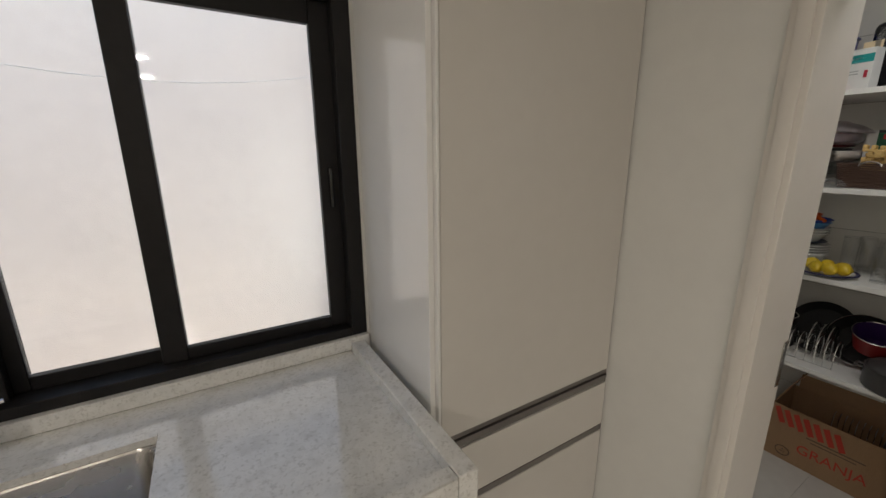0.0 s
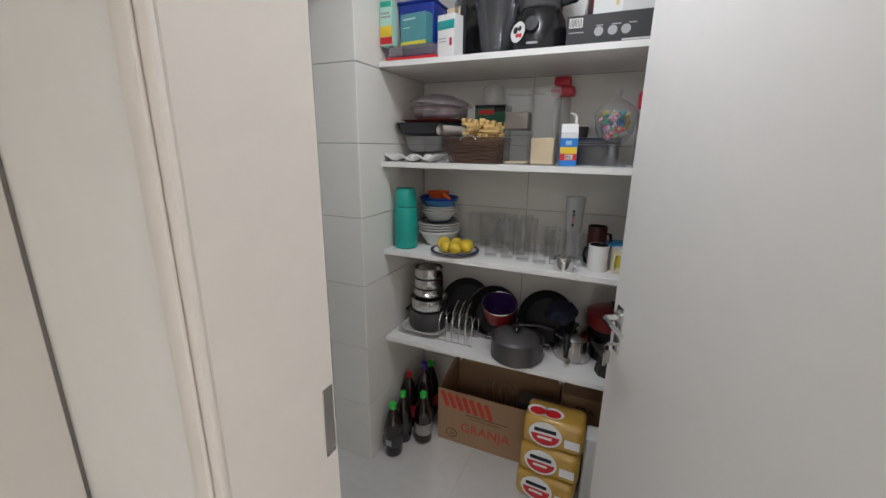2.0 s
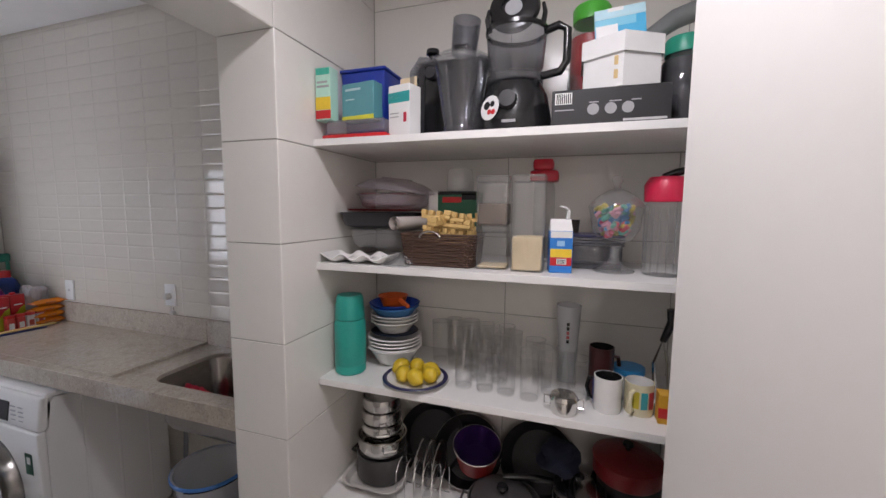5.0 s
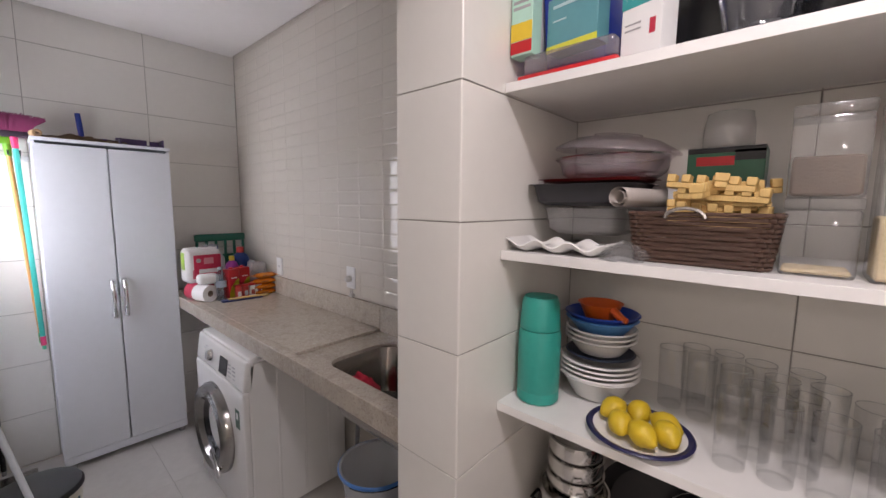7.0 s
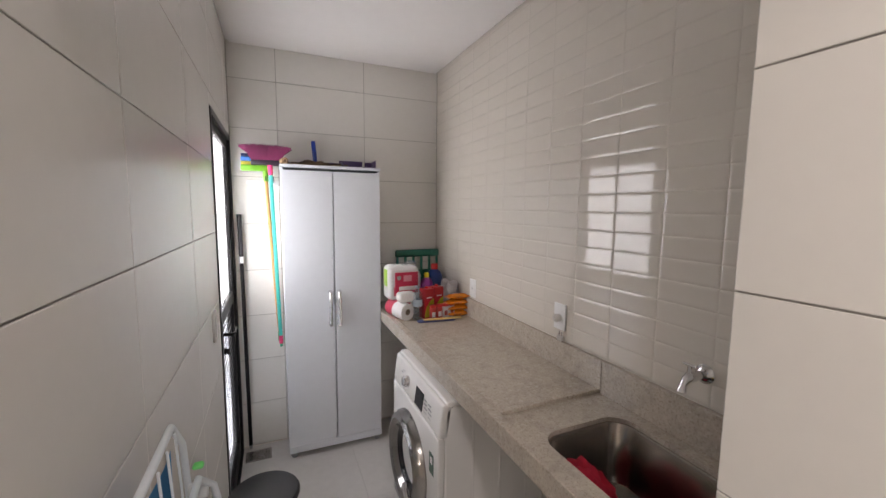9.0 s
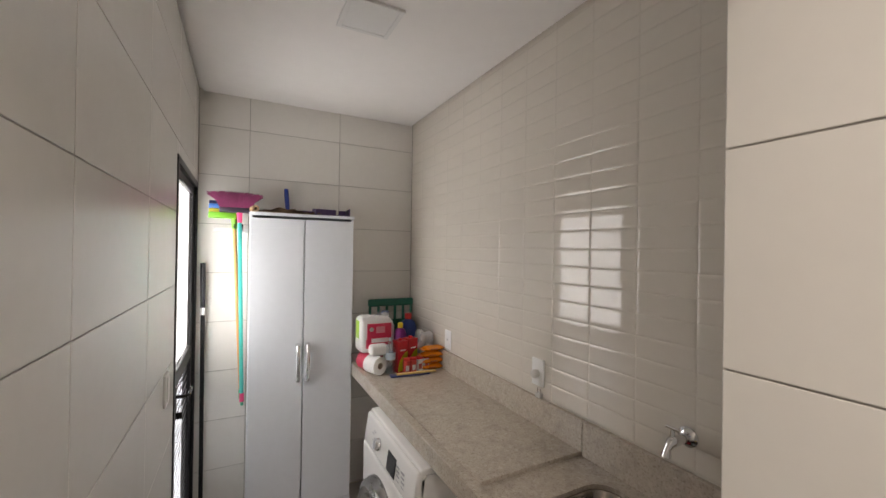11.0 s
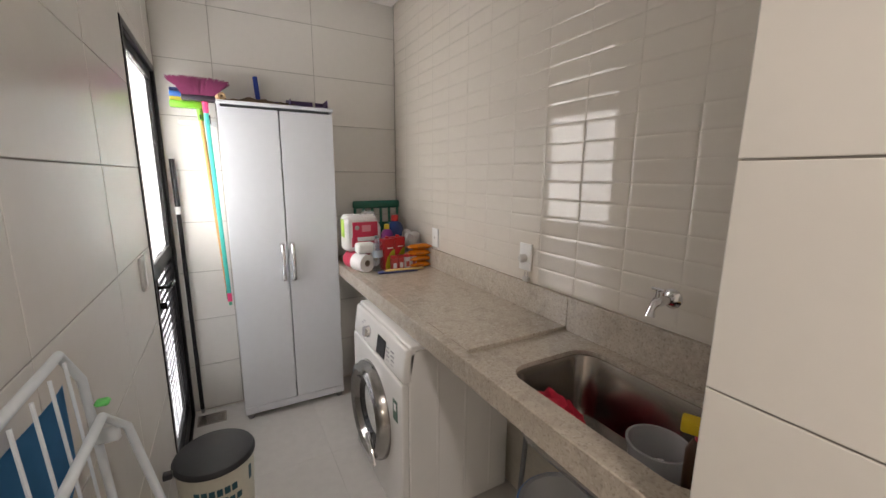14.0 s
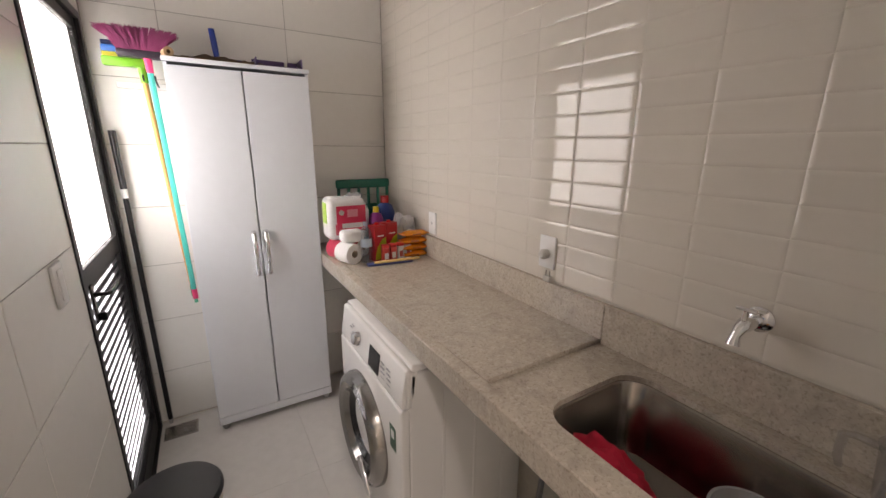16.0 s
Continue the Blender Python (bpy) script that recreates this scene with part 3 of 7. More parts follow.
def lay_all_tiles():
    zs = [0.0, 0.311, 0.622, 0.933, 1.245, 1.557, 1.867, 2.177, 2.486]
    zl, zp = zs + [CEIL_L + 0.02], zs + [CEIL_P + 0.02]
    # west wall, seen from the east: u runs +y
    tile_face(wall_west, (W, 0, 0), (0, 1, 0), (0, 0, 1), cuts(2.061, N, 2.61, 0.592), zl, T - 0.001, 0.0015, 0.001, 0.003, TILE,
              holes=[(EXT_S - 0.001, EXT_N + 0.001, -1, EXT_Z + 0.001)], wobble=0.05)
    tile_face(wall_west, (W, 0, 0), (0, 1, 0), (0, 0, 1), cuts(0.38, 2.061, 2.61, 0.592), zs + [2.175], T - 0.001, 0.0015, 0.001, 0.003, TILE,
              holes=[(DOOR_S - 0.001, DOOR_N + 0.001, -1, DOOR_Z + 0.001)], wobble=0.05)
    # north wall, seen from the south: u runs +x turned to face -y
    tile_face(wall_north, (0, N, 0), (1, 0, 0), (0, 0, 1), cuts(W, E, 3.94, 0.582), zl, T - 0.001, 0.0015, 0.001, 0.003, TILE, wobble=0.05)
    # pantry back and the pier
    tile_face(wall_pantry, (EP, 0, 0), (0, -1, 0), (0, 0, 1), [-y for y in reversed(cuts(0.38, 1.847, 1.268, 0.59))], zp, T - 0.001, 0.0015, 0.001, 0.003, TILE, wobble=0.05)
    tile_face(pillar, (4.512, 0, 0), (0, -1, 0), (0, 0, 1), [-2.061, -1.847], zs[:-1], T - 0.001, 0.0015, 0.001, 0.003, TILE)
    tile_face(pillar, (0, 1.847, 0), (1, 0, 0), (0, 0, 1), cuts(W, EP, 4.512, 0.59), zp, T - 0.001, 0.0015, 0.001, 0.003, TILE, holes=[(W - 0.1, 4.512, -1, 2.175)])
    tile_face(pillar, (0, 2.061, 0), (-1, 0, 0), (0, 0, 1), [-x for x in reversed(cuts(W, E, 4.512, 0.59))], zl, T - 0.001, 0.0015, 0.001, 0.003, TILE, holes=[(-4.512, -W + 0.1, -1, 2.175)])
    tile_face(pillar, (0, 0, 2.175), (1, 0, 0), (0, -1, 0), cuts(W, 4.512, 3.94, 0.58), [-2.061, -1.847], T - 0.001, 0.0015, 0.001, 0.003, TILE)
    # metro tiles above the counter
    tile_face(wall_east, (E, 0, 0), (0, -1, 0), (0, 0, 1), [-y for y in reversed(cuts(2.061, N, 2.425, 0.1985))], cuts(1.079, CEIL_L + 0.02, 1.079, 0.0727), T - 0.001, 0.0105, 0.0016, 0.0008, SUBWAY, wobble=0.10)
    # floor
    tile_face(floor, (0, 0, 0), (1, 0, 0), (0, 1, 0), cuts(W - 0.24, EP, 4.35, 0.8), cuts(0.38, N, 3.0, 0.8), 0.003, 0.0004, 0.0002, 0.0008, FLOOR, "floor_tile")
    tile_face(floor, (0, 0, 0), (1, 0, 0), (0, 1, 0), cuts(-1.5, W - 0.24, 3.55, 0.8), cuts(-1.6, KY, 1.4, 0.8), 0.003, 0.0004, 0.0002, 0.0008, FLOOR, "floor_tile")


# ---- kitchen: counter, sink, tall unit ----
kc = thing("kitchen_counter", (0, 0, 0), "pale granite kitchen worktop with raised edge under the window", "worktop")
for row in ((0.2, 1.55, 1.46, KY - 0.004, 0.99, 1.012), (2.14, 2.636, 1.46, KY - 0.004, 0.99, 1.012), (1.55, 2.14, 1.96, KY - 0.004, 0.99, 1.012), (1.55, 2.14, 1.46, 1.56, 0.99, 1.012)):
    part("slab", boxes(row), GRANITE_PALE, kc)
part("raised_edge", boxes((2.637, 2.682, 1.455, 2.095, 0.955, 1.043), r=0.003), GRANITE_PALE, kc)
part("front_edge", boxes((0.2, 2.636, 1.455, 1.495, 0.955, 1.0425), r=0.003), GRANITE_PALE, kc)
part("upstand", boxes((0.2, 2.70, 2.097, KY - 0.0005, 1.013, 1.056), r=0.002), GRANITE_PALE, kc)


def basin_mesh(x0, x1, y0, y1, ztop, depth, corner, flange=0.012, seg=6):
    """A pressed steel bowl with rounded corners."""
    bm = bmesh.new()

    def ring(inset, z, rad):
        pts = []
        for cx, cy, a in ((x1 - inset - rad, y1 - inset - rad, 0), (x0 + inset + rad, y1 - inset - rad, 90), (x0 + inset + rad, y0 + inset + rad, 180), (x1 - inset - rad, y0 + inset + rad, 270)):
            for k in range(seg + 1):
                t = radians(a + 90 * k / seg)
                pts.append(bm.verts.new((cx + rad * math.cos(t), cy + rad * math.sin(t), z)))
        return pts
    rows = [ring(-flange, ztop, corner + flange), ring(0, ztop, corner), ring(0.004, ztop - 0.006, corner), ring(0.012, ztop - depth * 0.8, corner), ring(0.03, ztop - depth * 0.96, corner * 0.8), ring(0.07, ztop - depth, corner * 0.5)]
    for a, b in zip(rows, rows[1:]):
        for k in range(len(a)):
            q = (k + 1) % len(a)
            bm.faces.new((a[k], a[q], b[q], b[k]))
    bm.faces.new(rows[-1])
    bmesh.ops.recalc_face_normals(bm, faces=bm.faces[:])
    return bm


ks = thing("kitchen_sink", (0, 0, 0), "stainless steel sink bowl set in the kitchen worktop", "sink")
part("bowl", basin_mesh(1.57, 2.125, 1.57, 1.945, 0.995, 0.17, 0.05), STEEL, ks)
part("surround", boxes((1.545, 1.5695, 1.56, 1.96, 0.989, 1.0118), (2.126, 2.142, 1.56, 1.96, 0.989, 1.0118), (1.57, 2.125, 1.946, 1.962, 0.989, 1.0118), (1.57, 2.125, 1.558, 1.5695, 0.989, 1.0118)), GRANITE_PALE, ks)
kt = thing("kitchen_tap", (1.80, 2.04, 1.012), "chrome kitchen mixer tap behind the sink", "tap")
body = lathe([(0, 0), (0.027, 0), (0.027, 0.006), (0.022, 0.012), (0.02, 0.10), (0.016, 0.11), (0, 0.112)], 20)
absorb(body, tube([(0, 0, 0.06), (0, -0.03, 0.20), (0, -0.07, 0.24), (0, -0.12, 0.24), (0, -0.15, 0.21)], 0.011, 10))
part("body", body, CHROME, kt)
part("lever", tube([(0, 0, 0.108), (0.03, 0.0, 0.125), (0.075, 0.0, 0.13)], [0.008, 0.006, 0.005], 8), CHROME, kt)
base = thing("base_cabinet", (0, 0, 0), "white laminate base unit under the kitchen worktop", "cabinet")
part("body", boxes((0.2, 2.66, 1.50, 2.10, 0.10, 0.82)), GLOSS_WHITE, base)
part("plinth", boxes((0.2, 2.66, 1.55, 2.10, 0.0, 0.099)), DARK_GAP, base)

tall = thing("tall_cabinet", (0, 0, 0), "tall pale grey laminate kitchen unit with flush doors and drawers", "cabinet")
part("body", boxes((2.727, 3.4165, 1.71, KY - 0.003, 0.0, 2.64)), GLOSS_WHITE, tall)
part("side_panel", boxes((2.711, 2.726, 1.700, KY - 0.003, 0.0, 2.645), r=0.001), GLOSS_WHITE, tall, "glossy white end panel")
part("door", boxes((2.737, 3.409, 1.69, 1.708, 0.91, 2.64), r=0.0015), LAMINATE, tall)
part("edge_strip", boxes((2.7265, 2.735, 1.686, 1.708, 0.05, 2.64), r=0.002), GLOSS_WHITE, tall)
part("drawer", boxes((2.737, 3.409, 1.69, 1.708, 0.69, 0.858), r=0.0015), LAMINATE, tall)
part("drawer", boxes((2.737, 3.409, 1.69, 1.708, 0.10, 0.664), r=0.0015), LAMINATE, tall)
part("handle", boxes((2.737, 3.409, 1.694, 1.707, 0.893, 0.907), (2.737, 3.409, 1.689, 1.707, 0.884, 0.889), (2.737, 3.409, 1.694, 1.707, 0.861, 0.879)), DARK_GAP, tall, "long grey recessed handle profile")
part("handle", boxes((2.737, 3.409, 1.691, 1.707, 0.667, 0.687)), DARK_GAP, tall, "long grey recessed handle profile")
part("filler", boxes((3.4095, 3.4168, 1.697, 1.709, 0.0, 2.64)), DARK_GAP, tall)

# ceiling lamps
for nm, x, y, z, lit in (("ceiling_light", 4.02, 1.12, CEIL_P, 1.5), ("ceiling_light", 4.365, 3.345, CEIL_L, 0.0), ("ceiling_light", 1.87, -1.95, CEIL_K, 2.0),
                         ("ceiling_light", 1.82, -3.24, CEIL_K, 2.0), ("ceiling_light", 0.2, -1.95, CEIL_K, 2.0), ("ceiling_light", 0.2, 0.3, CEIL_K, 2.0)):
    cl = thing(nm, (x, y, z), "square white recessed led panel, " + ("lit" if lit else "switched off, over the laundry"), "ceiling light")
    part("frame", boxes((-0.115, -0.095, -0.115, 0.115, -0.012, 0), (0.095, 0.115, -0.115, 0.115, -0.012, 0), (-0.095, 0.095, -0.115, -0.095, -0.012, 0), (-0.095, 0.095, 0.095, 0.115, -0.012, 0), r=0.002), FLAT_WHITE, cl)
    part("diffuser", boxes((-0.094, 0.094, -0.094, 0.094, -0.010, -0.004)), glow_mat("lit_panel", (1, 0.97, 0.93), lit) if lit else FLAT_WHITE, cl)

# ---- pantry shelves ----
SHELF_Z = (1.893, 1.480, 1.070, 0.617)
for z in SHELF_Z:
    sh = thing("pantry_shelf", (0, 0, 0), "white laminate pantry shelf fixed between the tiled walls", "shelf", "pantry shelves")
    part("board", boxes((4.680, EP - 0.002, 0.385, 1.8455, z - 0.022, z)), SHELF, sh)
    part("front_edging", boxes((4.677, 4.6798, 0.385, 1.8455, z - 0.0225, z + 0.0002), r=0.0008), SHELF, sh)

# ---- laundry counter, basin, tap ----
CX, CZ, CY = 4.57, 0.955, 2.841
lc = thing("laundry_counter", (0, 0, 0), "beige granite laundry counter with a lowered basin end", "worktop")
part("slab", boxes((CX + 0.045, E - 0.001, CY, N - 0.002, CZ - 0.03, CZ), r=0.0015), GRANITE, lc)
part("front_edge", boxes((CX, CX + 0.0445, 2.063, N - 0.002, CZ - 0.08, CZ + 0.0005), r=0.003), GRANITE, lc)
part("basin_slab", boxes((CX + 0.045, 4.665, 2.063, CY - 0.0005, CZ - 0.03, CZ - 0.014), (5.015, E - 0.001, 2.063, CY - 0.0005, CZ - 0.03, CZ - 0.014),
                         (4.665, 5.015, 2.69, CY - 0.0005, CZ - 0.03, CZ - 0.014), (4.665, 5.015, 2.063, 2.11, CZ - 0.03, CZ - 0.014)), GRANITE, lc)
for a, b in ((2.063, 2.829), (2.831, N - 0.002)):
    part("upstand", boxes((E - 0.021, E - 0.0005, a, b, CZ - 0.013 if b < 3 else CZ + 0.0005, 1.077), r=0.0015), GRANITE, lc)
for cx, cy, sx, sy in ((4.665, 2.11, 1, 1), (5.015, 2.11, -1, 1), (4.665, 2.69, 1, -1), (5.015, 2.69, -1, -1)):
    cor = bmesh.new()
    pts = [(cx, cy)] + [(cx + sx * (0.075 - 0.075 * math.sin(radians(a))), cy + sy * (0.075 - 0.075 * math.cos(radians(a)))) for a in range(0, 91, 15)]
    lo = [cor.verts.new((x, y, CZ - 0.03)) for x, y in pts]
    hi = [cor.verts.new((x, y, CZ - 0.0142)) for x, y in pts]
    cor.faces.new(hi)
    cor.faces.new(lo[::-1])
    for k in range(len(pts)):
        q = (k + 1) % len(pts)
        cor.faces.new((lo[k], lo[q], hi[q], hi[k]))
    bmesh.ops.recalc_face_normals(cor, faces=cor.faces[:])
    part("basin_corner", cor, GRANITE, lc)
sk = thing("laundry_sink", (0, 0, 0), "deep stainless steel basin under the granite counter", "sink")
part("bowl", basin_mesh(4.667, 5.013, 2.112, 2.688, CZ - 0.0305, 0.21, 0.075), node_mat("basin_steel", (0.34, 0.31, 0.285), 0.2, metal=1.0, vary=0.08, scale=6), sk)
part("drain", lathe([(0.042, 0), (0.042, 0.004), (0.03, 0.003), (0.026, -0.002), (0, -0.004)], 24, (4.90, 2.43, CZ - 0.2395)), POLISHED, sk, "steel drain ring")
tap = thing("wall_tap", (E - 0.0005, 2.445, 1.178), "chrome wall tap with a small lever above the basin", "tap")
rose = lathe([(0, 0), (0.03, 0), (0.03, 0.004), (0.02, 0.012), (0.013, 0.014), (0, 0.014)], 24)
part("rose", rose, CHROME, tap).matrix_basis = pose(0, 0, 0, 0, -90, 0)
part("body", tube([(-0.012, 0, 0), (-0.045, 0, 0.0), (-0.066, 0.003, 0.0), (-0.078, 0.006, -0.008), (-0.084, 0.009, -0.022), (-0.086, 0.010, -0.032), (-0.088, 0.010, -0.044)], [0.012, 0.014, 0.017, 0.013, 0.010, 0.012, 0.0145], 14), CHROME, tap)
part("lever", tube([(-0.07, 0.004, 0.012), (-0.07, 0.004, 0.034), (-0.071, 0.022, 0.037), (-0.07, -0.016, 0.037)], [0.007, 0.006, 0.005, 0.005], 8), CHROME, tap)


def socket(loc, outlet, label):
    so = thing("wall_socket", loc, label, "socket")
    part("plate", boxes((-0.009, 0, -0.038, 0.038, -0.06, 0.06), r=0.003, seg=2), FLAT_WHITE, so)
    if outlet:
        part("plug", lathe([(0, 0), (0.017, 0), (0.019, 0.02), (0.012, 0.03), (0, 0.031)], 16), plastic(0.55, 0.53, 0.5), so, "grey plug in the outlet").matrix_basis = pose(-0.009, 0.0, -0.005, 0, -90, 0)
    else:
        part("cover_hole", lathe([(0, 0), (0.008, 0), (0.007, 0.002), (0, 0.002)], 14), plastic(0.5, 0.5, 0.5), so).matrix_basis = pose(-0.009, 0, 0, 0, -90, 0)
    return so


socket((E - 0.0005, 3.10, 1.185), True, "white wall socket with a plug above the counter")
socket((E - 0.0005, 3.955, 1.15), False, "white blank socket plate above the counter end")
pl = thing("loose_plug", (E - 0.045, 3.085, 1.0775), "grey loose mains plug resting on the granite upstand", "plug")
part("body", boxes((0.024, 0.044, -0.016, 0.016, 0.0, 0.022), r=0.005, seg=2), plastic(0.5, 0.48, 0.45), pl)
for dy in (-0.009, 0.009):
    part("prong", tube([(0.034, dy, 0.022), (0.034, dy, 0.042)], 0.0022, 8), CHROME, pl)
sw = thing("light_switch", (W + 0.0005, 3.53, 1.18), "white double light switch on the tiled wall", "switch")
part("plate", boxes((0, 0.009, -0.038, 0.038, -0.06, 0.06), r=0.003, seg=2), FLAT_WHITE, sw)
part("rocker", boxes((0.009, 0.013, -0.017, 0.017, -0.045, 0.045), r=0.002), FLAT_WHITE, sw)

# ---- tall white cupboard ----
cu = thing("utility_cupboard", (0, 0, 0), "tall white laminate utility cupboard with two doors on small feet", "cupboard")
CU0, CU1, CUF, CUB = 3.945, 4.567, 4.345, 4.595
part("body", boxes((CU0, CU0 + 0.015, CUF + 0.016, CUB, 0.045, 1.915), (CU1 - 0.015, CU1, CUF + 0.016, CUB, 0.045, 1.915), (CU0 + 0.015, CU1 - 0.015, CUF + 0.03, CUB, 0.045, 0.06),
                   (CU0 + 0.015, CU1 - 0.015, CUB - 0.006, CUB, 0.06, 1.915), (CU0 + 0.015, CU1 - 0.015, CUF + 0.03, CUB - 0.006, 1.0, 1.015)), CUPBOARD, cu)
part("top", boxes((CU0 - 0.004, CU1 + 0.004, CUF - 0.004, CUB, 1.916, 1.935), r=0.0015), CUPBOARD, cu)
part("plinth", boxes((CU0, CU1, CUF, CUF + 0.015, 0.035, 0.082), r=0.001), CUPBOARD, cu)
mid = (CU0 + CU1) / 2
for x0, x1, hx in ((CU0 + 0.002, mid - 0.0035, mid - 0.030), (mid + 0.0035, CU1 - 0.002, mid + 0.028)):
    d = part("door", boxes((x0, x1, CUF, CUF + 0.0155, 0.0845, 1.900), r=0.001), CUPBOARD, cu)
    part("handle", tube([(hx, CUF, 0.90), (hx, CUF - 0.020, 0.895), (hx, CUF - 0.036, 0.93), (hx, CUF - 0.042, 1.0), (hx, CUF - 0.036, 1.07), (hx, CUF - 0.020, 1.105), (hx, CUF, 1.11)], [0.016, 0.015, 0.013, 0.012, 0.013, 0.015, 0.016], 12), CHROME, d, "arched chrome handle")
for x, y in ((CU0 + 0.03, CUF + 0.03), (CU1 - 0.03, CUF + 0.03), (CU0 + 0.03, CUB - 0.03), (CU1 - 0.03, CUB - 0.03)):
    part("foot", lathe([(0, 0), (0.017, 0), (0.02, 0.006), (0.022, 0.035 if y < 4.45 else 0.045), (0, 0.035 if y < 4.45 else 0.045)], 16, (x, y, 0)), plastic(0.3, 0.3, 0.31), cu, "grey plastic foot")

# ---- things on the cupboard ----
TOPZ = 1.935
BROWN_PAPER = node_mat("brown_paper", (0.20, 0.125, 0.065), 0.8, vary=0.3, scale=20, bump=0.5, bump_scale=60)


def crumple(size, seed, cells=18):
    """A limp sheet lying in folds on z = 0."""
    bm = bmesh.new()
    rows_ = []
    for i in range(cells + 1):
        u = -1 + 2 * i / cells
        rows_.append([])
        for k in range(9):
            v = -1 + k / 4
            h = 0.5 + 0.5 * noise.noise(Vector((u * 2.6 + seed, v * 1.4, seed))) + 0.3 * noise.noise(Vector((u * 7 + seed, v * 3, 1)))
            edge = max(0.0, 1 - max(abs(u) ** 4, abs(v) ** 4))
            skew = 0.25 * noise.noise(Vector((u * 2, seed, 4)))
            rows_[-1].append(bm.verts.new((size[0] * (u + 0.1 * v), size[1] * (v * (0.75 + skew)), 0.003 + size[2] * max(0.0, h) * (0.3 + 0.7 * edge))))
    for p, q in zip(rows_, rows_[1:]):
        for k in range(8):
            bm.faces.new((p[k], q[k], q[k + 1], p[k + 1]))
    bmesh.ops.solidify(bm, geom=bm.faces[:], thickness=0.003)
    lo = min(v.co.z for v in bm.verts)
    bm.transform(Matrix.Translation((0, 0, -lo)))
    return bm


pb = thing("folded_bags", (4.13, 4.45, TOPZ), "crumpled brown paper bags lying on the cupboard", "bag")
part("fold", crumple((0.17, 0.075, 0.050), 2.3), BROWN_PAPER, pb, smooth=25)
part("fold", crumple((0.12, 0.06, 0.035), 5.1), BROWN_PAPER, pb, smooth=25).location = (0.13, -0.02, 0.004)
tw = thing("paper_roll", (3.965, 4.40, TOPZ + 0.0005), "tan rolled paper end at the cupboard edge", "roll")
part("roll", lathe([(0.008, -0.045), (0.020, -0.045), (0.020, 0.045), (0.008, 0.045), (0.008, -0.045)], 20), plastic(0.50, 0.33, 0.18, 0.7), tw).matrix_basis = pose(0, 0, 0.020, 90, 0, 12)
dp = thing("dustpan", (4.435, 4.44, TOPZ), "dark purple plastic dustpan lying on the cupboard", "dustpan")
PURPLE = plastic(0.10, 0.06, 0.17)
part("pan", boxes((-0.11, 0.11, -0.08, 0.08, 0.0, 0.006), (-0.11, 0.05, 0.072, 0.08, 0.006, 0.055), (-0.11, -0.104, -0.08, 0.072, 0.006, 0.04), (0.104, 0.11, -0.08, 0.072, 0.006, 0.05), (0.055, 0.104, 0.02, 0.026, 0.006, 0.045), r=0.002), PURPLE, dp)
part("handle", tube([(-0.11, 0.04, 0.02), (-0.17, 0.04, 0.025), (-0.21, 0.04, 0.02)], [0.012, 0.011, 0.013], 10), PURPLE, dp)
bh = thing("blue_brush", (4.172, 4.545, TOPZ), "blue plastic handled brush standing on the cupboard", "brush")
part("head", boxes((-0.03, 0.03, -0.025, 0.025, 0.0, 0.03), r=0.006, seg=2), plastic(0.01, 0.03, 0.22), bh)
part("handle", tube([(0, 0, 0.03), (-0.006, 0, 0.10), (-0.012, 0, 0.178)], [0.013, 0.015, 0.014], 10), plastic(0.01, 0.04, 0.30), bh)

# ---- brooms hung beside the cupboard ----
def bristle_fan(width, depth, height, flare, count, r, seed):
    rng = random.Random(seed)
    bm = bmesh.new()
    for _ in range(count):
        u, v = rng.uniform(-1, 1), rng.uniform(-1, 1)
        p0 = Vector((u * width / 2, v * depth / 2, 0))
        h = height * rng.uniform(0.86, 1.05) * (1 - 0.12 * u * u)
        p2 = Vector((u * (width / 2 + flare) + rng.uniform(-0.008, 0.008), v * (depth / 2 + 0.02) + rng.uniform(-0.006, 0.006), h))
        p1 = (p0 + p2) / 2 + Vector((-u * 0.012, 0, 0.006))
        tube([p0, p1, p2], [r, r, r * 0.6], 4, bm=bm)
    return bm


BRISTLE = node_mat("magenta_bristle", (0.26, 0.035, 0.12), 0.55, vary=0.35, scale=60)
br = thing("broom", (3.868, 4.44, 1.955), "magenta bristled broom with a turquoise handle hung head up", "broom")
part("bristles", bristle_fan(0.165, 0.045, 0.098, 0.066, 900, 0.0022, 3), BRISTLE, br, "long magenta bristles")
part("head", boxes((-0.088, 0.088, -0.026, 0.026, -0.026, 0.006), r=0.008, seg=2), plastic(0.035, 0.025, 0.04), br)
part("socket", tube([(0.02, 0, -0.024), (0.022, 0.003, -0.085)], [0.017, 0.014], 12), plastic(0.75, 0.04, 0.16), br, "pink handle socket")
part("handle", tube([(0.022, 0.003, -0.084), (0.048, 0.10, -1.16)], 0.0125, 12), plastic(0.02, 0.42, 0.36), br, "turquoise coated handle")
part("end_cap", tube([(0.048, 0.10, -1.159), (0.0495, 0.104, -1.215)], 0.0135, 12), plastic(0.75, 0.05, 0.17), br, "pink end cap")
part("hang_loop", tube([(0.0495, 0.104, -1.214), (0.05, 0.106, -1.24)], 0.009, 8), plastic(0.05, 0.45, 0.25), br)
sq = thing("floor_squeegee", (3.84, 4.47, 1.905), "lime green squeegee with a varnished wooden stick hung head up", "squeegee")
part("blade", boxes((-0.118, 0.045, -0.02, 0.02, -0.012, 0.025), r=0.006, seg=2), plastic(0.16, 0.46, 0.03), sq)
part("rubber", boxes((-0.118, 0.03, 0.021, 0.032, 0.0, 0.05), r=0.003), plastic(0.55, 0.48, 0.05), sq, "yellow rubber lip")
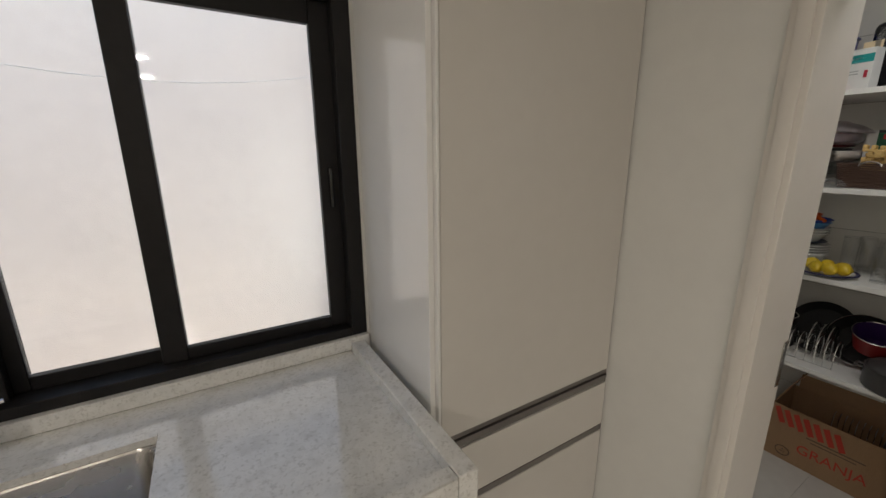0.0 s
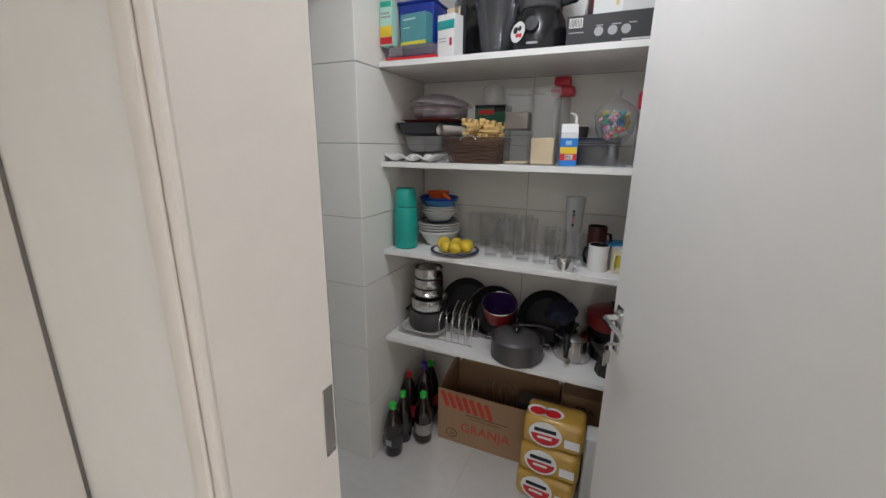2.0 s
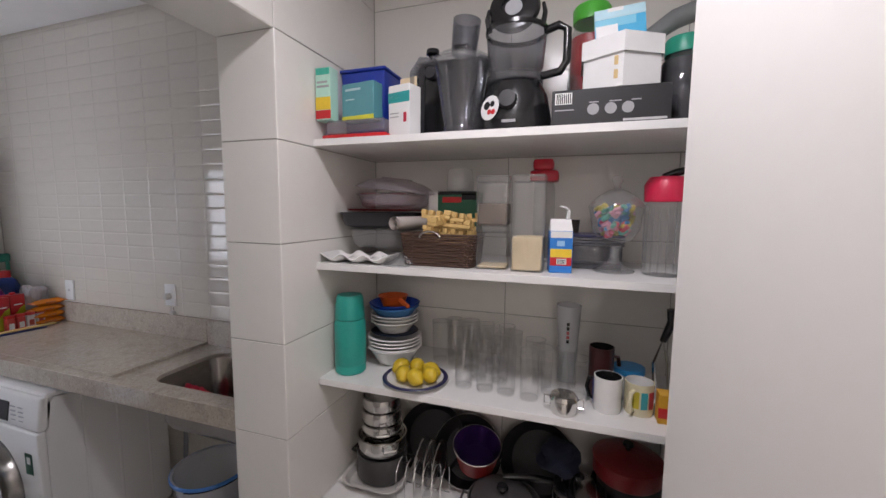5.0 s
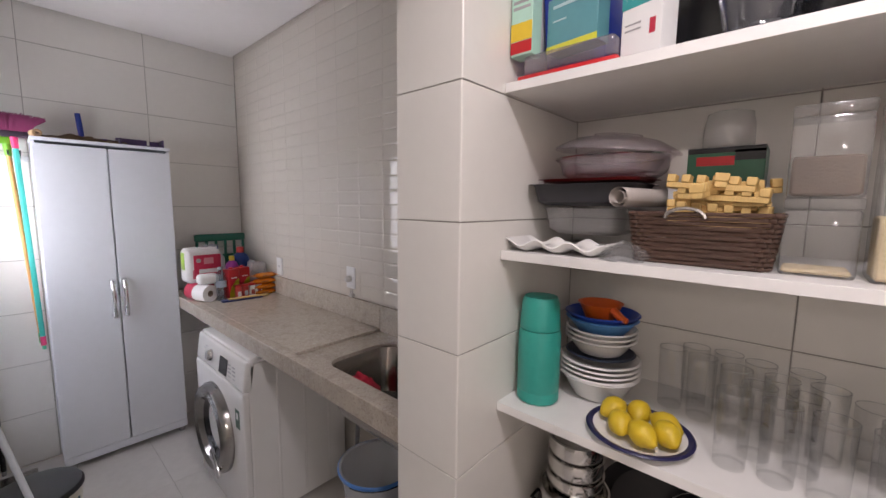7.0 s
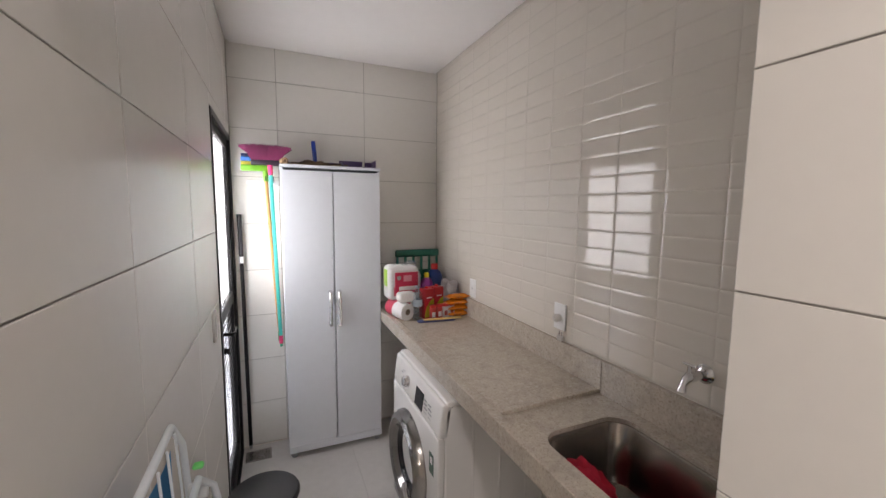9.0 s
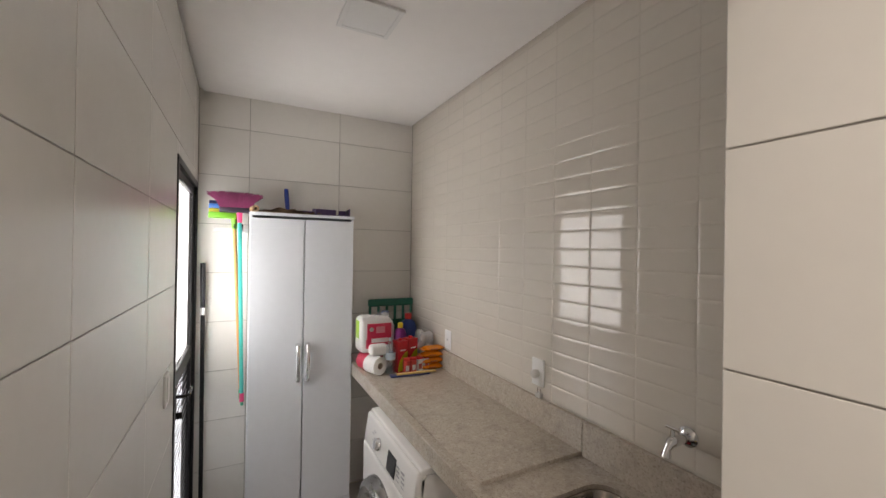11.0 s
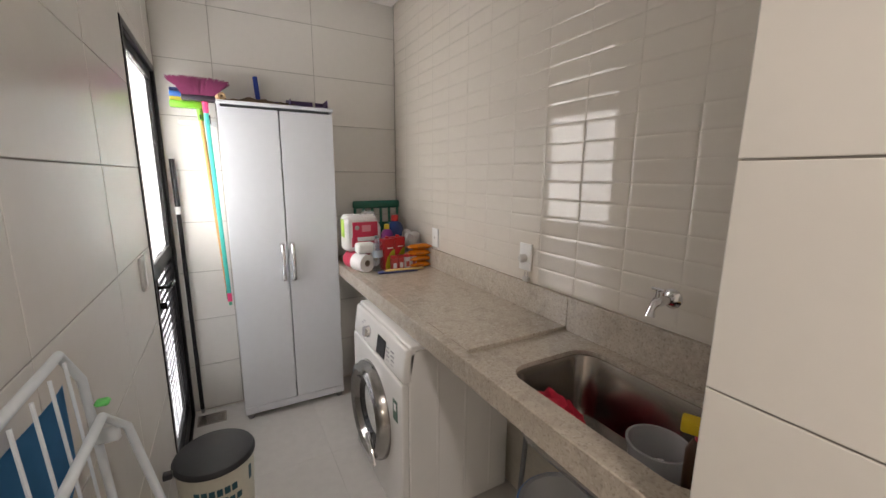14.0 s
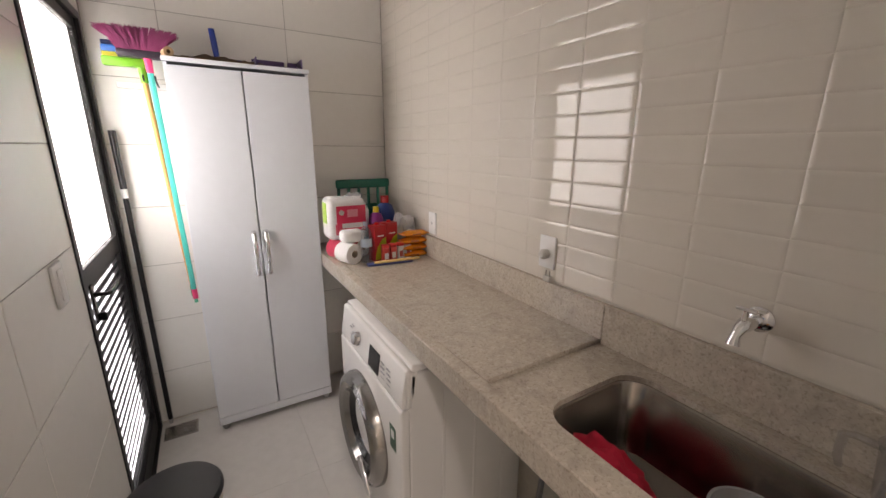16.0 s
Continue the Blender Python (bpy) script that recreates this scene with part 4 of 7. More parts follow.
part("socket", tube([(0.02, 0, -0.011), (0.022, 0.002, -0.075)], [0.018, 0.014], 12), plastic(0.15, 0.42, 0.03), sq)
part("handle", tube([(0.022, 0.002, -0.074), (0.07, 0.085, -1.09)], 0.0115, 12), ORANGE_WOOD, sq, "orange varnished wooden stick")
part("end_cap", tube([(0.07, 0.085, -1.089), (0.072, 0.088, -1.15)], 0.0125, 12), plastic(0.05, 0.30, 0.08), sq)
bl = thing("blue_broom", (3.76, 4.52, 1.95), "blue plastic broom head hung behind the squeegee", "brush")
part("block", boxes((-0.04, 0.11, -0.02, 0.02, 0.0, 0.035), r=0.006, seg=2), plastic(0.03, 0.16, 0.50), bl)
part("rubber", boxes((-0.038, 0.108, -0.012, 0.012, 0.036, 0.055), r=0.003), plastic(0.01, 0.02, 0.08), bl)
part("bracket", tube([(0.05, 0.015, 0.015), (0.05, 0.0885, 0.02)], 0.006, 8), BLACK, bl, "wall hook")
hk = thing("broom_rail", (3.86, N - 0.0005, 1.83), "white hook rail on the tiled wall holding the brooms", "hook")
part("rail", boxes((-0.12, 0.08, -0.012, 0, -0.015, 0.015), r=0.003), FLAT_WHITE, hk)
for dx in (0.0, 0.045):
    part("hook", tube([(dx, -0.012, 0), (dx, -0.09, 0.004), (dx, -0.165, 0.01), (dx, -0.172, 0.03)], 0.004, 8), BLACK_ALU, hk)
po = thing("black_pole", (3.695, 4.585, 0.0), "black metal pole with a white band leaning by the back door", "pole")
part("shaft", tube([(0.006, -0.008, 0.03), (0.0, -0.012, 1.30)], 0.012, 12), BLACK_ALU, po)
part("band", tube([(0.0, -0.012, 1.30), (0.0, -0.012, 1.345)], 0.0135, 12), FLAT_WHITE, po)
part("grip", tube([(0.0, -0.012, 1.345), (-0.003, -0.013, 1.62)], [0.014, 0.015], 12), BLACK, po)
part("tip", tube([(0.006, -0.008, 0.0), (0.006, -0.008, 0.032)], [0.009, 0.011], 10), plastic(0.3, 0.3, 0.3), po)

# ---- floor drain ----
dr = thing("floor_drain", (3.755, 4.475, 0.0), "steel floor drain grate in the tiles by the back door", "drain")
part("frame", boxes((-0.08, -0.068, -0.06, 0.06, 0.0, 0.004), (0.068, 0.08, -0.06, 0.06, 0.0, 0.004), (-0.068, 0.068, -0.06, -0.048, 0.0, 0.004), (-0.068, 0.068, 0.048, 0.06, 0.0, 0.004)), STEEL, dr)
for k in range(10):
    part("bar", boxes((-0.0675, 0.0675, -0.0455 + k * 0.0096, -0.0405 + k * 0.0096, 0.0005, 0.0035)), STEEL, dr)

# ---- washing machine ----
wm = thing("washing_machine", (4.5, 3.47, 0.0), "white front loading washing machine under the counter", "washing machine")
WH = 0.335
part("body", boxes((0.03, 0.555, -WH, WH, 0.02, 0.835), r=0.012, seg=3), GLOSS_WHITE, wm)
part("front_panel", boxes((0.0, 0.034, -WH, WH, 0.02, 0.70), r=0.010, seg=3), GLOSS_WHITE, wm)
fp = boxes((0.0, 0.05, -WH, WH, -0.0, 0.152), r=0.014, seg=3)
fp.transform(Matrix.Translation((0.002, 0, 0.702)) @ pose(0, 0, 0, 0, 8, 0))
part("control_panel", fp, GLOSS_WHITE, wm)
part("lid", boxes((0.04, 0.555, -WH, WH, 0.836, 0.862), r=0.009, seg=3), GLOSS_WHITE, wm)
for x, y in ((0.07, -0.28), (0.07, 0.28), (0.5, -0.28), (0.5, 0.28)):
    part("foot", lathe([(0, 0), (0.02, 0), (0.02, 0.02), (0, 0.021)], 14, (x, y, 0)), BLACK, wm)
DCZ, DCY = 0.40, 0.035
ring = lathe([(0.155, 0.02), (0.17, 0.045), (0.20, 0.055), (0.225, 0.045), (0.238, 0.02), (0.24, 0.0)], 56)
wd = part("door", ring, node_mat("gunmetal_chrome", (0.36, 0.35, 0.34), 0.16, metal=1.0, vary=0.05), wm, "round chrome porthole door")
wd.matrix_basis = Matrix.Translation((0.0, DCY, DCZ)) @ pose(0, 0, 0, 0, -90, 0)
gl = part("porthole", lathe([(0.158, 0.022), (0.14, 0.012), (0.10, -0.03), (0, -0.045)], 48), node_mat("dark_porthole_glass", (0.02, 0.02, 0.022), 0.04, vary=0.1, spec=0.8), wd, "dark domed door glass")
hl = boxes((-0.022, 0.022, -0.075, 0.075, 0.046, 0.062), r=0.006, seg=2)
part("door_handle", hl, CHROME, wd, "chrome door handle").matrix_basis = pose(-0.13, -0.12, 0.002, 0, 0, -45)
kn = part("dial", lathe([(0, 0), (0.030, 0), (0.030, 0.004), (0.025, 0.022), (0.021, 0.026), (0, 0.026)], 28), CHROME, wm, "round chrome programme dial")
kn.matrix_basis = Matrix.Translation((0.010, 0.10, 0.775)) @ pose(0, 0, 0, 0, -82, 0)
sc = boxes((-0.003, 0.0015, -0.05, 0.05, -0.042, 0.042), r=0.001)
sc.transform(Matrix.Translation((0.0095, -0.075, 0.765)) @ pose(0, 0, 0, 0, 8, 0))
part("display", sc, node_mat("dark_display", (0.01, 0.01, 0.012), 0.08, vary=0.1), wm, "small dark display")
for k in range(8):
    q = boxes((-0.002, 0.001, -0.016, 0.016, -0.0022, 0.0022))
    q.transform(Matrix.Translation((0.0085, -0.16 - 0.055 * (k % 2), 0.735 + 0.02 * (k // 2))) @ pose(0, 0, 0, 0, 8, 0))
    part("label_bar", q, plastic(0.35, 0.35, 0.36), wm)
for k in range(5):
    q = boxes((-0.002, 0.001, -0.014, 0.014, -0.0015, 0.0015))
    q.transform(Matrix.Translation((0.0085, 0.16 + 0.028 * (k % 2), 0.74 + 0.018 * k)) @ pose(0, 0, 0, 0, 8, 0))
    part("label_bar", q, plastic(0.35, 0.35, 0.36), wm)
part("energy_sticker", boxes((-0.0015, 0.0, -0.285, -0.235, 0.505, 0.60)), plastic(0.02, 0.09, 0.05), wm, "dark green energy sticker")
part("sticker_mark", boxes((-0.0022, -0.0016, -0.272, -0.248, 0.552, 0.585)), FLAT_WHITE, wm)
for y in (-WH,):
    for x in (0.16, 0.30, 0.44):
        part("side_rib", boxes((x, x + 0.012, y - 0.004, y - 0.0005, 0.06, 0.80), r=0.0015), GLOSS_WHITE, wm)
hz = thing("drain_hose", (0, 0, 0), "grey washing machine hose hanging behind the basin", "hose")
part("pipe", tube([(5.04, 3.02, 0.0), (5.03, 2.99, 0.25), (5.03, 2.97, 0.5), (5.05, 2.96, 0.74), (5.07, 2.95, 0.87)], 0.012, 10), plastic(0.25, 0.25, 0.26), hz)
dk = thing("red_crate", (4.86, 4.25, 0.0), "dark red plastic crate in the gap beside the washing machine", "crate")
part("body", boxes((-0.16, 0.16, -0.10, -0.09, 0, 0.30), (-0.16, 0.16, 0.09, 0.10, 0, 0.30), (-0.16, -0.15, -0.09, 0.09, 0, 0.30), (0.15, 0.16, -0.09, 0.09, 0, 0.30), (-0.15, 0.15, -0.09, 0.09, 0, 0.01), r=0.003), plastic(0.12, 0.02, 0.02), dk)

# ---- bin ----
pbn = thing("pedal_bin", (3.82, 3.465, 0.0), "cream round pedal bin with a dark grey flip lid", "bin")
part("body", lathe([(0, 0), (0.118, 0), (0.122, 0.004), (0.139, 0.415), (0.141, 0.42), (0.137, 0.42), (0.12, 0.01), (0, 0.01)], 40), plastic(0.70, 0.67, 0.56), pbn)
part("lid", lathe([(0, 0.448), (0.11, 0.447), (0.14, 0.440), (0.147, 0.43), (0.147, 0.419), (0.142, 0.419), (0, 0.43)], 40), CHARCOAL, pbn, "dark grey plastic lid")
part("lid_tab", boxes((-0.19, -0.135, -0.075, -0.045, 0.418, 0.442), r=0.006, seg=2), CHARCOAL, pbn)
part("pedal", boxes((0.115, 0.165, -0.03, 0.02, 0.004, 0.022), r=0.006, seg=2), CHARCOAL, pbn, "dark foot pedal")
for ang, z, w, h, c in ((-118, 0.345, 0.020, 0.03, 0), (-107, 0.345, 0.020, 0.03, 0), (-96, 0.345, 0.020, 0.03, 0), (-85, 0.345, 0.020, 0.03, 0), (-74, 0.345, 0.020, 0.03, 0), (-63, 0.345, 0.020, 0.03, 0),
                        (-95, 0.318, 0.10, 0.004, 1), (-80, 0.295, 0.02, 0.026, 0), (-68, 0.295, 0.02, 0.026, 0), (-56, 0.295, 0.02, 0.026, 0), (-30, 0.35, 0.016, 0.06, 0)):
    q = boxes((-0.0012, 0.0008, -w / 2, w / 2, -h / 2, h / 2))
    q.transform(pose(0, 0, z, 0, 0, ang) @ pose(0.1225 + 0.041 * z, 0, 0, 0, 2.3, 0))
    part("print_bar", q, plastic(0.02, 0.10, 0.13), pbn)

# ---- folding clothes airer ----
ai = thing("clothes_airer", (3.69, 2.391, 0.0), "white folded metal clothes airer leaning on the wall", "clothes airer")
AIRER = plastic(0.72, 0.78, 0.82)
part("frame", tube([(0.10, -0.34, 0.0), (0.05, -0.34, 0.9), (0.036, -0.33, 1.22), (0.032, -0.27, 1.285), (0.03, 0.11, 1.285), (0.034, 0.165, 1.22), (0.05, 0.17, 0.9), (0.10, 0.17, 0.0)], 0.0065, 10), AIRER, ai)
part("frame", tube([(0.30, -0.30, 0.0), (0.15, -0.30, 0.8), (0.085, -0.295, 1.14), (0.07, -0.25, 1.19), (0.07, 0.09, 1.19), (0.085, 0.14, 1.14), (0.15, 0.145, 0.8), (0.30, 0.145, 0.0)], 0.0065, 10), AIRER, ai)
for k in range(8):
    y = -0.28 + k * 0.055
    part("rail", tube([(0.086, y, 0.25), (0.036, y, 1.274)], 0.0024, 6), AIRER, ai)
for z in (0.3, 0.75, 1.0):
    part("crossbar", tube([(0.098 - 0.054 * z, -0.335, z), (0.098 - 0.054 * z, 0.165, z)], 0.0042, 8), AIRER, ai)
for y in (-0.285, 0.13):
    part("joint", boxes((0.045, 0.078, y - 0.006, y + 0.006, 1.125, 1.158), r=0.004), plastic(0.70, 0.74, 0.74), ai, "pale plastic hinge joint")
part("clip", boxes((0.058, 0.076, 0.105, 0.122, 1.1965, 1.205), r=0.003), plastic(0.12, 0.6, 0.15), ai, "green plastic clip")
cl = thing("blue_cloth", (3.708, 2.396, 0.0), "blue cloth draped over the folded airer", "cloth")
cloth = bmesh.new()
grid = [[cloth.verts.new((0.004 + 0.004 * math.sin(9 * u), -0.26 + 0.38 * u, 1.235 - 0.16 * v - 0.015 * math.sin(11 * u) * v)) for v in (0, 0.25, 0.5, 0.75, 1)] for u in [k / 14 for k in range(15)]]
for a, b in zip(grid, grid[1:]):
    for k in range(4):
        cloth.faces.new((a[k], a[k + 1], b[k + 1], b[k]))
bmesh.ops.solidify(cloth, geom=cloth.faces[:], thickness=0.004)
part("sheet", cloth, plastic(0.06, 0.28, 0.56, 0.8), cl)

# ---- under and in the basin ----
bk = thing("bucket", (4.80, 2.52, 0.0), "translucent bucket with a blue base under the basin", "bucket")
bk.scale = (1, 1, 1.15)
part("body", lathe([(0.115, 0.20), (0.15, 0.43), (0.158, 0.435), (0.158, 0.445), (0.148, 0.44), (0.112, 0.202)], 36), MILKY, bk)
part("base", lathe([(0, 0), (0.10, 0), (0.104, 0.004), (0.118, 0.2), (0.113, 0.2), (0.098, 0.01), (0, 0.01)], 36), plastic(0.10, 0.42, 0.52), bk, "blue lower part")
part("rim", lathe([(0.158, 0.43), (0.163, 0.434), (0.163, 0.442), (0.158, 0.446)], 36), plastic(0.05, 0.18, 0.5), bk)
part("bail", tube(arc(0, 0, 0.43, 0.16, 190, 350, 14, "xy"), 0.003, 8), BLACK, bk)


def cloth_lump(size, seed, flat=0.6, cuts_n=3, rough=0.25):
    """A crumpled heap of cloth resting on z = 0."""
    bm = bmesh.new()
    bmesh.ops.create_icosphere(bm, subdivisions=cuts_n, radius=1)
    for v in bm.verts:
        k = 1 + rough * noise.noise(v.co * 1.7 + Vector((seed, 0, 0))) + 0.5 * rough * noise.noise(v.co * 4 + Vector((seed, 3, 0)))
        v.co = Vector((v.co.x * k * size[0], v.co.y * k * size[1], max(-flat, v.co.z * k) * size[2]))
    lo = min(v.co.z for v in bm.verts)
    for v in bm.verts:
        v.co.z -= lo
    return bm


lb = thing("laundry_bag", (4.74, 2.20, 0.0), "navy cloth laundry heap on the floor beside the bucket", "laundry")
part("cloth", cloth_lump((0.13, 0.12, 0.25), 4, 0.9, 4, 0.35), FABRIC_NAVY, lb, smooth=80)
rc = thing("red_cloth", (4.765, 2.56, CZ - 0.237), "wet red cloth lying in the basin", "cloth")
part("cloth", cloth_lump((0.055, 0.11, 0.095), 8, 0.7, 4, 0.45), FABRIC_RED, rc, smooth=80)
tb = thing("plastic_tub", (4.872, 2.315, CZ - 0.2375), "small milky plastic tub with a white rag in the basin", "tub")
part("body", lathe([(0, 0), (0.056, 0), (0.061, 0.005), (0.074, 0.135), (0.078, 0.137), (0.078, 0.141), (0.072, 0.141), (0.058, 0.006), (0, 0.004)], 32), MILKY, tb)
part("rag", cloth_lump((0.046, 0.042, 0.05), 2, 0.4, 4, 0.7), PAPER, tb, "crumpled white rag", smooth=80).location = (0, 0, 0.0045)
db = thing("detergent_bottle", (4.79, 2.178, CZ - 0.2375), "dark brown detergent bottle standing in the basin", "bottle")
part("body", lathe([(0, 0), (0.026, 0), (0.029, 0.004), (0.029, 0.235), (0.018, 0.262), (0, 0.264)], 20), plastic(0.05, 0.02, 0.006), db)
part("cap", lathe([(0.014, 0.2635), (0.014, 0.279), (0, 0.280)], 16), plastic(0.55, 0.02, 0.03), db, "red cap")
spg = thing("sponge", (4.79, 2.18, CZ + 0.0428), "yellow washing sponge resting on the bottle", "sponge", turn=25.0)
part("foam", boxes((-0.022, 0.022, -0.036, 0.04, 0.0, 0.026), r=0.005, seg=2), node_mat("yellow_foam", (0.72, 0.50, 0.02), 0.9, vary=0.12, bump=0.8, bump_scale=250), spg)
mj = thing("measuring_jug", (5.022, 2.165, CZ - 0.0138), "clear plastic measuring jug on the ledge behind the basin", "jug")
part("body", lathe([(0, 0), (0.038, 0), (0.040, 0.004), (0.048, 0.105), (0.0505, 0.108), (0.0505, 0.112), (0.0465, 0.112), (0.038, 0.006), (0, 0.004)], 32), CLEAR_PLASTIC, mj)
part("handle", tube([(-0.006, 0.044, 0.10), (-0.008, 0.078, 0.103), (-0.010, 0.092, 0.095), (-0.012, 0.092, 0.05), (-0.012, 0.086, 0.030)], [0.008, 0.008, 0.008, 0.007, 0.006], 8), CLEAR_PLASTIC, mj, "hooked clear handle")
br = thing("brush", (5.022, 2.165, CZ - 0.009), "yellow brush handle leaning in the jug", "brush")
part("handle", tube([(0.0, 0.018, 0.006), (-0.012, -0.040, 0.118), (-0.015, -0.062, 0.150)], [0.006, 0.007, 0.006], 8), plastic(0.75, 0.50, 0.02), br)

# ---- shelf goods: makers (front faces -x, base at z = 0) ----
S1, S2, S3, S4 = SHELF_Z


def carton(loc, w, d, h, material, label, category="box", turn=0.0, bands=(), name="carton", r=0.0015):
    """A printed carton; bands: (y0, y1, z0, z1, material) patches on its front, as shares of its width and height."""
    c = thing(name, loc, label, category, turn=turn)
    part("body", boxes((-d / 2, d / 2, -w / 2, w / 2, 0, h), r=r), material, c)
    for y0, y1, z0, z1, m in bands:
        part("print", boxes((-d / 2 - 0.0007, -d / 2 - 0.0001, w * (0.5 - y1), w * (0.5 - y0), h * z0, h * z1)), m, c)
    return c


WHITE, TEAL, RED, YEL, BLUE = FLAT_WHITE, plastic(0.03, 0.33, 0.33), plastic(0.55, 0.015, 0.02), plastic(0.78, 0.55, 0.03), plastic(0.02, 0.20, 0.62)
GREYBAR = plastic(0.35, 0.35, 0.36)

# top shelf
carton((4.712, 1.813, S1 + 0.062), 0.057, 0.045, 0.168, plastic(0.45, 0.72, 0.60), "green and white medicine carton with yellow and red stripes", bands=(
    (0.06, 0.94, 0.86, 0.98, plastic(0.05, 0.45, 0.33)), (0.1, 0.8, 0.70, 0.74, GREYBAR), (0.1, 0.9, 0.62, 0.66, GREYBAR), (0, 1, 0.20, 0.44, YEL), (0, 1, 0.03, 0.19, RED)))
fd = thing("food_box", (4.778, 1.704, S1), "clear glass food container with a red lid lying upside down", "food box")
part("lid", boxes((-0.088, 0.088, -0.117, 0.117, 0, 0.014), r=0.004, seg=2), RED, fd, "red plastic lid")
part("dish", boxes((-0.08, 0.08, -0.108, 0.108, 0.0145, 0.062), r=0.010, seg=3), SMOKE_GLASS, fd)
carton((4.742, 1.698, S1 + 0.062), 0.128, 0.05, 0.118, plastic(0.10, 0.30, 0.34), "slate blue medicine carton with a yellow foot stripe", turn=-8, bands=(
    (0, 1, 0.0, 0.12, plastic(0.62, 0.62, 0.05)), (0.12, 0.6, 0.80, 0.86, plastic(0.45, 0.62, 0.64)), (0.12, 0.4, 0.55, 0.58, plastic(0.45, 0.62, 0.64))))
bx = thing("blue_tub", (4.955, 1.752, S1), "royal blue rectangular plastic tub with sloping sides", "tub")
TUB = plastic(0.015, 0.045, 0.36)
tubm = boxes((-0.115, 0.115, -0.088, 0.088, 0.0, 0.258), r=0.006, seg=2)
for v in tubm.verts:
    k = 0.86 + 0.14 * v.co.z / 0.258
    v.co.x, v.co.y = v.co.x * k, v.co.y * k
part("body", tubm, TUB, bx)
part("rim", boxes((-0.119, 0.119, -0.092, 0.092, 0.2585, 0.27), r=0.003), TUB, bx)
carton((4.745, 1.546, S1), 0.084, 0.06, 0.160, WHITE, "white medicine carton with a teal band and open flap", turn=-14, bands=(
    (0, 1, 0.66, 0.86, TEAL), (0.08, 0.62, 0.74, 0.80, WHITE), (0.1, 0.5, 0.45, 0.47, GREYBAR), (0.1, 0.5, 0.38, 0.40, GREYBAR), (0.72, 0.86, 0.28, 0.46, plastic(0.5, 0.03, 0.06))))
fl = thing("carton_flap", (4.75, 1.524, S1 + 0.1602), "cream folded flap standing on the medicine carton", "flap", turn=-14)
part("flap", boxes((-0.001, 0.001, -0.02, 0.045, 0, 0.03), r=0.0005), plastic(0.72, 0.58, 0.38), fl)

af = thing("coffee_machine", (4.968, 1.44, S1), "black plastic coffee machine behind the processor jug", "appliance")
am = boxes((-0.10, 0.10, -0.138, 0.138, 0.0, 0.285), r=0.028, seg=4)
for v in am.verts:
    v.co.y *= 1.0 - 0.25 * max(0.0, v.co.z - 0.17)
part("body", am, BLACK, af)
part("water_tank", boxes((-0.02, 0.09, -0.10, 0.02, 0.2855, 0.30), r=0.006, seg=2), CHARCOAL, af)
part("side_band", boxes((-0.104, -0.1005, 0.085, 0.112, 0.03, 0.26), r=0.0015), CHARCOAL, af)
part("front_knob", lathe([(0, 0), (0.022, 0), (0.019, 0.018), (0, 0.019)], 20), CHARCOAL, af).matrix_basis = pose(-0.1003, 0.06, 0.235, 0, -90, 0)
part("knob", lathe([(0.012, 0.2852), (0.012, 0.305), (0.024, 0.312), (0.022, 0.328), (0, 0.33)], 18, (-0.06, 0.07, 0)), BLACK, af)
fj = thing("processor_jug", (4.80, 1.372, S1), "clear plastic food processor bowl with a feed chute", "processor bowl")
part("base", lathe([(0, 0), (0.062, 0), (0.064, 0.004), (0.058, 0.03), (0, 0.03)], 32), SMOKE_PLASTIC, fj)
part("jug", lathe([(0.05, 0.03), (0.062, 0.08), (0.083, 0.205), (0.09, 0.222), (0.09, 0.236), (0.087, 0.236)], 36), SMOKE_PLASTIC, fj)
for k in range(9):
    a = 2 * math.pi * k / 9
    part("flute", tube([(0.053 * math.cos(a), 0.053 * math.sin(a), 0.04), (0.083 * math.cos(a), 0.083 * math.sin(a), 0.21)], 0.003, 6), CLEAR_PLASTIC, fj)
part("lid", lathe([(0.092, 0.225), (0.094, 0.24), (0.075, 0.252), (0, 0.257)], 36), CLEAR_PLASTIC, fj)
part("chute", lathe([(0.040, 0.0), (0.044, 0.105), (0.041, 0.105), (0.037, 0.002)], 28, squash=1.0), SMOKE_PLASTIC, fj, "upright feed chute").matrix_basis = pose(0.0, -0.004, 0.255, 6, 0, 0)
part("lid_clip", boxes((-0.05, -0.036, -0.03, 0.012, 0.2575, 0.272), r=0.004, seg=2), BLACK, fj, "black lid clip")
part("handle", tube([(-0.02, 0.082, 0.24), (-0.035, 0.125, 0.24), (-0.04, 0.146, 0.205), (-0.038, 0.150, 0.08), (-0.036, 0.146, 0.05)], [0.012, 0.014, 0.016, 0.014, 0.010], 12), SMOKE_PLASTIC, fj)

bd = thing("blender", (4.815, 1.205, S1), "black blender with a smoky jug and round lid on top", "blender")
part("motor_base", lathe([(0, 0), (0.108, 0), (0.112, 0.008), (0.11, 0.05), (0.098, 0.115), (0.082, 0.148), (0.06, 0.155), (0, 0.155)], 40), BLACK, bd)
part("collar", lathe([(0.066, 0.152), (0.084, 0.155), (0.084, 0.175), (0.07, 0.182), (0, 0.182)], 36), SMOKE_PLASTIC, bd)
part("jug", lathe([(0.072, 0.182), (0.082, 0.20), (0.092, 0.305), (0.089, 0.305)], 40), SMOKE_PLASTIC, bd, "smoky plastic jug")
part("jug_rim", lathe([(0.089, 0.300), (0.094, 0.303), (0.094, 0.314), (0.089, 0.316), (0.086, 0.31)], 40), BLACK, bd)
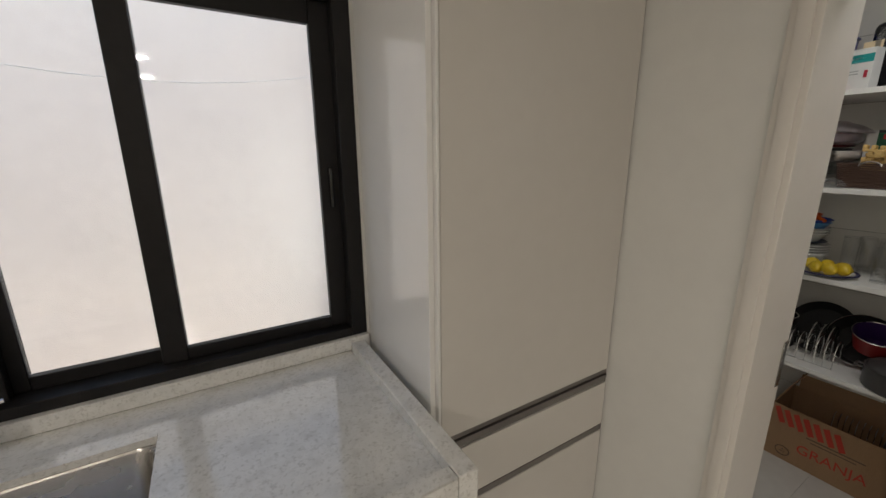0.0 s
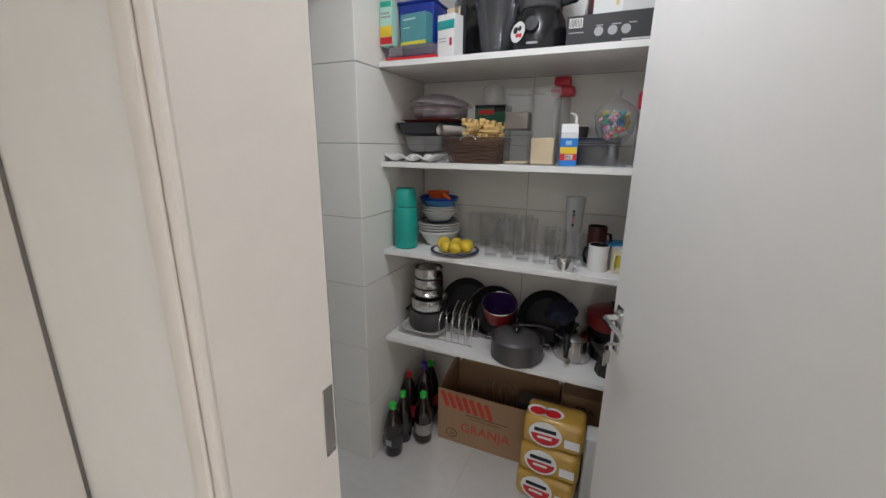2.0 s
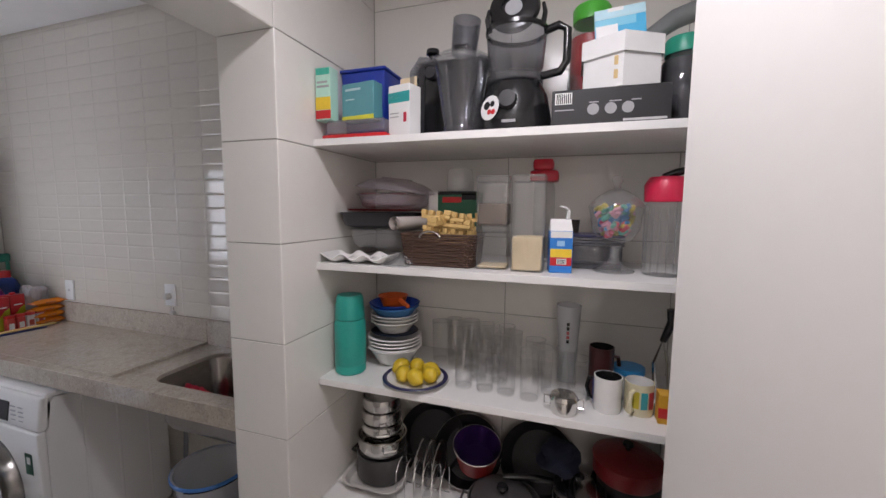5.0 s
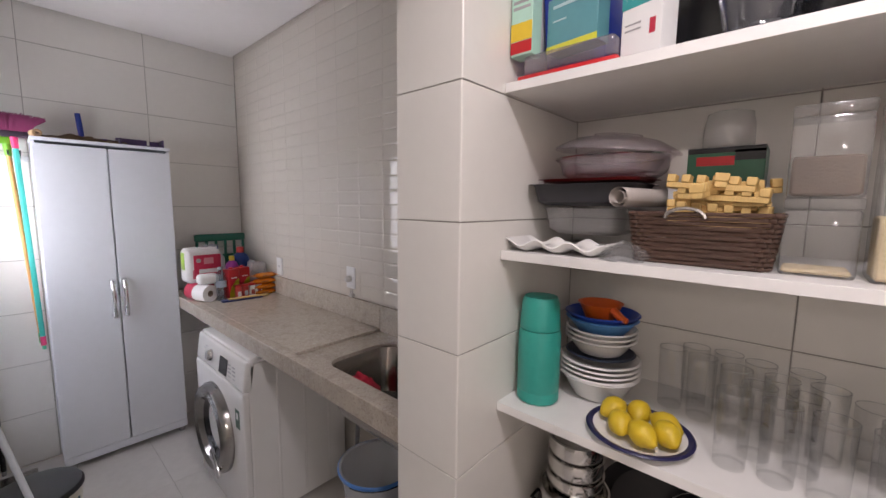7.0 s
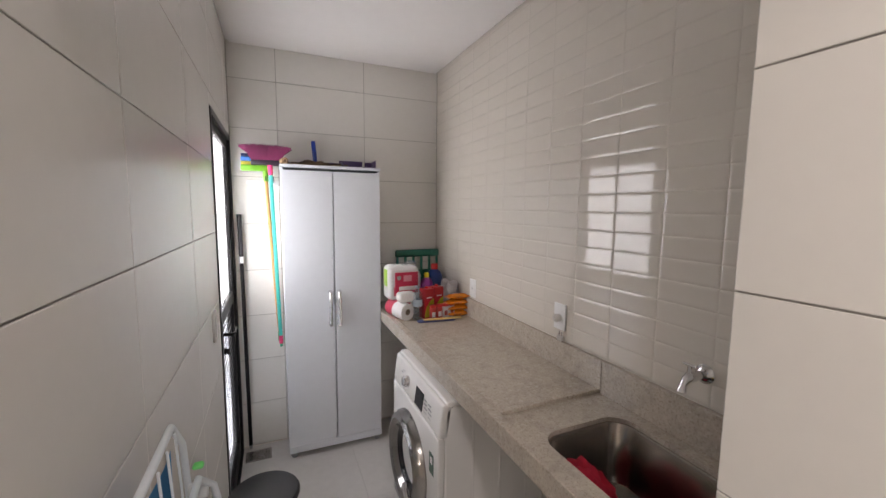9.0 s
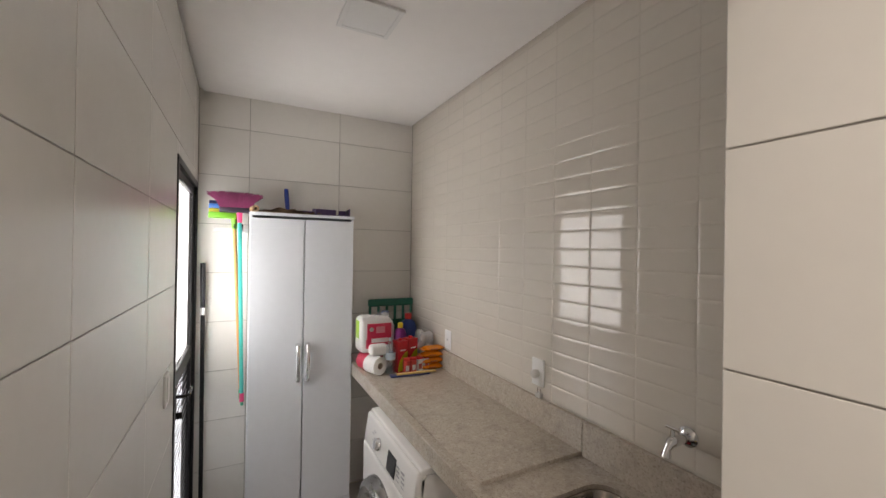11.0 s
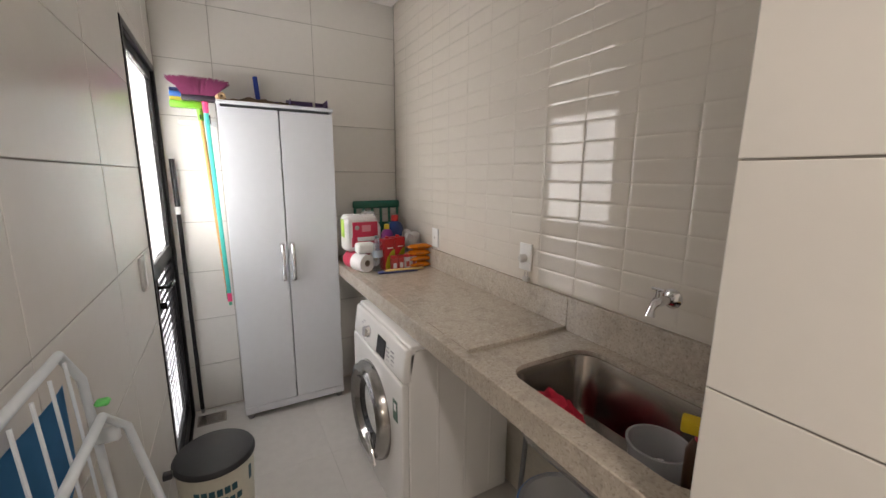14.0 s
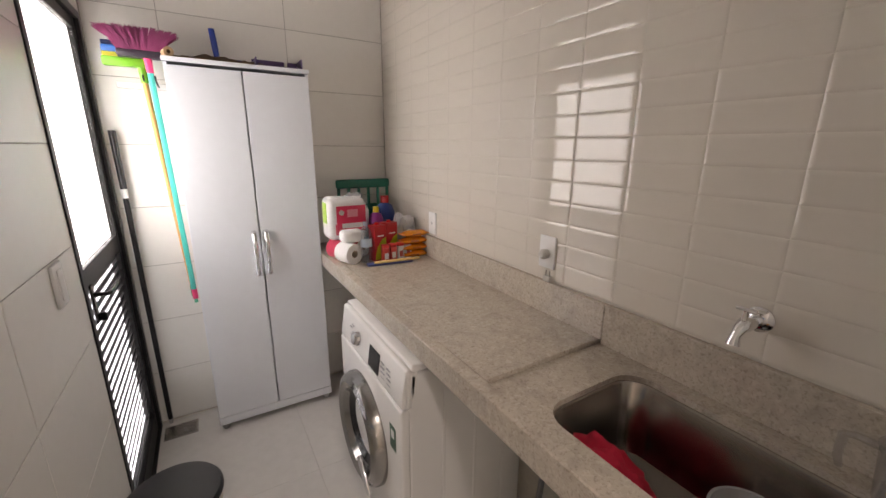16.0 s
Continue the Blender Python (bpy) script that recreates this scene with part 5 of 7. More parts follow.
for s_ in (-1, 1):
    part("clip", tube([(-0.02, s_ * 0.078, 0.31), (-0.03, s_ * 0.086, 0.345), (-0.028, s_ * 0.08, 0.372)], [0.009, 0.007, 0.005], 8), BLACK, bd)
part("handle", tube([(-0.01, -0.085, 0.30), (-0.02, -0.125, 0.308), (-0.022, -0.150, 0.292), (-0.022, -0.15, 0.205), (-0.02, -0.132, 0.178), (-0.01, -0.076, 0.172)], 0.012, 10), BLACK, bd, "black jug handle")
disc = lathe([(0, 0), (0.074, 0), (0.078, 0.008), (0.072, 0.022), (0.045, 0.030), (0.036, 0.030), (0.034, 0.020), (0, 0.018)], 40)
part("processor_lid", disc, BLACK, bd, "round black processor lid standing on edge").matrix_basis = Matrix.Translation((0.0, 0.008, 0.372)) @ pose(0, 0, 0, 0, -76, 0)
part("lid_window", lathe([(0, 0), (0.026, 0), (0.026, 0.002), (0, 0.0025)], 28), plastic(0.42, 0.43, 0.45), bd, "pale grey lid centre").matrix_basis = Matrix.Translation((0.0, 0.008, 0.372)) @ pose(0, 0, 0, 0, -76, 0) @ Matrix.Translation((0, 0, 0.0185))
part("knob", lathe([(0, 0), (0.027, 0), (0.024, 0.02), (0, 0.021)], 24), MATT_BLACK, bd).matrix_basis = Matrix.Translation((-0.1, 0.005, 0.085)) @ pose(0, 0, 0, 0, -80, 0)
st = part("sticker", lathe([(0, 0), (0.036, 0), (0.036, 0.0012), (0, 0.0012)], 28), WHITE, bd, "round white sticker")
st.matrix_basis = pose(0, 0, 0.07, 0, 0, -33) @ pose(-0.1085, 0, 0, 0, -82, 0)
for dx, dz, rr, m in ((0.012, 0.008, 0.012, BLACK), (-0.010, 0.010, 0.009, BLACK), (0.0, -0.012, 0.008, RED), (-0.016, -0.014, 0.008, RED)):
    q = part("sticker_mark", lathe([(0, 0), (rr, 0), (rr, 0.0006), (0, 0.0006)], 16), m, bd)
    q.matrix_basis = pose(0, 0, 0.07, 0, 0, -33) @ pose(-0.1085, 0, 0, 0, -82, 0) @ pose(dz, dx, 0.0013)
part("badge", boxes((-0.1135, -0.1125, -0.02, 0.02, 0.022, 0.03)), GREYBAR, bd)

bb = carton((4.79, 0.94, S1), 0.296, 0.15, 0.10, plastic(0.018, 0.018, 0.02, 0.45), "flat black glassware carton with three cup pictures", bands=(
    (0.03, 0.18, 0.62, 0.92, WHITE), (0.03, 0.2, 0.45, 0.48, GREYBAR), (0.62, 0.97, 0.10, 0.16, plastic(0.5, 0.5, 0.5)),
    (0.33, 0.41, 0.62, 0.65, GREYBAR), (0.50, 0.60, 0.62, 0.65, GREYBAR), (0.68, 0.76, 0.62, 0.65, GREYBAR)))
for y in (0.040, -0.004, -0.046):
    c = lathe([(0, 0), (0.014, 0), (0.015, 0.0008), (0, 0.0008)], 18)
    part("cup_print", c, GREYBAR, bb).matrix_basis = pose(-0.0752, y, 0.045, 0, -90, 0)
for k in range(8):
    part("barcode_bar", boxes((-0.0764, -0.0758, 0.098 + k * 0.005, 0.1005 + k * 0.005, 0.064, 0.090)), BLACK, bb)
wb = thing("white_gift_box", (4.82, 0.911, S1 + 0.1002), "white hexagonal cardboard box with a lid on the black carton", "box")
part("body", lathe([(0, 0), (0.112, 0), (0.112, 0.105), (0, 0.105)], 6), FLAT_WHITE, wb, smooth=0)
part("lid", lathe([(0.119, 0.085), (0.119, 0.135), (0, 0.136)], 6), FLAT_WHITE, wb, smooth=0)
part("tape", boxes((-0.1050, -0.1035, 0.0, 0.022, 0.055, 0.078), (-0.1050, -0.1035, 0.0, 0.022, 0.02, 0.043)), plastic(0.62, 0.45, 0.2), wb, "gold sticker")
cd = thing("blue_card", (4.778, 0.916, S1 + 0.2367), "turquoise and white packet standing tilted on the gift box", "packet")
CARD = pose(0, 0, 0.002, -4, 0, 0) @ pose(0, 0, 0, 0, 8, 0)
for nm, rows, m in (("packet", (-0.010, 0.010, -0.064, 0.064, 0, 0.088), plastic(0.06, 0.40, 0.66)), ("print", (-0.0112, -0.0102, -0.064, 0.064, 0.060, 0.088), plastic(0.45, 0.68, 0.76)),
                    ("print", (-0.0112, -0.0102, -0.04, 0.064, 0.036, 0.0595), plastic(0.20, 0.55, 0.72)), ("print", (-0.0118, -0.0108, 0.006, 0.062, 0.003, 0.042), WHITE),
                    ("print", (-0.0118, -0.0108, -0.01, 0.03, 0.078, 0.088), WHITE)):
    part(nm, boxes(rows, r=0.0004), m, cd).matrix_basis = CARD


def jar(loc, r, h, body_m, lid_m, lid_label, label, lid_h=0.03, fill=None, fill_h=0.5):
    j = thing("storage_jar", loc, label, "jar")
    part("body", lathe([(0, 0), (r * 0.94, 0), (r, 0.006), (r, h * 0.85), (r * 0.8, h * 0.95), (r * 0.8, h)], 32), body_m, j)
    part("lid", lathe([(r * 0.85, h - 0.005), (r * 0.88, h + lid_h * 0.8), (r * 0.8, h + lid_h), (0, h + lid_h)], 32), lid_m, j, lid_label)
    if fill:
        part("contents", lathe([(0, 0.004), (r * 0.9, 0.004), (r * 0.92, 0.01), (r * 0.92, h * fill_h), (0, h * fill_h + 0.004)], 28), fill, j)
    return j


jar((4.99, 0.987, S1), 0.068, 0.385, CLEAR_PLASTIC, plastic(0.10, 0.55, 0.06), "green screw lid", "tall jar of red contents with a green lid", 0.045, plastic(0.42, 0.03, 0.035), 0.86)
pg = thing("plastic_bag", (4.93, 1.035, S1), "crumpled clear plastic bag beside the blender", "bag")
part("film", cloth_lump((0.035, 0.03, 0.10), 6, 0.9, 3, 0.6), CLEAR_PLASTIC, pg, smooth=0)
jar((4.86, 0.738, S1), 0.062, 0.212, SMOKE_PLASTIC, plastic(0.02, 0.30, 0.20), "green plastic lid", "dark jar with a green lid at the shelf end", 0.04, plastic(0.03, 0.03, 0.035), 0.9)
gb = thing("grey_tube", (4.93, 0.78, S1 + 0.19), "grey folded umbrella leaning over the shelf end", "umbrella")
part("cover", tube([(0, -0.19, 0.20), (-0.02, -0.02, 0.14), (-0.03, 0.10, 0.06)], [0.03, 0.028, 0.02], 14), plastic(0.20, 0.21, 0.21), gb)
part("stick", tube([(-0.03, 0.10, 0.06), (-0.03, 0.112, -0.19)], 0.005, 8), BLACK_ALU, gb)

# second shelf
eg = thing("appetiser_dish", (4.752, 1.715, S2), "white ceramic wavy three part dish at the shelf edge", "dish")
wavy = bmesh.new()
rows_ = []
for i in range(37):
    u = -1 + i / 18
    rows_.append([])
    for k in range(13):
        v = -1 + k / 6
        rise = max(abs(u) ** 6, abs(v) ** 4)
        lobe = 0.5 - 0.5 * math.cos(3 * math.pi * (u + 1))
        z = 0.006 + 0.030 * rise * (0.45 + 0.55 * (1 - lobe)) + 0.012 * (1 - lobe) * (1 - rise)
        rows_[-1].append(wavy.verts.new((0.058 * v, 0.126 * u, z)))
for p, q in zip(rows_, rows_[1:]):
    for k in range(12):
        wavy.faces.new((p[k], q[k], q[k + 1], p[k + 1]))
bmesh.ops.recalc_face_normals(wavy, faces=wavy.faces[:])
bmesh.ops.solidify(wavy, geom=wavy.faces[:], thickness=0.004)
lowest = min(v.co.z for v in wavy.verts)
wavy.transform(Matrix.Translation((0, 0, -lowest)))
part("dish", wavy, CERAMIC, eg, smooth=60)
sb = thing("small_bag", (4.715, 1.565, S2), "crumpled clear bag by the white dish", "bag")
part("film", cloth_lump((0.03, 0.045, 0.025), 11, 0.5, 3, 0.7), CLEAR_PLASTIC, sb, smooth=0)


def dish(loc, w, d, h, material, label, name="baking_dish", rim=0.012):
    o = thing(name, loc, label, "dish")
    bm = basin_mesh(-d / 2, d / 2, -w / 2, w / 2, h, h - 0.004, min(w, d) * 0.22, rim)
    part("body", bm, material, o)
    return o


dish((4.90, 1.70, S2 + 0.036), 0.22, 0.20, 0.075, CUT_GLASS, "clear glass baking dish under the stack")
dish((4.90, 1.705, S2 + 0.112), 0.27, 0.24, 0.06, CHARCOAL, "dark grey baking tin in the stack")
dish((4.90, 1.69, S2 + 0.173), 0.25, 0.22, 0.012, plastic(0.22, 0.02, 0.02), "thin red oven dish in the stack")
cs = thing("glass_casserole", (4.90, 1.655, S2 + 0.187), "oval smoky lilac glass casserole with its domed lid", "casserole")
part("bowl", lathe([(0, 0), (0.095, 0), (0.112, 0.012), (0.122, 0.046), (0.130, 0.050), (0.130, 0.054), (0.119, 0.052), (0.108, 0.016), (0, 0.006)], 48, squash=1.12), SMOKE_GLASS, cs)
part("bowl_rim", lathe([(0.1302, 0.0505), (0.1325, 0.0525), (0.1302, 0.0545), (0.128, 0.0545)], 48, squash=1.12), POLISHED, cs, "bright rim edge")
part("lid", lathe([(0.130, 0.0), (0.135, 0.002), (0.134, 0.007), (0.122, 0.016), (0.09, 0.034), (0.045, 0.044), (0, 0.047)], 48, squash=1.14), SMOKE_GLASS, cs, "domed glass lid").matrix_basis = pose(0, -0.004, 0.064, 6, 0, 0)
part("lid_foot", lathe([(0.05, 0.0435), (0.052, 0.047), (0.049, 0.0475)], 40, squash=1.14), SMOKE_GLASS, cs).matrix_basis = pose(0, -0.004, 0.064, 6, 0, 0)
rl = thing("foil_roll", (4.79, 1.548, S2 + 0.138), "white cardboard roll end resting on the basket", "roll")
part("tube", lathe([(0.022, 0), (0.022, 0.22), (0.014, 0.22), (0.014, 0)], 24), plastic(0.55, 0.5, 0.46, 0.7), rl).matrix_basis = pose(-0.04, 0.04, 0, 0, 90, -12)

bs = thing("wicker_basket", (4.805, 1.432, S2), "dark woven basket filled with pale wooden trivets", "basket")
wv = bmesh.new()
for k in range(12):
    z, g = 0.006 + k * 0.0088, 0.006 + 0.0012 * k
    pts = []
    hx, hy = 0.062 + g * 0.6, 0.108 + g * 1.0
    for i in range(72):
        a = 2 * math.pi * i / 72
        c, s_ = math.cos(a), math.sin(a)
        wob = 0.0022 * math.sin(18 * a + math.pi * k)
        sx = math.copysign(abs(c) ** 0.25, c)
        sy = math.copysign(abs(s_) ** 0.25, s_)
        pts.append(((hx + wob) * sx, (hy + wob) * sy, z))
    tube(pts, 0.0044, 5, True, wv)
part("weave", wv, WICKER, bs)
part("bottom", boxes((-0.06, 0.06, -0.105, 0.105, 0.0, 0.004), r=0.001), WICKER, bs)
part("handle", tube(arc(-0.079, 0.02, 0.095, 0.035, 180, 0, 8, "yz", 0.02), 0.004, 6), STEEL, bs)
rng = random.Random(5)
for k in range(16):
    b = thing("wooden_trivet", (0, 0, 0), "pale notched wooden trivet piece in the wicker basket", "trivet", "wooden trivets")
    lw = 0.075
    pieces = boxes(*[(-0.012, 0.012, -lw + j * 0.027, -lw + j * 0.027 + 0.016, 0.012, 0.028) for j in range(6)], (-0.010, 0.010, -lw, lw, 0.0, 0.0118), r=0.0015)
    part("slats", pieces, LIGHT_WOOD, b)
    b.matrix_basis = pose(4.775 + 0.05 * (k % 2) + rng.uniform(-0.01, 0.01), 1.41 + rng.uniform(-0.012, 0.012) * (1 if k < 10 else 2), S2 + 0.075 + 0.0135 * (k // 2) * 0.8, rng.uniform(-6, 6), rng.uniform(-8, 8), rng.uniform(-14, 14) + (90 if k in (12, 15) else 0))
pk = carton((4.965, 1.435, S2), 0.178, 0.11, 0.25, plastic(0.02, 0.13, 0.07), "dark green and black carton behind the basket", bands=((0, 0.2, 0.3, 1, WHITE), (0.3, 0.7, 0.84, 0.92, RED), (0.7, 1.0, 0.88, 0.97, BLACK), (0.2, 1.0, 0.95, 1.0, BLACK)))
gj = thing("glass_pot", (4.965, 1.42, S2 + 0.2503), "clear glass cup upside down on the green carton", "jug")
part("cup", lathe([(0.046, 0), (0.05, 0.006), (0.049, 0.055), (0.044, 0.072), (0.044, 0.08), (0.03, 0.085), (0, 0.086)], 28), CUT_GLASS, gj)


def canister(loc, w, h, fill, fill_m, label):
    c = thing("food_canister", loc, label, "canister", "square canisters")
    part("body", boxes((-w, w, -w, w, 0.0, h - 0.02), r=0.006, seg=2), CLEAR_PLASTIC, c)
    part("lid", boxes((-w - 0.001, w + 0.001, -w - 0.001, w + 0.001, h - 0.0195, h), r=0.004, seg=2), CLEAR_PLASTIC, c, "clear plastic lid")
    if fill:
        part("contents", boxes((-w + 0.004, w - 0.004, -w + 0.004, w - 0.004, 0.004, fill), r=0.004), fill_m, c)
    return c


RICE = node_mat("raw_rice", (0.72, 0.58, 0.36), 0.8, vary=0.18, scale=60, bump=0.8, bump_scale=400)
canister((4.797, 1.257, S2), 0.049, 0.135, 0.012, RICE, "nearly empty clear square canister under another")
canister((4.797, 1.257, S2 + 0.1355), 0.049, 0.155, 0.07, node_mat("brown_grain", (0.16, 0.12, 0.09), 0.85, vary=0.3, scale=60, bump=0.6), "clear square canister of brown grain stacked on another")
canister((4.781, 1.147, S2), 0.048, 0.29, 0.106, RICE, "tall clear square canister half full of rice")
mk = thing("milk_carton", (4.793, 1.054, S2), "blue, yellow and red milk carton with a white spout flap", "carton", turn=8)
part("body", boxes((-0.033, 0.033, -0.033, 0.033, 0, 0.125), r=0.002), BLUE, mk)
gab = bmesh.new()
vs = [gab.verts.new(p) for p in ((-0.032, -0.032, 0.1255), (0.032, -0.032, 0.1255), (0.032, 0.032, 0.1255), (-0.032, 0.032, 0.1255), (-0.001, -0.030, 0.160), (-0.001, 0.030, 0.160), (0.001, -0.030, 0.160), (0.001, 0.030, 0.160))]
for f in ((0, 1, 2, 3), (0, 3, 5, 4), (1, 6, 7, 2), (4, 5, 7, 6), (0, 4, 6, 1), (3, 2, 7, 5)):
    gab.faces.new([vs[i] for i in f])
bmesh.ops.recalc_face_normals(gab, faces=gab.faces[:])
part("gable", gab, FLAT_WHITE, mk, "white folded gable", smooth=0)
part("spout_flap", tube([(0, -0.02, 0.158), (0, -0.022, 0.185), (-0.006, -0.012, 0.194), (-0.008, 0.004, 0.198)], [0.006, 0.005, 0.004, 0.003], 6), FLAT_WHITE, mk)
for z0, z1, m in ((0.105, 0.124, WHITE), (0.047, 0.072, YEL), (0.022, 0.0465, RED)):
    part("band", boxes((-0.0337, -0.0331, -0.031, 0.031, z0, z1)), m, mk)
part("label", boxes((-0.0345, -0.0338, -0.016, 0.012, 0.026, 0.043)), WHITE, mk)
part("label", boxes((-0.0345, -0.0338, -0.010, 0.012, 0.080, 0.096)), plastic(0.3, 0.55, 0.8), mk)
for k in range(7):
    part("barcode_bar", boxes((-0.0350, -0.0346, -0.013 + 0.0034 * k, -0.0112 + 0.0034 * k, 0.028, 0.041)), BLACK, mk)
ml = thing("red_mill", (5.02, 1.121, S2), "red plastic coffee grinder on a clear jar", "grinder")
part("jar", lathe([(0, 0), (0.035, 0), (0.037, 0.005), (0.037, 0.265), (0.03, 0.285)], 24), CLEAR_PLASTIC, ml)
part("head", boxes((-0.04, 0.04, -0.048, 0.05, 0.286, 0.325), (-0.03, 0.03, -0.03, 0.04, 0.326, 0.366), r=0.010, seg=2), plastic(0.55, 0.02, 0.04), ml, "bright red grinder head")
pls = thing("grey_tray", (4.95, 0.97, S2), "grey plastic box with stacked dark trays", "tray")
part("box", boxes((-0.08, 0.08, -0.10, 0.10, 0, 0.075), r=0.006, seg=2), SMOKE_PLASTIC, pls)
for k in range(4):
    part("sheet", boxes((-0.085, 0.085, -0.105, 0.105, 0.0755 + 0.009 * k, 0.0815 + 0.009 * k), r=0.002), plastic(0.16, 0.16, 0.17) if k < 3 else plastic(0.03, 0.03, 0.10), pls)
part("cup", lathe([(0.03, 0.112), (0.034, 0.155), (0, 0.156)], 18, (0, 0.06, 0)), plastic(0.05, 0.04, 0.035), pls)
cb = thing("candy_jar", (4.855, 0.896, S2), "footed glass candy jar with a knob lid full of sweets", "candy jar")
part("foot", lathe([(0, 0), (0.058, 0), (0.06, 0.004), (0.03, 0.02), (0.015, 0.04), (0.013, 0.07), (0.022, 0.085), (0, 0.09)], 32), CUT_GLASS, cb)
part("bowl", lathe([(0.02, 0.088), (0.05, 0.10), (0.068, 0.13), (0.078, 0.195), (0.076, 0.196)], 36), CUT_GLASS, cb)
part("lid", lathe([(0.08, 0.195), (0.08, 0.20), (0.06, 0.225), (0.03, 0.245), (0.011, 0.252), (0.009, 0.262), (0.016, 0.275), (0.014, 0.288), (0, 0.292)], 36), CUT_GLASS, cb, "domed glass lid with a knob")
for k in range(84):
    a, z = rng.uniform(0, 6.28), 0.112 + 0.085 * rng.random()
    rr = (0.032 + 0.30 * (z - 0.112)) * math.sqrt(rng.uniform(0.35, 1))
    col = ((0.6, 0.03, 0.08), (0.02, 0.22, 0.5), (0.65, 0.28, 0.38), (0.55, 0.45, 0.05), (0.05, 0.35, 0.25), (0.7, 0.35, 0.4))[k % 6]
    if k % 6 == 0 and z > 0.16:
        z = 0.15
    sw_ = boxes((-0.014, 0.014, -0.008, 0.008, -0.006, 0.006), r=0.003)
    sw_.transform(pose(rr * math.cos(a), rr * math.sin(a), z, rng.uniform(0, 90), rng.uniform(0, 90), rng.uniform(0, 180)))
    part("sweet", sw_, plastic(*col), cb)
bt = thing("shaker_bottle", (4.835, 0.768, S2), "clear bottle with a red screw lid and black spout", "bottle")
part("body", lathe([(0, 0), (0.050, 0), (0.053, 0.006), (0.053, 0.20), (0.045, 0.22)], 32), CLEAR_PLASTIC, bt)
for k in range(16):
    a = 2 * math.pi * k / 16
    part("rib", tube([(0.0525 * math.cos(a), 0.0525 * math.sin(a), 0.015), (0.0525 * math.cos(a), 0.0525 * math.sin(a), 0.195)], 0.0022, 6), DRINK_GLASS, bt)
part("lid", lathe([(0.056, 0.213), (0.058, 0.262), (0.045, 0.283), (0, 0.285)], 32), plastic(0.65, 0.02, 0.07), bt, "red screw lid")
part("spout", tube([(0, 0.01, 0.282), (-0.01, -0.02, 0.295), (-0.015, -0.045, 0.300)], 0.011, 10), BLACK, bt)

# third shelf
th = thing("vacuum_flask", (4.775, 1.778, S3), "turquoise plastic vacuum flask with a cup lid", "flask")
part("body", lathe([(0, 0), (0.050, 0), (0.0555, 0.006), (0.0555, 0.03), (0.0545, 0.032), (0.056, 0.036), (0.056, 0.185), (0.052, 0.198), (0, 0.2)], 40), plastic(0.02, 0.34, 0.28), th)
part("cup_lid", lathe([(0.0525, 0.2005), (0.0535, 0.206), (0.049, 0.272), (0.043, 0.286), (0, 0.289)], 40), plastic(0.02, 0.34, 0.28), th)
part("handle", tube([(0.046, 0.024, 0.15), (0.062, 0.034, 0.145), (0.062, 0.034, 0.06), (0.046, 0.024, 0.05)], 0.007, 8), BLACK, th, "black carrying handle")
bkb = thing("black_box", (4.875, 1.815, S3), "small black box behind the flask", "box")
part("body", boxes((-0.03, 0.03, -0.025, 0.025, 0, 0.10), r=0.003), BLACK, bkb)
PLATE = [(0, 0.004), (0.055, 0.004), (0.085, 0.014), (0.09, 0.016), (0.085, 0.019), (0.055, 0.009), (0, 0.008)]
stack = [("deep_bowl", 0.98, 0.0, CERAMIC, 0.05, "white ceramic bowl at the bottom of the stack")] + [("dinner_plate", 0.98, 0.055 + 0.013 * k, CERAMIC, 0, "white ceramic plate in a stack") for k in range(4)] + \
        [("side_plate", 0.84, 0.110, plastic(0.02, 0.03, 0.06), 0, "dark rimmed plate in the stack")] + [("soup_bowl", 0.86, 0.122 + 0.013 * k, CERAMIC, 0.03, "white ceramic soup bowl in a stack") for k in range(3)] + \
        [("blue_bowl", 0.87, 0.176, plastic(0.10, 0.30, 0.62), 0.03, "light blue plastic bowl in the stack"), ("blue_bowl", 0.90, 0.190, plastic(0.02, 0.07, 0.42), 0.03, "royal blue plastic bowl in the stack")]
for nm, sc_, dz, m, deep, lab in stack:
    o = thing(nm, (4.915, 1.665, S3 + dz), lab, "plate" if "plate" in nm else "bowl", "stacked crockery")
    part("dish", lathe([(r * sc_ * 1.21, z + (deep if r > 0.08 else 0)) for r, z in PLATE], 36), m, o)
ob_ = thing("orange_bowl", (4.908, 1.668, S3 + 0.212), "orange plastic bowl with a lip on top of the stack", "bowl")
part("bowl", lathe([(0, 0.004), (0.035, 0.004), (0.056, 0.05), (0.059, 0.052), (0.054, 0.05), (0.033, 0.01), (0, 0.008)], 30), plastic(0.72, 0.12, 0.015), ob_)
part("lip", tube([(-0.03, -0.045, 0.042), (-0.045, -0.07, 0.03), (-0.05, -0.085, 0.026)], [0.012, 0.010, 0.008], 8), plastic(0.68, 0.11, 0.015), ob_)
fp_ = thing("fruit_plate", (4.768, 1.517, S3), "white plate with a dark blue rim at the shelf edge", "plate")
part("dish", lathe([(0, 0.003), (0.07, 0.003), (0.108, 0.016), (0.112, 0.018), (0.107, 0.021), (0.07, 0.008), (0, 0.007)], 40), CERAMIC, fp_)
part("rim_band", lathe([(0.1125, 0.0165), (0.1135, 0.018), (0.1125, 0.0195), (0.108, 0.0216), (0.098, 0.0186), (0.100, 0.0178)], 40), plastic(0.015, 0.015, 0.07), fp_, "dark blue rim")
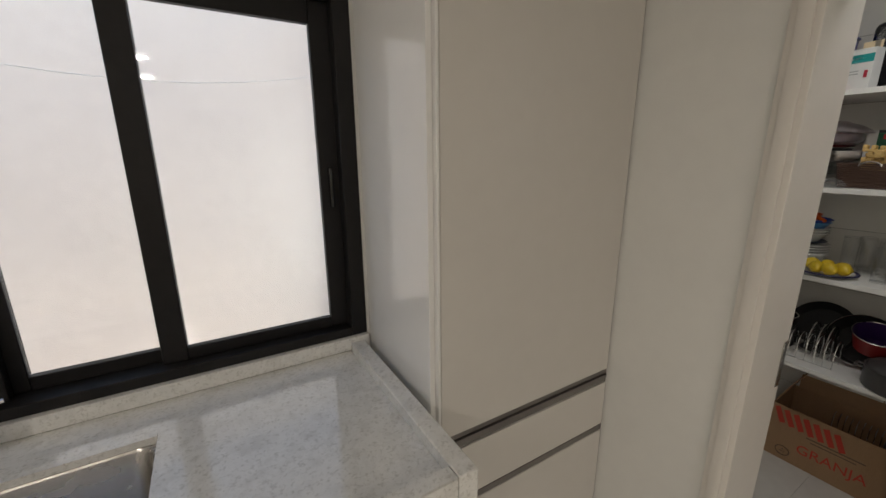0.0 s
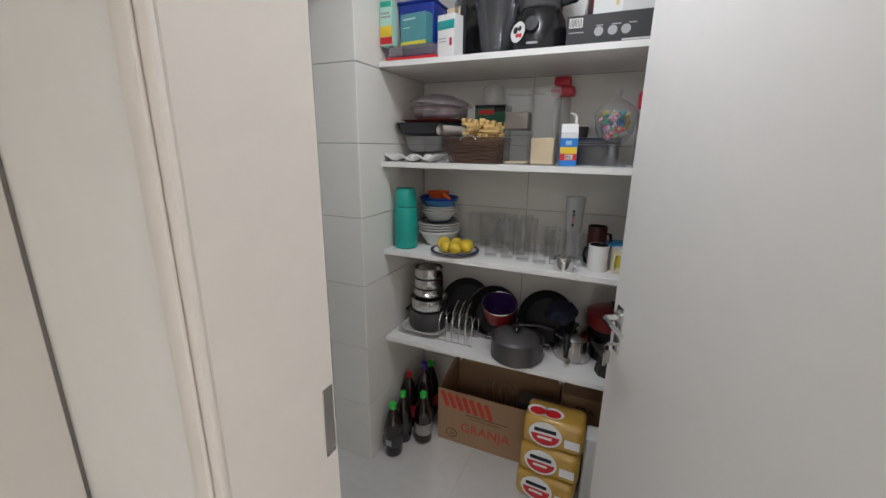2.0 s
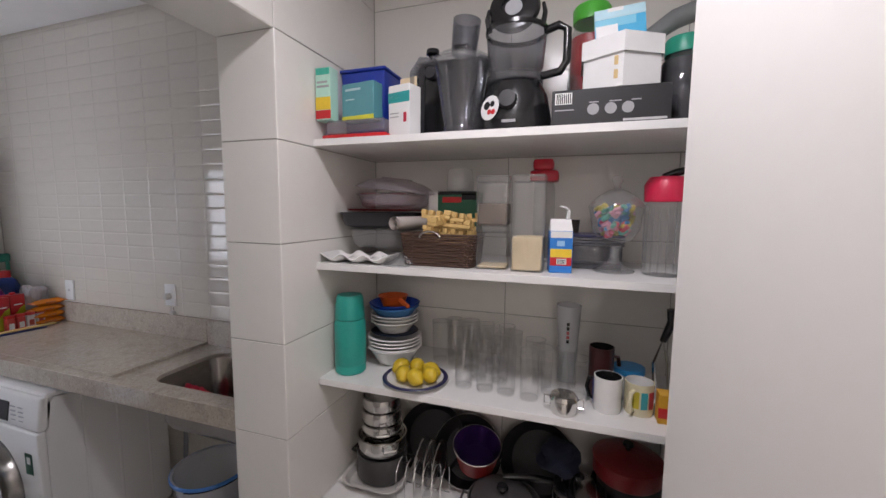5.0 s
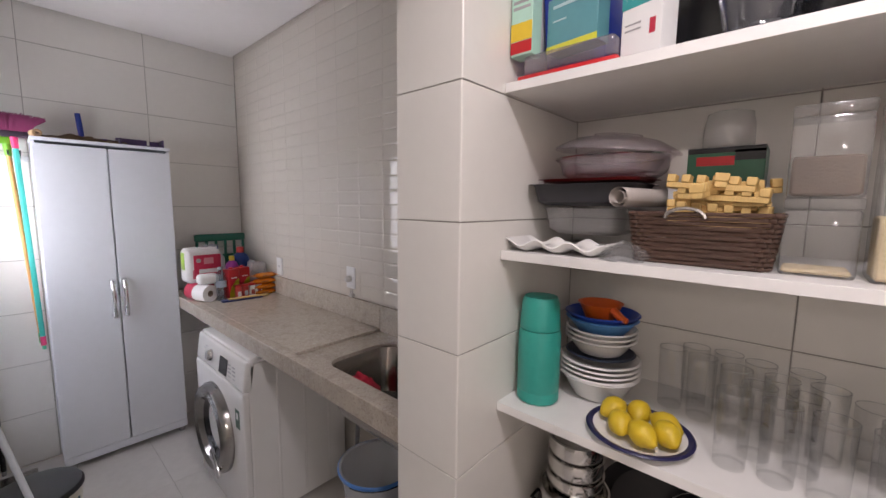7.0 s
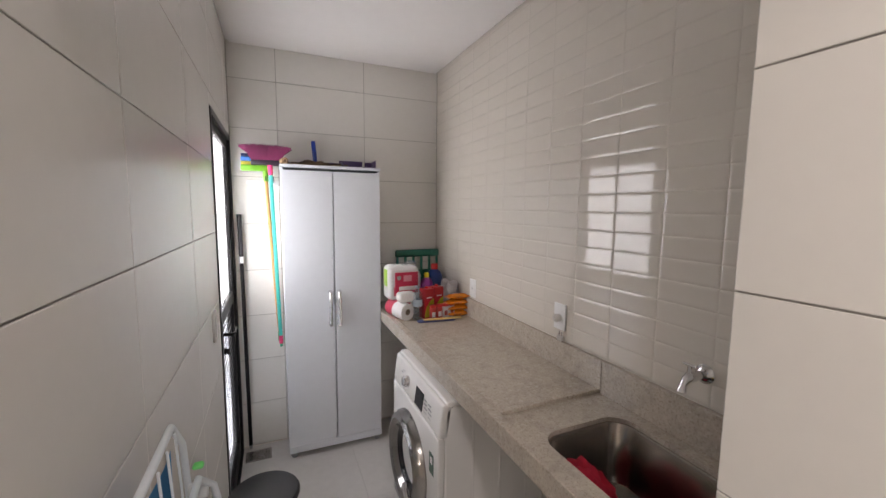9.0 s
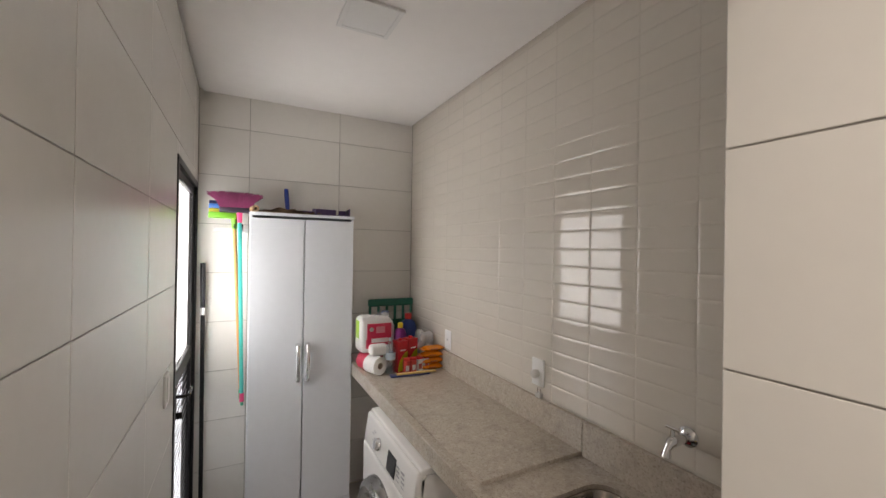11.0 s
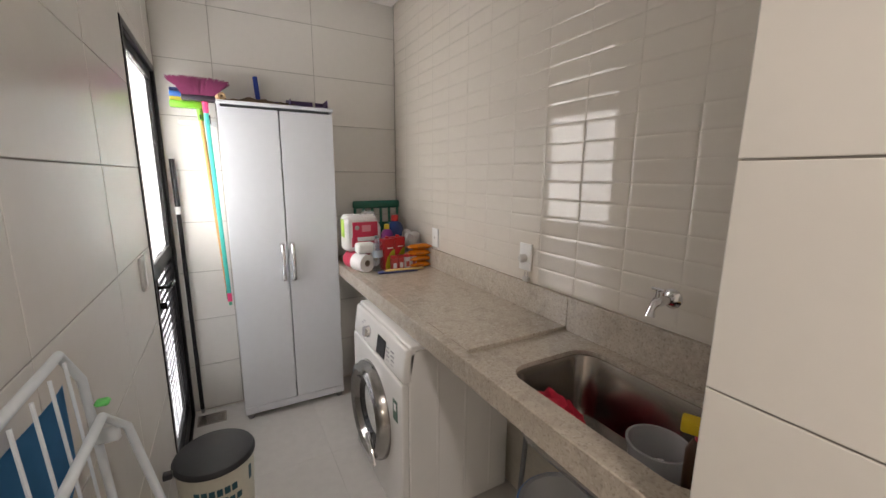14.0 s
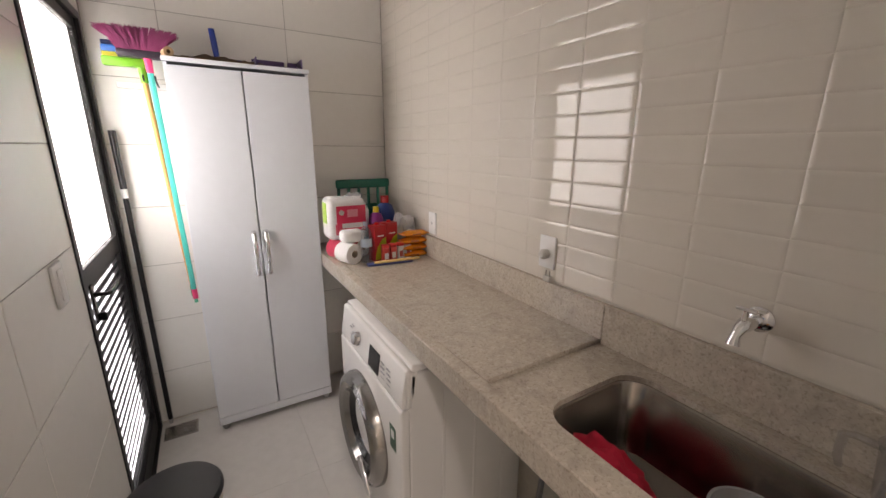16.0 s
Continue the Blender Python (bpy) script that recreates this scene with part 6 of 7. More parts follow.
for x, y, z, s_, tl in ((-0.035, 0.03, 0.011, 0.030, 20), (0.015, 0.062, 0.0135, 0.031, -30), (-0.055, -0.022, 0.013, 0.032, 60), (0.045, 0.012, 0.010, 0.030, 10), (0.025, -0.05, 0.011, 0.031, 80), (-0.02, -0.062, 0.014, 0.031, 40)):
    le = thing("lemon", (4.768 + x, 1.517 + y, S3 + z), "ripe yellow lemon on the plate", "lemon", "lemons on the plate", turn=tl)
    lm = lathe([(0, 0), (0.006, 0.001), (0.012, 0.007), (0.024, 0.022), (0.0275, 0.036), (0.024, 0.052), (0.012, 0.066), (0.005, 0.071), (0, 0.074)], 20)
    lm.transform(Matrix.Translation((0, 0, s_ * 0.85)) @ pose(0, 0, 0, 0, 78, 0) @ Matrix.Translation((0, 0, -0.036)))
    part("fruit", lm, node_mat("lemon_peel", (0.70, 0.46, 0.015), 0.4, vary=0.12, scale=25, bump=0.5, bump_scale=320, second=(0.66, 0.50, 0.03)), le)


def tumbler(loc, r, h, label="clear drinking glass on the shelf"):
    g = thing("drinking_glass", loc, label, "glass", "drinking glasses")
    part("glass", lathe([(0, 0.008), (r * 0.84, 0.008), (r * 0.86, 0), (r * 0.9, 0.004), (r, h), (r * 0.965, h + 0.0005)], 26), DRINK_GLASS, g)
    part("rim", tube([(r * 0.98 * math.cos(a), r * 0.98 * math.sin(a), h) for a in [2 * math.pi * k / 24 for k in range(24)]], 0.0011, 5, True), CUT_GLASS, g)
    return g


t1 = tumbler((4.79, 1.35, S3), 0.031, 0.158)
for x, y in ((4.79, 1.277), (4.785, 1.205), (4.775, 1.13), (4.86, 1.315), (4.86, 1.24), (4.935, 1.36), (4.935, 1.28), (4.94, 1.205), (5.01, 1.32), (5.01, 1.24), (4.985, 1.50), (4.962, 1.43), (5.035, 1.455), (5.035, 1.385)):
    copy_thing(t1, Matrix.Translation((x, y, S3)))
t2 = tumbler((4.84, 1.065, S3), 0.036, 0.13, "wide clear drinking glass on the shelf")
for x, y in ((4.835, 0.985), (4.90, 1.10), (4.91, 1.02), (4.97, 1.13)):
    copy_thing(t2, Matrix.Translation((x, y, S3)))
tg = thing("beer_glass", (4.96, 1.02, S3), "tall frosted beer glass with dark vertical lettering", "glass")
part("glass", lathe([(0, 0), (0.032, 0), (0.034, 0.01), (0.03, 0.05), (0.042, 0.27), (0.039, 0.27), (0.028, 0.05), (0, 0.02)], 28), MILKY, tg)
for k in range(5):
    part("print_bar", boxes((-0.0425, -0.0415, -0.004, 0.005, 0.145 + k * 0.015, 0.156 + k * 0.015)), plastic(0.30, 0.03, 0.03) if k in (1, 2) else BLACK, tg)
sp = thing("sugar_pot", (4.722, 1.024, S3), "small polished steel sugar pot with two wire handles", "sugar pot")
part("pot", lathe([(0, 0), (0.034, 0), (0.038, 0.008), (0.040, 0.042), (0.042, 0.044), (0.036, 0.056), (0.012, 0.060), (0, 0.060)], 32), POLISHED, sp)
for s_ in (-1, 1):
    part("handle", tube([(0, s_ * 0.038, 0.045), (0, s_ * 0.056, 0.046), (0, s_ * 0.056, 0.020), (0, s_ * 0.039, 0.018)], 0.0022, 6), POLISHED, sp)


def mug(loc, r, h, outer, inner, label, turn=0.0, handle_m=None):
    m_ = thing("mug", loc, label, "mug", turn=turn)
    part("cup", lathe([(0, 0), (r * 0.95, 0), (r, 0.005), (r, h), (r * 0.93, h)], 30), outer, m_)
    part("inside", lathe([(r * 0.93, h), (r * 0.9, 0.012), (0, 0.01)], 30), inner, m_)
    part("handle", tube([(0, r * 0.97, h * 0.8), (0, r * 1.45, h * 0.78), (0, r * 1.6, h * 0.5), (0, r * 1.4, h * 0.22), (0, r * 0.97, h * 0.2)], 0.006, 8), handle_m or outer, m_)
    return m_


mg = mug((4.785, 0.900, S3), 0.040, 0.105, CERAMIC, BLACK, "white mug with a blue print and black inside", -25, BLACK)
for k in range(3):
    q = boxes((-0.0006, 0.0006, -0.012, 0.012, 0.02 + 0.02 * (k % 2), 0.085))
    q.transform(pose(0, 0, 0, 0, 0, -42 - 24 * k + 180 - 25) @ pose(0.0403, 0, 0, 0, 0, 0))
    part("print", q, plastic(0.03, 0.05, 0.20), mg)
m2 = mug((4.80, 0.812, S3), 0.040, 0.095, plastic(0.72, 0.66, 0.45), CERAMIC, "cream mug with a colourful print", 60)
for k, c in enumerate(((0.55, 0.45, 0.03), (0.05, 0.35, 0.38), (0.50, 0.06, 0.08))):
    q = boxes((-0.0006, 0.0006, -0.009, 0.009, 0.025, 0.075))
    q.transform(pose(0, 0, 0, 0, 0, 100 + 32 * k) @ pose(0.0403, 0, 0))
    part("print", q, plastic(*c), m2)
mug((4.87, 0.915, S3), 0.038, 0.165, plastic(0.05, 0.008, 0.008), BLACK, "tall black and red cup behind the mugs", 200)
tb2 = thing("blue_container", (4.90, 0.83, S3), "small tub with a bright blue lid", "tub")
part("body", lathe([(0, 0), (0.042, 0), (0.046, 0.085), (0, 0.086)], 26), MILKY, tb2)
part("lid", lathe([(0.048, 0.08), (0.048, 0.098), (0, 0.10)], 26), plastic(0.03, 0.28, 0.62), tb2, "bright blue lid")
oj = carton((4.765, 0.748, S3), 0.045, 0.045, 0.085, plastic(0.65, 0.35, 0.03), "small yellow and red sauce packet", bands=((0, 1, 0.2, 0.55, RED),))
wh = thing("hand_whisk", (4.90, 0.74, S3), "black handled steel corkscrew standing on the shelf", "corkscrew")
part("lever_arm", tube([(0, 0.01, 0), (0, 0.02, 0.12), (-0.01, 0.0, 0.20), (0, -0.02, 0.12), (0, -0.03, 0)], 0.006, 8), POLISHED, wh)
part("grip", tube([(-0.01, 0.0, 0.195), (-0.02, -0.02, 0.26), (-0.02, -0.015, 0.30)], [0.010, 0.014, 0.012], 10), BLACK, wh)

# fourth shelf: pots
def pot(loc, r, h, material, label, category="pot", lid=None, handles=None, turn=0.0, rim_m=None):
    p = thing("cooking_pot", loc, label, category, turn=turn)
    part("body", lathe([(0, 0), (r * 0.94, 0), (r, 0.008), (r, h), (r + 0.003, h + 0.002), (r - 0.003, h + 0.002), (r - 0.004, 0.01), (0, 0.008)], 36), material, p)
    if lid:
        part("lid", lathe([(r + 0.003, h + 0.003), (r * 0.9, h + 0.012), (r * 0.4, h + 0.026), (0, h + 0.03)], 36), lid, p)
        part("knob", lathe([(0.008, h + 0.028), (0.008, h + 0.04), (0.018, h + 0.046), (0.016, h + 0.055), (0, h + 0.057)], 18), BLACK, p)
    for s_ in ((-1, 1) if handles else ()):
        part("handle", tube([(-0.02, s_ * r, h * 0.75), (-0.02, s_ * (r + 0.025), h * 0.78), (0.02, s_ * (r + 0.025), h * 0.78), (0.02, s_ * r, h * 0.75)], 0.005, 8), handles, p)
    return p


dish((4.86, 1.70, S4), 0.22, 0.24, 0.03, plastic(0.55, 0.53, 0.5), "pale grey baking tray under the pots", "baking_tray")
pot((4.87, 1.70, S4 + 0.0085), 0.098, 0.10, GREY_PAN, "dark grey pot holding a stack of steamers", handles=BLACK)
pot((4.87, 1.70, S4 + 0.112), 0.094, 0.062, POLISHED, "polished steel pan in the steamer stack", handles=POLISHED, turn=-50)
for k in range(3):
    pot((4.87, 1.70, S4 + 0.178 + 0.052 * k), 0.078 - 0.002 * k, 0.048, POLISHED, "polished steel steamer ring in a stack", handles=POLISHED if k == 0 else None, turn=-60)
rk = thing("lid_rack", (4.80, 1.50, S4), "chrome wire lid rack holding glass lids", "rack")
for k in range(6):
    y = 0.085 - 0.034 * k
    part("loop", tube([(-0.05, y, 0.0)] + [(0.05 * math.cos(radians(a)) * (1 if True else 1), y, 0.085 + 0.05 * math.sin(radians(a))) for a in range(180, -1, -20)] + [(0.05, y, 0.0)], 0.0022, 6), CHROME, rk)
for x in (-0.05, 0.05):
    part("rail", tube([(x, 0.09, 0.004), (x, -0.09, 0.004)], 0.0025, 6), CHROME, rk)
for k in range(3):
    gl_ = new("glass_lid")
    gl_.parent, gl_.location = rk, (0.06, 0.025 - 0.034 * k, 0.094)
    lidm = lathe([(0.085, 0), (0.088, 0.003), (0.085, 0.006), (0.05, 0.018), (0, 0.022)], 32)
    part("glass", lidm, DRINK_GLASS, gl_).rotation_euler = (radians(84), 0, 0)
    part("rim", tube(arc(0, 0, 0, 0.087, 0, 340, 32, "xz"), 0.0025, 6), POLISHED, gl_)
pot((4.765, 1.20, S4), 0.118, 0.095, GREY_PAN, "dark grey casserole with its lid sunk in", handles=GREY_PAN)
ld = thing("pan_lid", (4.765, 1.205, S4 + 0.085), "dark grey domed lid lying in the casserole", "lid")
part("dome", lathe([(0.104, 0), (0.106, 0.004), (0.08, 0.02), (0.03, 0.032), (0, 0.034)], 36), GREY_PAN, ld).rotation_euler = (radians(6), radians(-10), 0)
part("knob", lathe([(0.008, 0.03), (0.008, 0.044), (0.02, 0.05), (0.016, 0.06), (0, 0.061)], 18), BLACK, ld)
pr = pot((4.88, 0.965, S4), 0.085, 0.105, STEEL, "steel pressure cooker with a black handle", "pressure cooker", lid=STEEL)
part("long_handle", tube([(-0.05, 0.03, 0.125), (-0.10, 0.02, 0.13), (-0.125, 0.018, 0.10), (-0.128, 0.018, 0.05)], [0.012, 0.014, 0.013, 0.010], 10), BLACK, pr)
part("side_handle", tube([(0.0, 0.085, 0.115), (-0.02, 0.17, 0.125), (-0.04, 0.25, 0.12)], [0.010, 0.014, 0.012], 10), BLACK, pr)


def leaning(loc, r, h, outer, inner, tip, turn, label, rim=True):
    p = thing("frying_pan", loc, label, "pan", "stacked pans")
    b_ = lathe([(0, 0), (r * 0.8, 0), (r, h), (r * 0.985, h)], 36)
    rot = Matrix.Translation((0, 0, r * math.sin(radians(tip)) * 0.82)) @ pose(0, 0, 0, 0, -tip, 0)
    part("outside", b_, outer, p).matrix_basis = pose(0, 0, 0, 0, 0, turn) @ rot
    part("inside", lathe([(r * 0.985, h), (r * 0.78, 0.006), (0, 0.005)], 36), inner, p).matrix_basis = pose(0, 0, 0, 0, 0, turn) @ rot
    if rim:
        part("rim", lathe([(r, h), (r + 0.003, h + 0.001), (r, h + 0.003), (r * 0.985, h)], 36), POLISHED, p, "bright steel rim").matrix_basis = pose(0, 0, 0, 0, 0, turn) @ rot
    return p


leaning((4.99, 1.37, S4), 0.13, 0.07, plastic(0.20, 0.012, 0.012), MATT_BLACK, 55, 0, "dark red frying pan leaning at the back")
leaning((4.90, 1.325, S4 + 0.09), 0.085, 0.09, plastic(0.24, 0.014, 0.014), plastic(0.035, 0.01, 0.09), 20, 15, "red saucepan with a purple inside")
leaning((5.01, 1.53, S4), 0.14, 0.05, MATT_BLACK, MATT_BLACK, 62, 0, "black frying pan leaning at the back", False)
leaning((5.00, 1.10, S4), 0.14, 0.06, MATT_BLACK, MATT_BLACK, 60, -10, "black wok leaning at the back", False)
pot((4.97, 0.80, S4), 0.12, 0.09, MATT_BLACK, "black enamel pan under a red one", handles=BLACK)
pot((4.97, 0.80, S4 + 0.0925), 0.105, 0.055, MATT_BLACK, "black cake tin under the red pan")
pot((4.95, 0.81, S4 + 0.150), 0.11, 0.06, plastic(0.22, 0.012, 0.014), "dark red pan stacked on black pans", lid=plastic(0.20, 0.012, 0.014))
ck = thing("coffee_pot", (4.78, 0.815, S4), "black coffee pot with a long handle", "coffee pot")
part("body", lathe([(0, 0), (0.045, 0), (0.05, 0.01), (0.035, 0.08), (0.045, 0.12), (0.0, 0.125)], 8), MATT_BLACK, ck, smooth=0)
part("handle", tube([(0, -0.04, 0.11), (0, -0.09, 0.10), (0, -0.085, 0.03)], 0.008, 8), BLACK, ck)
part("spout", tube([(0, 0.035, 0.10), (0, 0.07, 0.135)], [0.012, 0.006], 8), MATT_BLACK, ck)
mo = thing("utensil_heap", (4.90, 1.03, S4 + 0.165), "black pan handles and a cloth heaped on the pressure cooker", "cloth")
part("cloth", cloth_lump((0.075, 0.07, 0.055), 14, 0.5, 3, 0.5), FABRIC_NAVY, mo, smooth=80)

# floor of the pantry
cbx = thing("cardboard_box", (4.955, 1.31, 0.0), "open brown cardboard carton with red stripes and lettering", "box")
BW, BD, BH = 0.30, 0.15, 0.31
for row in ((-BD, -BD + 0.005, -BW, BW, 0, BH), (BD - 0.005, BD, -BW, BW, 0, BH), (-BD + 0.005, BD - 0.005, -BW, -BW + 0.005, 0, BH), (-BD + 0.005, BD - 0.005, BW - 0.005, BW, 0, BH)):
    part("side", boxes(row), CARDBOARD, cbx)
part("bottom", boxes((-BD + 0.005, BD - 0.005, -BW + 0.005, BW - 0.005, 0, 0.005)), CARDBOARD, cbx)
flp = boxes((-0.002, 0.002, -0.12, 0.12, 0, 0.16))
part("flap", flp, CARDBOARD, cbx).matrix_basis = Matrix.Translation((0.01, BW, BH)) @ pose(0, 0, 0, 0, 0, 90) @ pose(0, 0, 0, 0, -24, 0)
part("flap", boxes((-0.002, 0.002, -0.28, 0.28, 0, 0.14)), CARDBOARD, cbx).matrix_basis = Matrix.Translation((BD - 0.004, 0, BH)) @ pose(0, 0, 0, 0, 8, 0)
REDINK = plastic(0.50, 0.05, 0.03, 0.7)
for k in range(7):
    st_ = boxes((-0.0006, 0.0, -0.012, 0.012, -0.045, 0.045))
    st_.transform(pose(-BD - 0.0002, 0.26 - 0.04 * k, 0.255 - 0.003 * k, 0, 0, 0) @ pose(0, 0, 0, -22, 0, 0))
    part("stripe", st_, REDINK, cbx)
words("GRANJA", 0.072, REDINK, cbx, Matrix.Translation((-BD - 0.0006, 0.035, 0.105)) @ FACE)
part("print_bar", boxes((-BD - 0.0006, -BD - 0.0001, -0.08, 0.14, 0.185, 0.191)), plastic(0.12, 0.08, 0.05), cbx)
part("print_bar", boxes((-BD - 0.0006, -BD - 0.0001, -0.05, 0.12, 0.168, 0.173)), plastic(0.12, 0.08, 0.05), cbx)
part("recycling_mark", tube([(-BD - 0.0012, 0.22 + 0.03 * math.cos(radians(a)), 0.055 + 0.026 * math.sin(radians(a))) for a in range(0, 360, 24)], 0.0022, 6, True), plastic(0.08, 0.05, 0.03), cbx)
part("recycling_arrow", tube([(-BD - 0.0012, 0.22 + 0.012 * math.cos(radians(a)), 0.055 + 0.012 * math.sin(radians(a))) for a in (90, 210, 330)], 0.002, 6, True), plastic(0.08, 0.05, 0.03), cbx)
gr = thing("wire_rack", (4.95, 1.30, 0.2), "grey wire cooling rack and trays inside the carton", "rack")
for k in range(9):
    part("wire", tube([(0.0, 0.10 - 0.022 * k, -0.19), (0.0, 0.10 - 0.022 * k, 0.09), (0.03, 0.10 - 0.022 * k, 0.11)], 0.002, 6), STEEL, gr)
part("tray", boxes((-0.04, 0.06, -0.26, -0.09, -0.19, 0.08), r=0.01, seg=2), GREY_PAN, gr)
bx2 = carton((4.99, 0.79, 0.0), 0.40, 0.20, 0.40, CARDBOARD, "second brown cardboard carton under the shelf", name="cardboard_box")
words("FRA", 0.05, plastic(0.05, 0.03, 0.02), bx2, Matrix.Translation((-0.1006, 0.09, 0.33)) @ FACE)
GOLD = node_mat("gold_shrink_film", (0.50, 0.30, 0.05), 0.25, vary=0.15, scale=20, coat=0.5)
PX, PY, PZ = 4.69, 1.005, 0.143
for k in range(3):
    bp_ = thing("beer_pack", (PX + 0.004 * k, PY - 0.006 * k, PZ * k), "gold, white and red shrink wrapped can pack, one of three stacked", "can pack", "stacked can packs", turn=-4 + 2 * k)
    part("wrap", boxes((-0.078, 0.078, -0.128, 0.128, 0.0, PZ - 0.001), r=0.03, seg=4), GOLD, bp_)
    for nm, rr, dd, m in (("oval", 0.070, 0.0006, WHITE), ("oval_foot", 0.060, 0.0012, RED)):
        ov_ = lathe([(0, 0), (rr, 0), (rr, 0.001), (0, 0.001)], 32)
        if nm == "oval_foot":
            bmesh.ops.bisect_plane(ov_, geom=ov_.verts[:] + ov_.edges[:] + ov_.faces[:], plane_co=(0.0, 0, 0), plane_no=(1, 0, 0), clear_outer=True)
        ov_.transform(Matrix.Translation((-0.0785 - dd, 0.03, 0.072)) @ pose(0, 0, 0, 0, -90, 0) @ Matrix.Diagonal((-0.85 if nm == "x" else 0.85, 1.0, 1, 1)))
        bmesh.ops.recalc_face_normals(ov_, faces=ov_.faces[:])
        part("label", ov_, m, bp_)
    part("label_bar", boxes((-0.0805, -0.0798, -0.015, 0.078, 0.083, 0.101)), BLACK, bp_)
    part("label_bar", boxes((-0.0812, -0.0806, 0.002, 0.062, 0.050, 0.062)), WHITE, bp_)
    part("white_band", boxes((-0.0800, -0.0787, -0.112, -0.05, 0.035, 0.075), r=0.0004), WHITE, bp_)
for y in (0.075, 0.01):
    o_ = lathe([(0, 0), (0.036, 0), (0.036, 0.001), (0, 0.001)], 28, squash=1.25)
    part("top_label", o_, WHITE, bp_).matrix_basis = pose(-0.02, y, PZ - 0.0008)
    part("top_label", lathe([(0, 0), (0.027, 0), (0.027, 0.001), (0, 0.001)], 28, squash=1.25), RED, bp_).matrix_basis = pose(-0.026, y, PZ + 0.0006)
wp = thing("white_packet", (4.72, 0.835, 0.0), "tall white paper packet beside the can packs", "packet")
part("body", boxes((-0.05, 0.05, -0.03, 0.03, 0, 0.36), r=0.012, seg=3), FLAT_WHITE, wp)
COLA = node_mat("dark_bottle", (0.012, 0.006, 0.006), 0.08, vary=0.2, coat=0.5)


def bottle(loc, r, h, cap, label_m, label, turn=0):
    b = thing("drink_bottle", loc, label, "bottle", "drink bottles", turn=turn)
    part("body", lathe([(0, 0.006), (r * 0.6, 0.0), (r * 0.9, 0.004), (r, 0.02), (r, h * 0.55), (r * 0.93, h * 0.62), (r * 0.55, h * 0.82), (r * 0.32, h * 0.9), (r * 0.32, h * 0.93), (0, h * 0.93)], 26), COLA, b)
    part("cap", lathe([(r * 0.36, h * 0.91), (r * 0.36, h), (0, h)], 18), cap, b)
    part("label", lathe([(r + 0.0006, h * 0.2), (r + 0.0006, h * 0.42)], 26), label_m, b)
    q_ = boxes((-r - 0.0018, -r - 0.0009, -r * 0.35, r * 0.35, h * 0.25, h * 0.36))
    part("label_bar", q_, GREYBAR, b)
    return b


GREENCAP = plastic(0.04, 0.55, 0.05)
bottle((4.61, 1.775, 0.0), 0.048, 0.29, GREENCAP, plastic(0.04, 0.04, 0.045), "dark juice bottle with a green cap")
bottle((4.715, 1.775, 0.0), 0.045, 0.29, GREENCAP, plastic(0.04, 0.04, 0.045), "dark juice bottle with a green cap")
bottle((4.755, 1.675, 0.0), 0.048, 0.29, GREENCAP, plastic(0.30, 0.29, 0.28), "dark juice bottle with a green cap")
bottle((4.86, 1.72, 0.0), 0.050, 0.40, plastic(0.06, 0.02, 0.22), plastic(0.06, 0.02, 0.02), "tall dark soda bottle with a purple cap")
bottle((4.83, 1.80, 0.0), 0.042, 0.34, plastic(0.55, 0.02, 0.03), plastic(0.45, 0.02, 0.03), "dark soda bottle with a red cap")
bottle((4.98, 1.74, 0.0), 0.048, 0.34, GREENCAP, plastic(0.4, 0.03, 0.03), "dark soda bottle with a green cap at the back")

# ---- goods at the counter's end ----
CT = CZ + 0.0005
ROLL = [(0.020, -0.05), (0.054, -0.05), (0.054, 0.05), (0.020, 0.05), (0.020, -0.05)]
for x, y, wrapped in ((4.632, 4.185, True), (4.645, 4.08, False), (4.745, 4.215, True)):
    tr = thing("toilet_roll", (x, y, CT), "white toilet roll in red printed film" if wrapped else "loose white toilet roll on its side on the counter", "toilet paper", "toilet rolls")
    part("roll", lathe(ROLL, 32), PAPER, tr).matrix_basis = pose(0, 0, 0.0545, 90, 0, 22)
    part("core", lathe([(0.0199, -0.0495), (0.0185, -0.0495), (0.0185, 0.0495), (0.0199, 0.0495)], 20), plastic(0.35, 0.27, 0.2, 0.8), tr).matrix_basis = pose(0, 0, 0.0545, 90, 0, 22)
    if wrapped:
        part("film", lathe([(0.055, -0.051), (0.0552, 0.0), (0.055, 0.051)], 32), plastic(0.60, 0.05, 0.10), tr, "red printed film").matrix_basis = pose(0, 0, 0.0545, 90, 0, 22)
tn = thing("tissue_packet", (4.672, 4.088, CT + 0.1095), "soft white tissue packet on the loose roll", "tissue")
part("packet", boxes((-0.062, 0.055, -0.042, 0.042, 0.0, 0.066), r=0.022, seg=4), PAPER, tn)
ng = thing("toilet_roll_pack", (4.672, 4.185, CT + 0.1095), "film wrapped pack of toilet rolls, red and white", "toilet paper")
part("wrap", boxes((-0.104, 0.104, -0.045, 0.10, 0.0, 0.222), r=0.030, seg=5), plastic(0.76, 0.74, 0.73), ng, "white film")
part("print", boxes((-0.062, 0.098, -0.0485, -0.038, 0.045, 0.185), r=0.003, seg=2), plastic(0.58, 0.02, 0.07), ng, "red printed panel")
part("print", boxes((-0.07, -0.0, -0.0475, -0.038, 0.03, 0.09), r=0.003, seg=2), plastic(0.62, 0.10, 0.15), ng, "red printed panel")
part("print", boxes((-0.1075, -0.098, -0.01, 0.06, 0.09, 0.20), r=0.003, seg=2), plastic(0.36, 0.58, 0.07), ng, "green side panel")
part("print_bar", boxes((-0.035, 0.075, -0.0502, -0.0488, 0.066, 0.092), r=0.0004), FLAT_WHITE, ng, "white lettering shape")
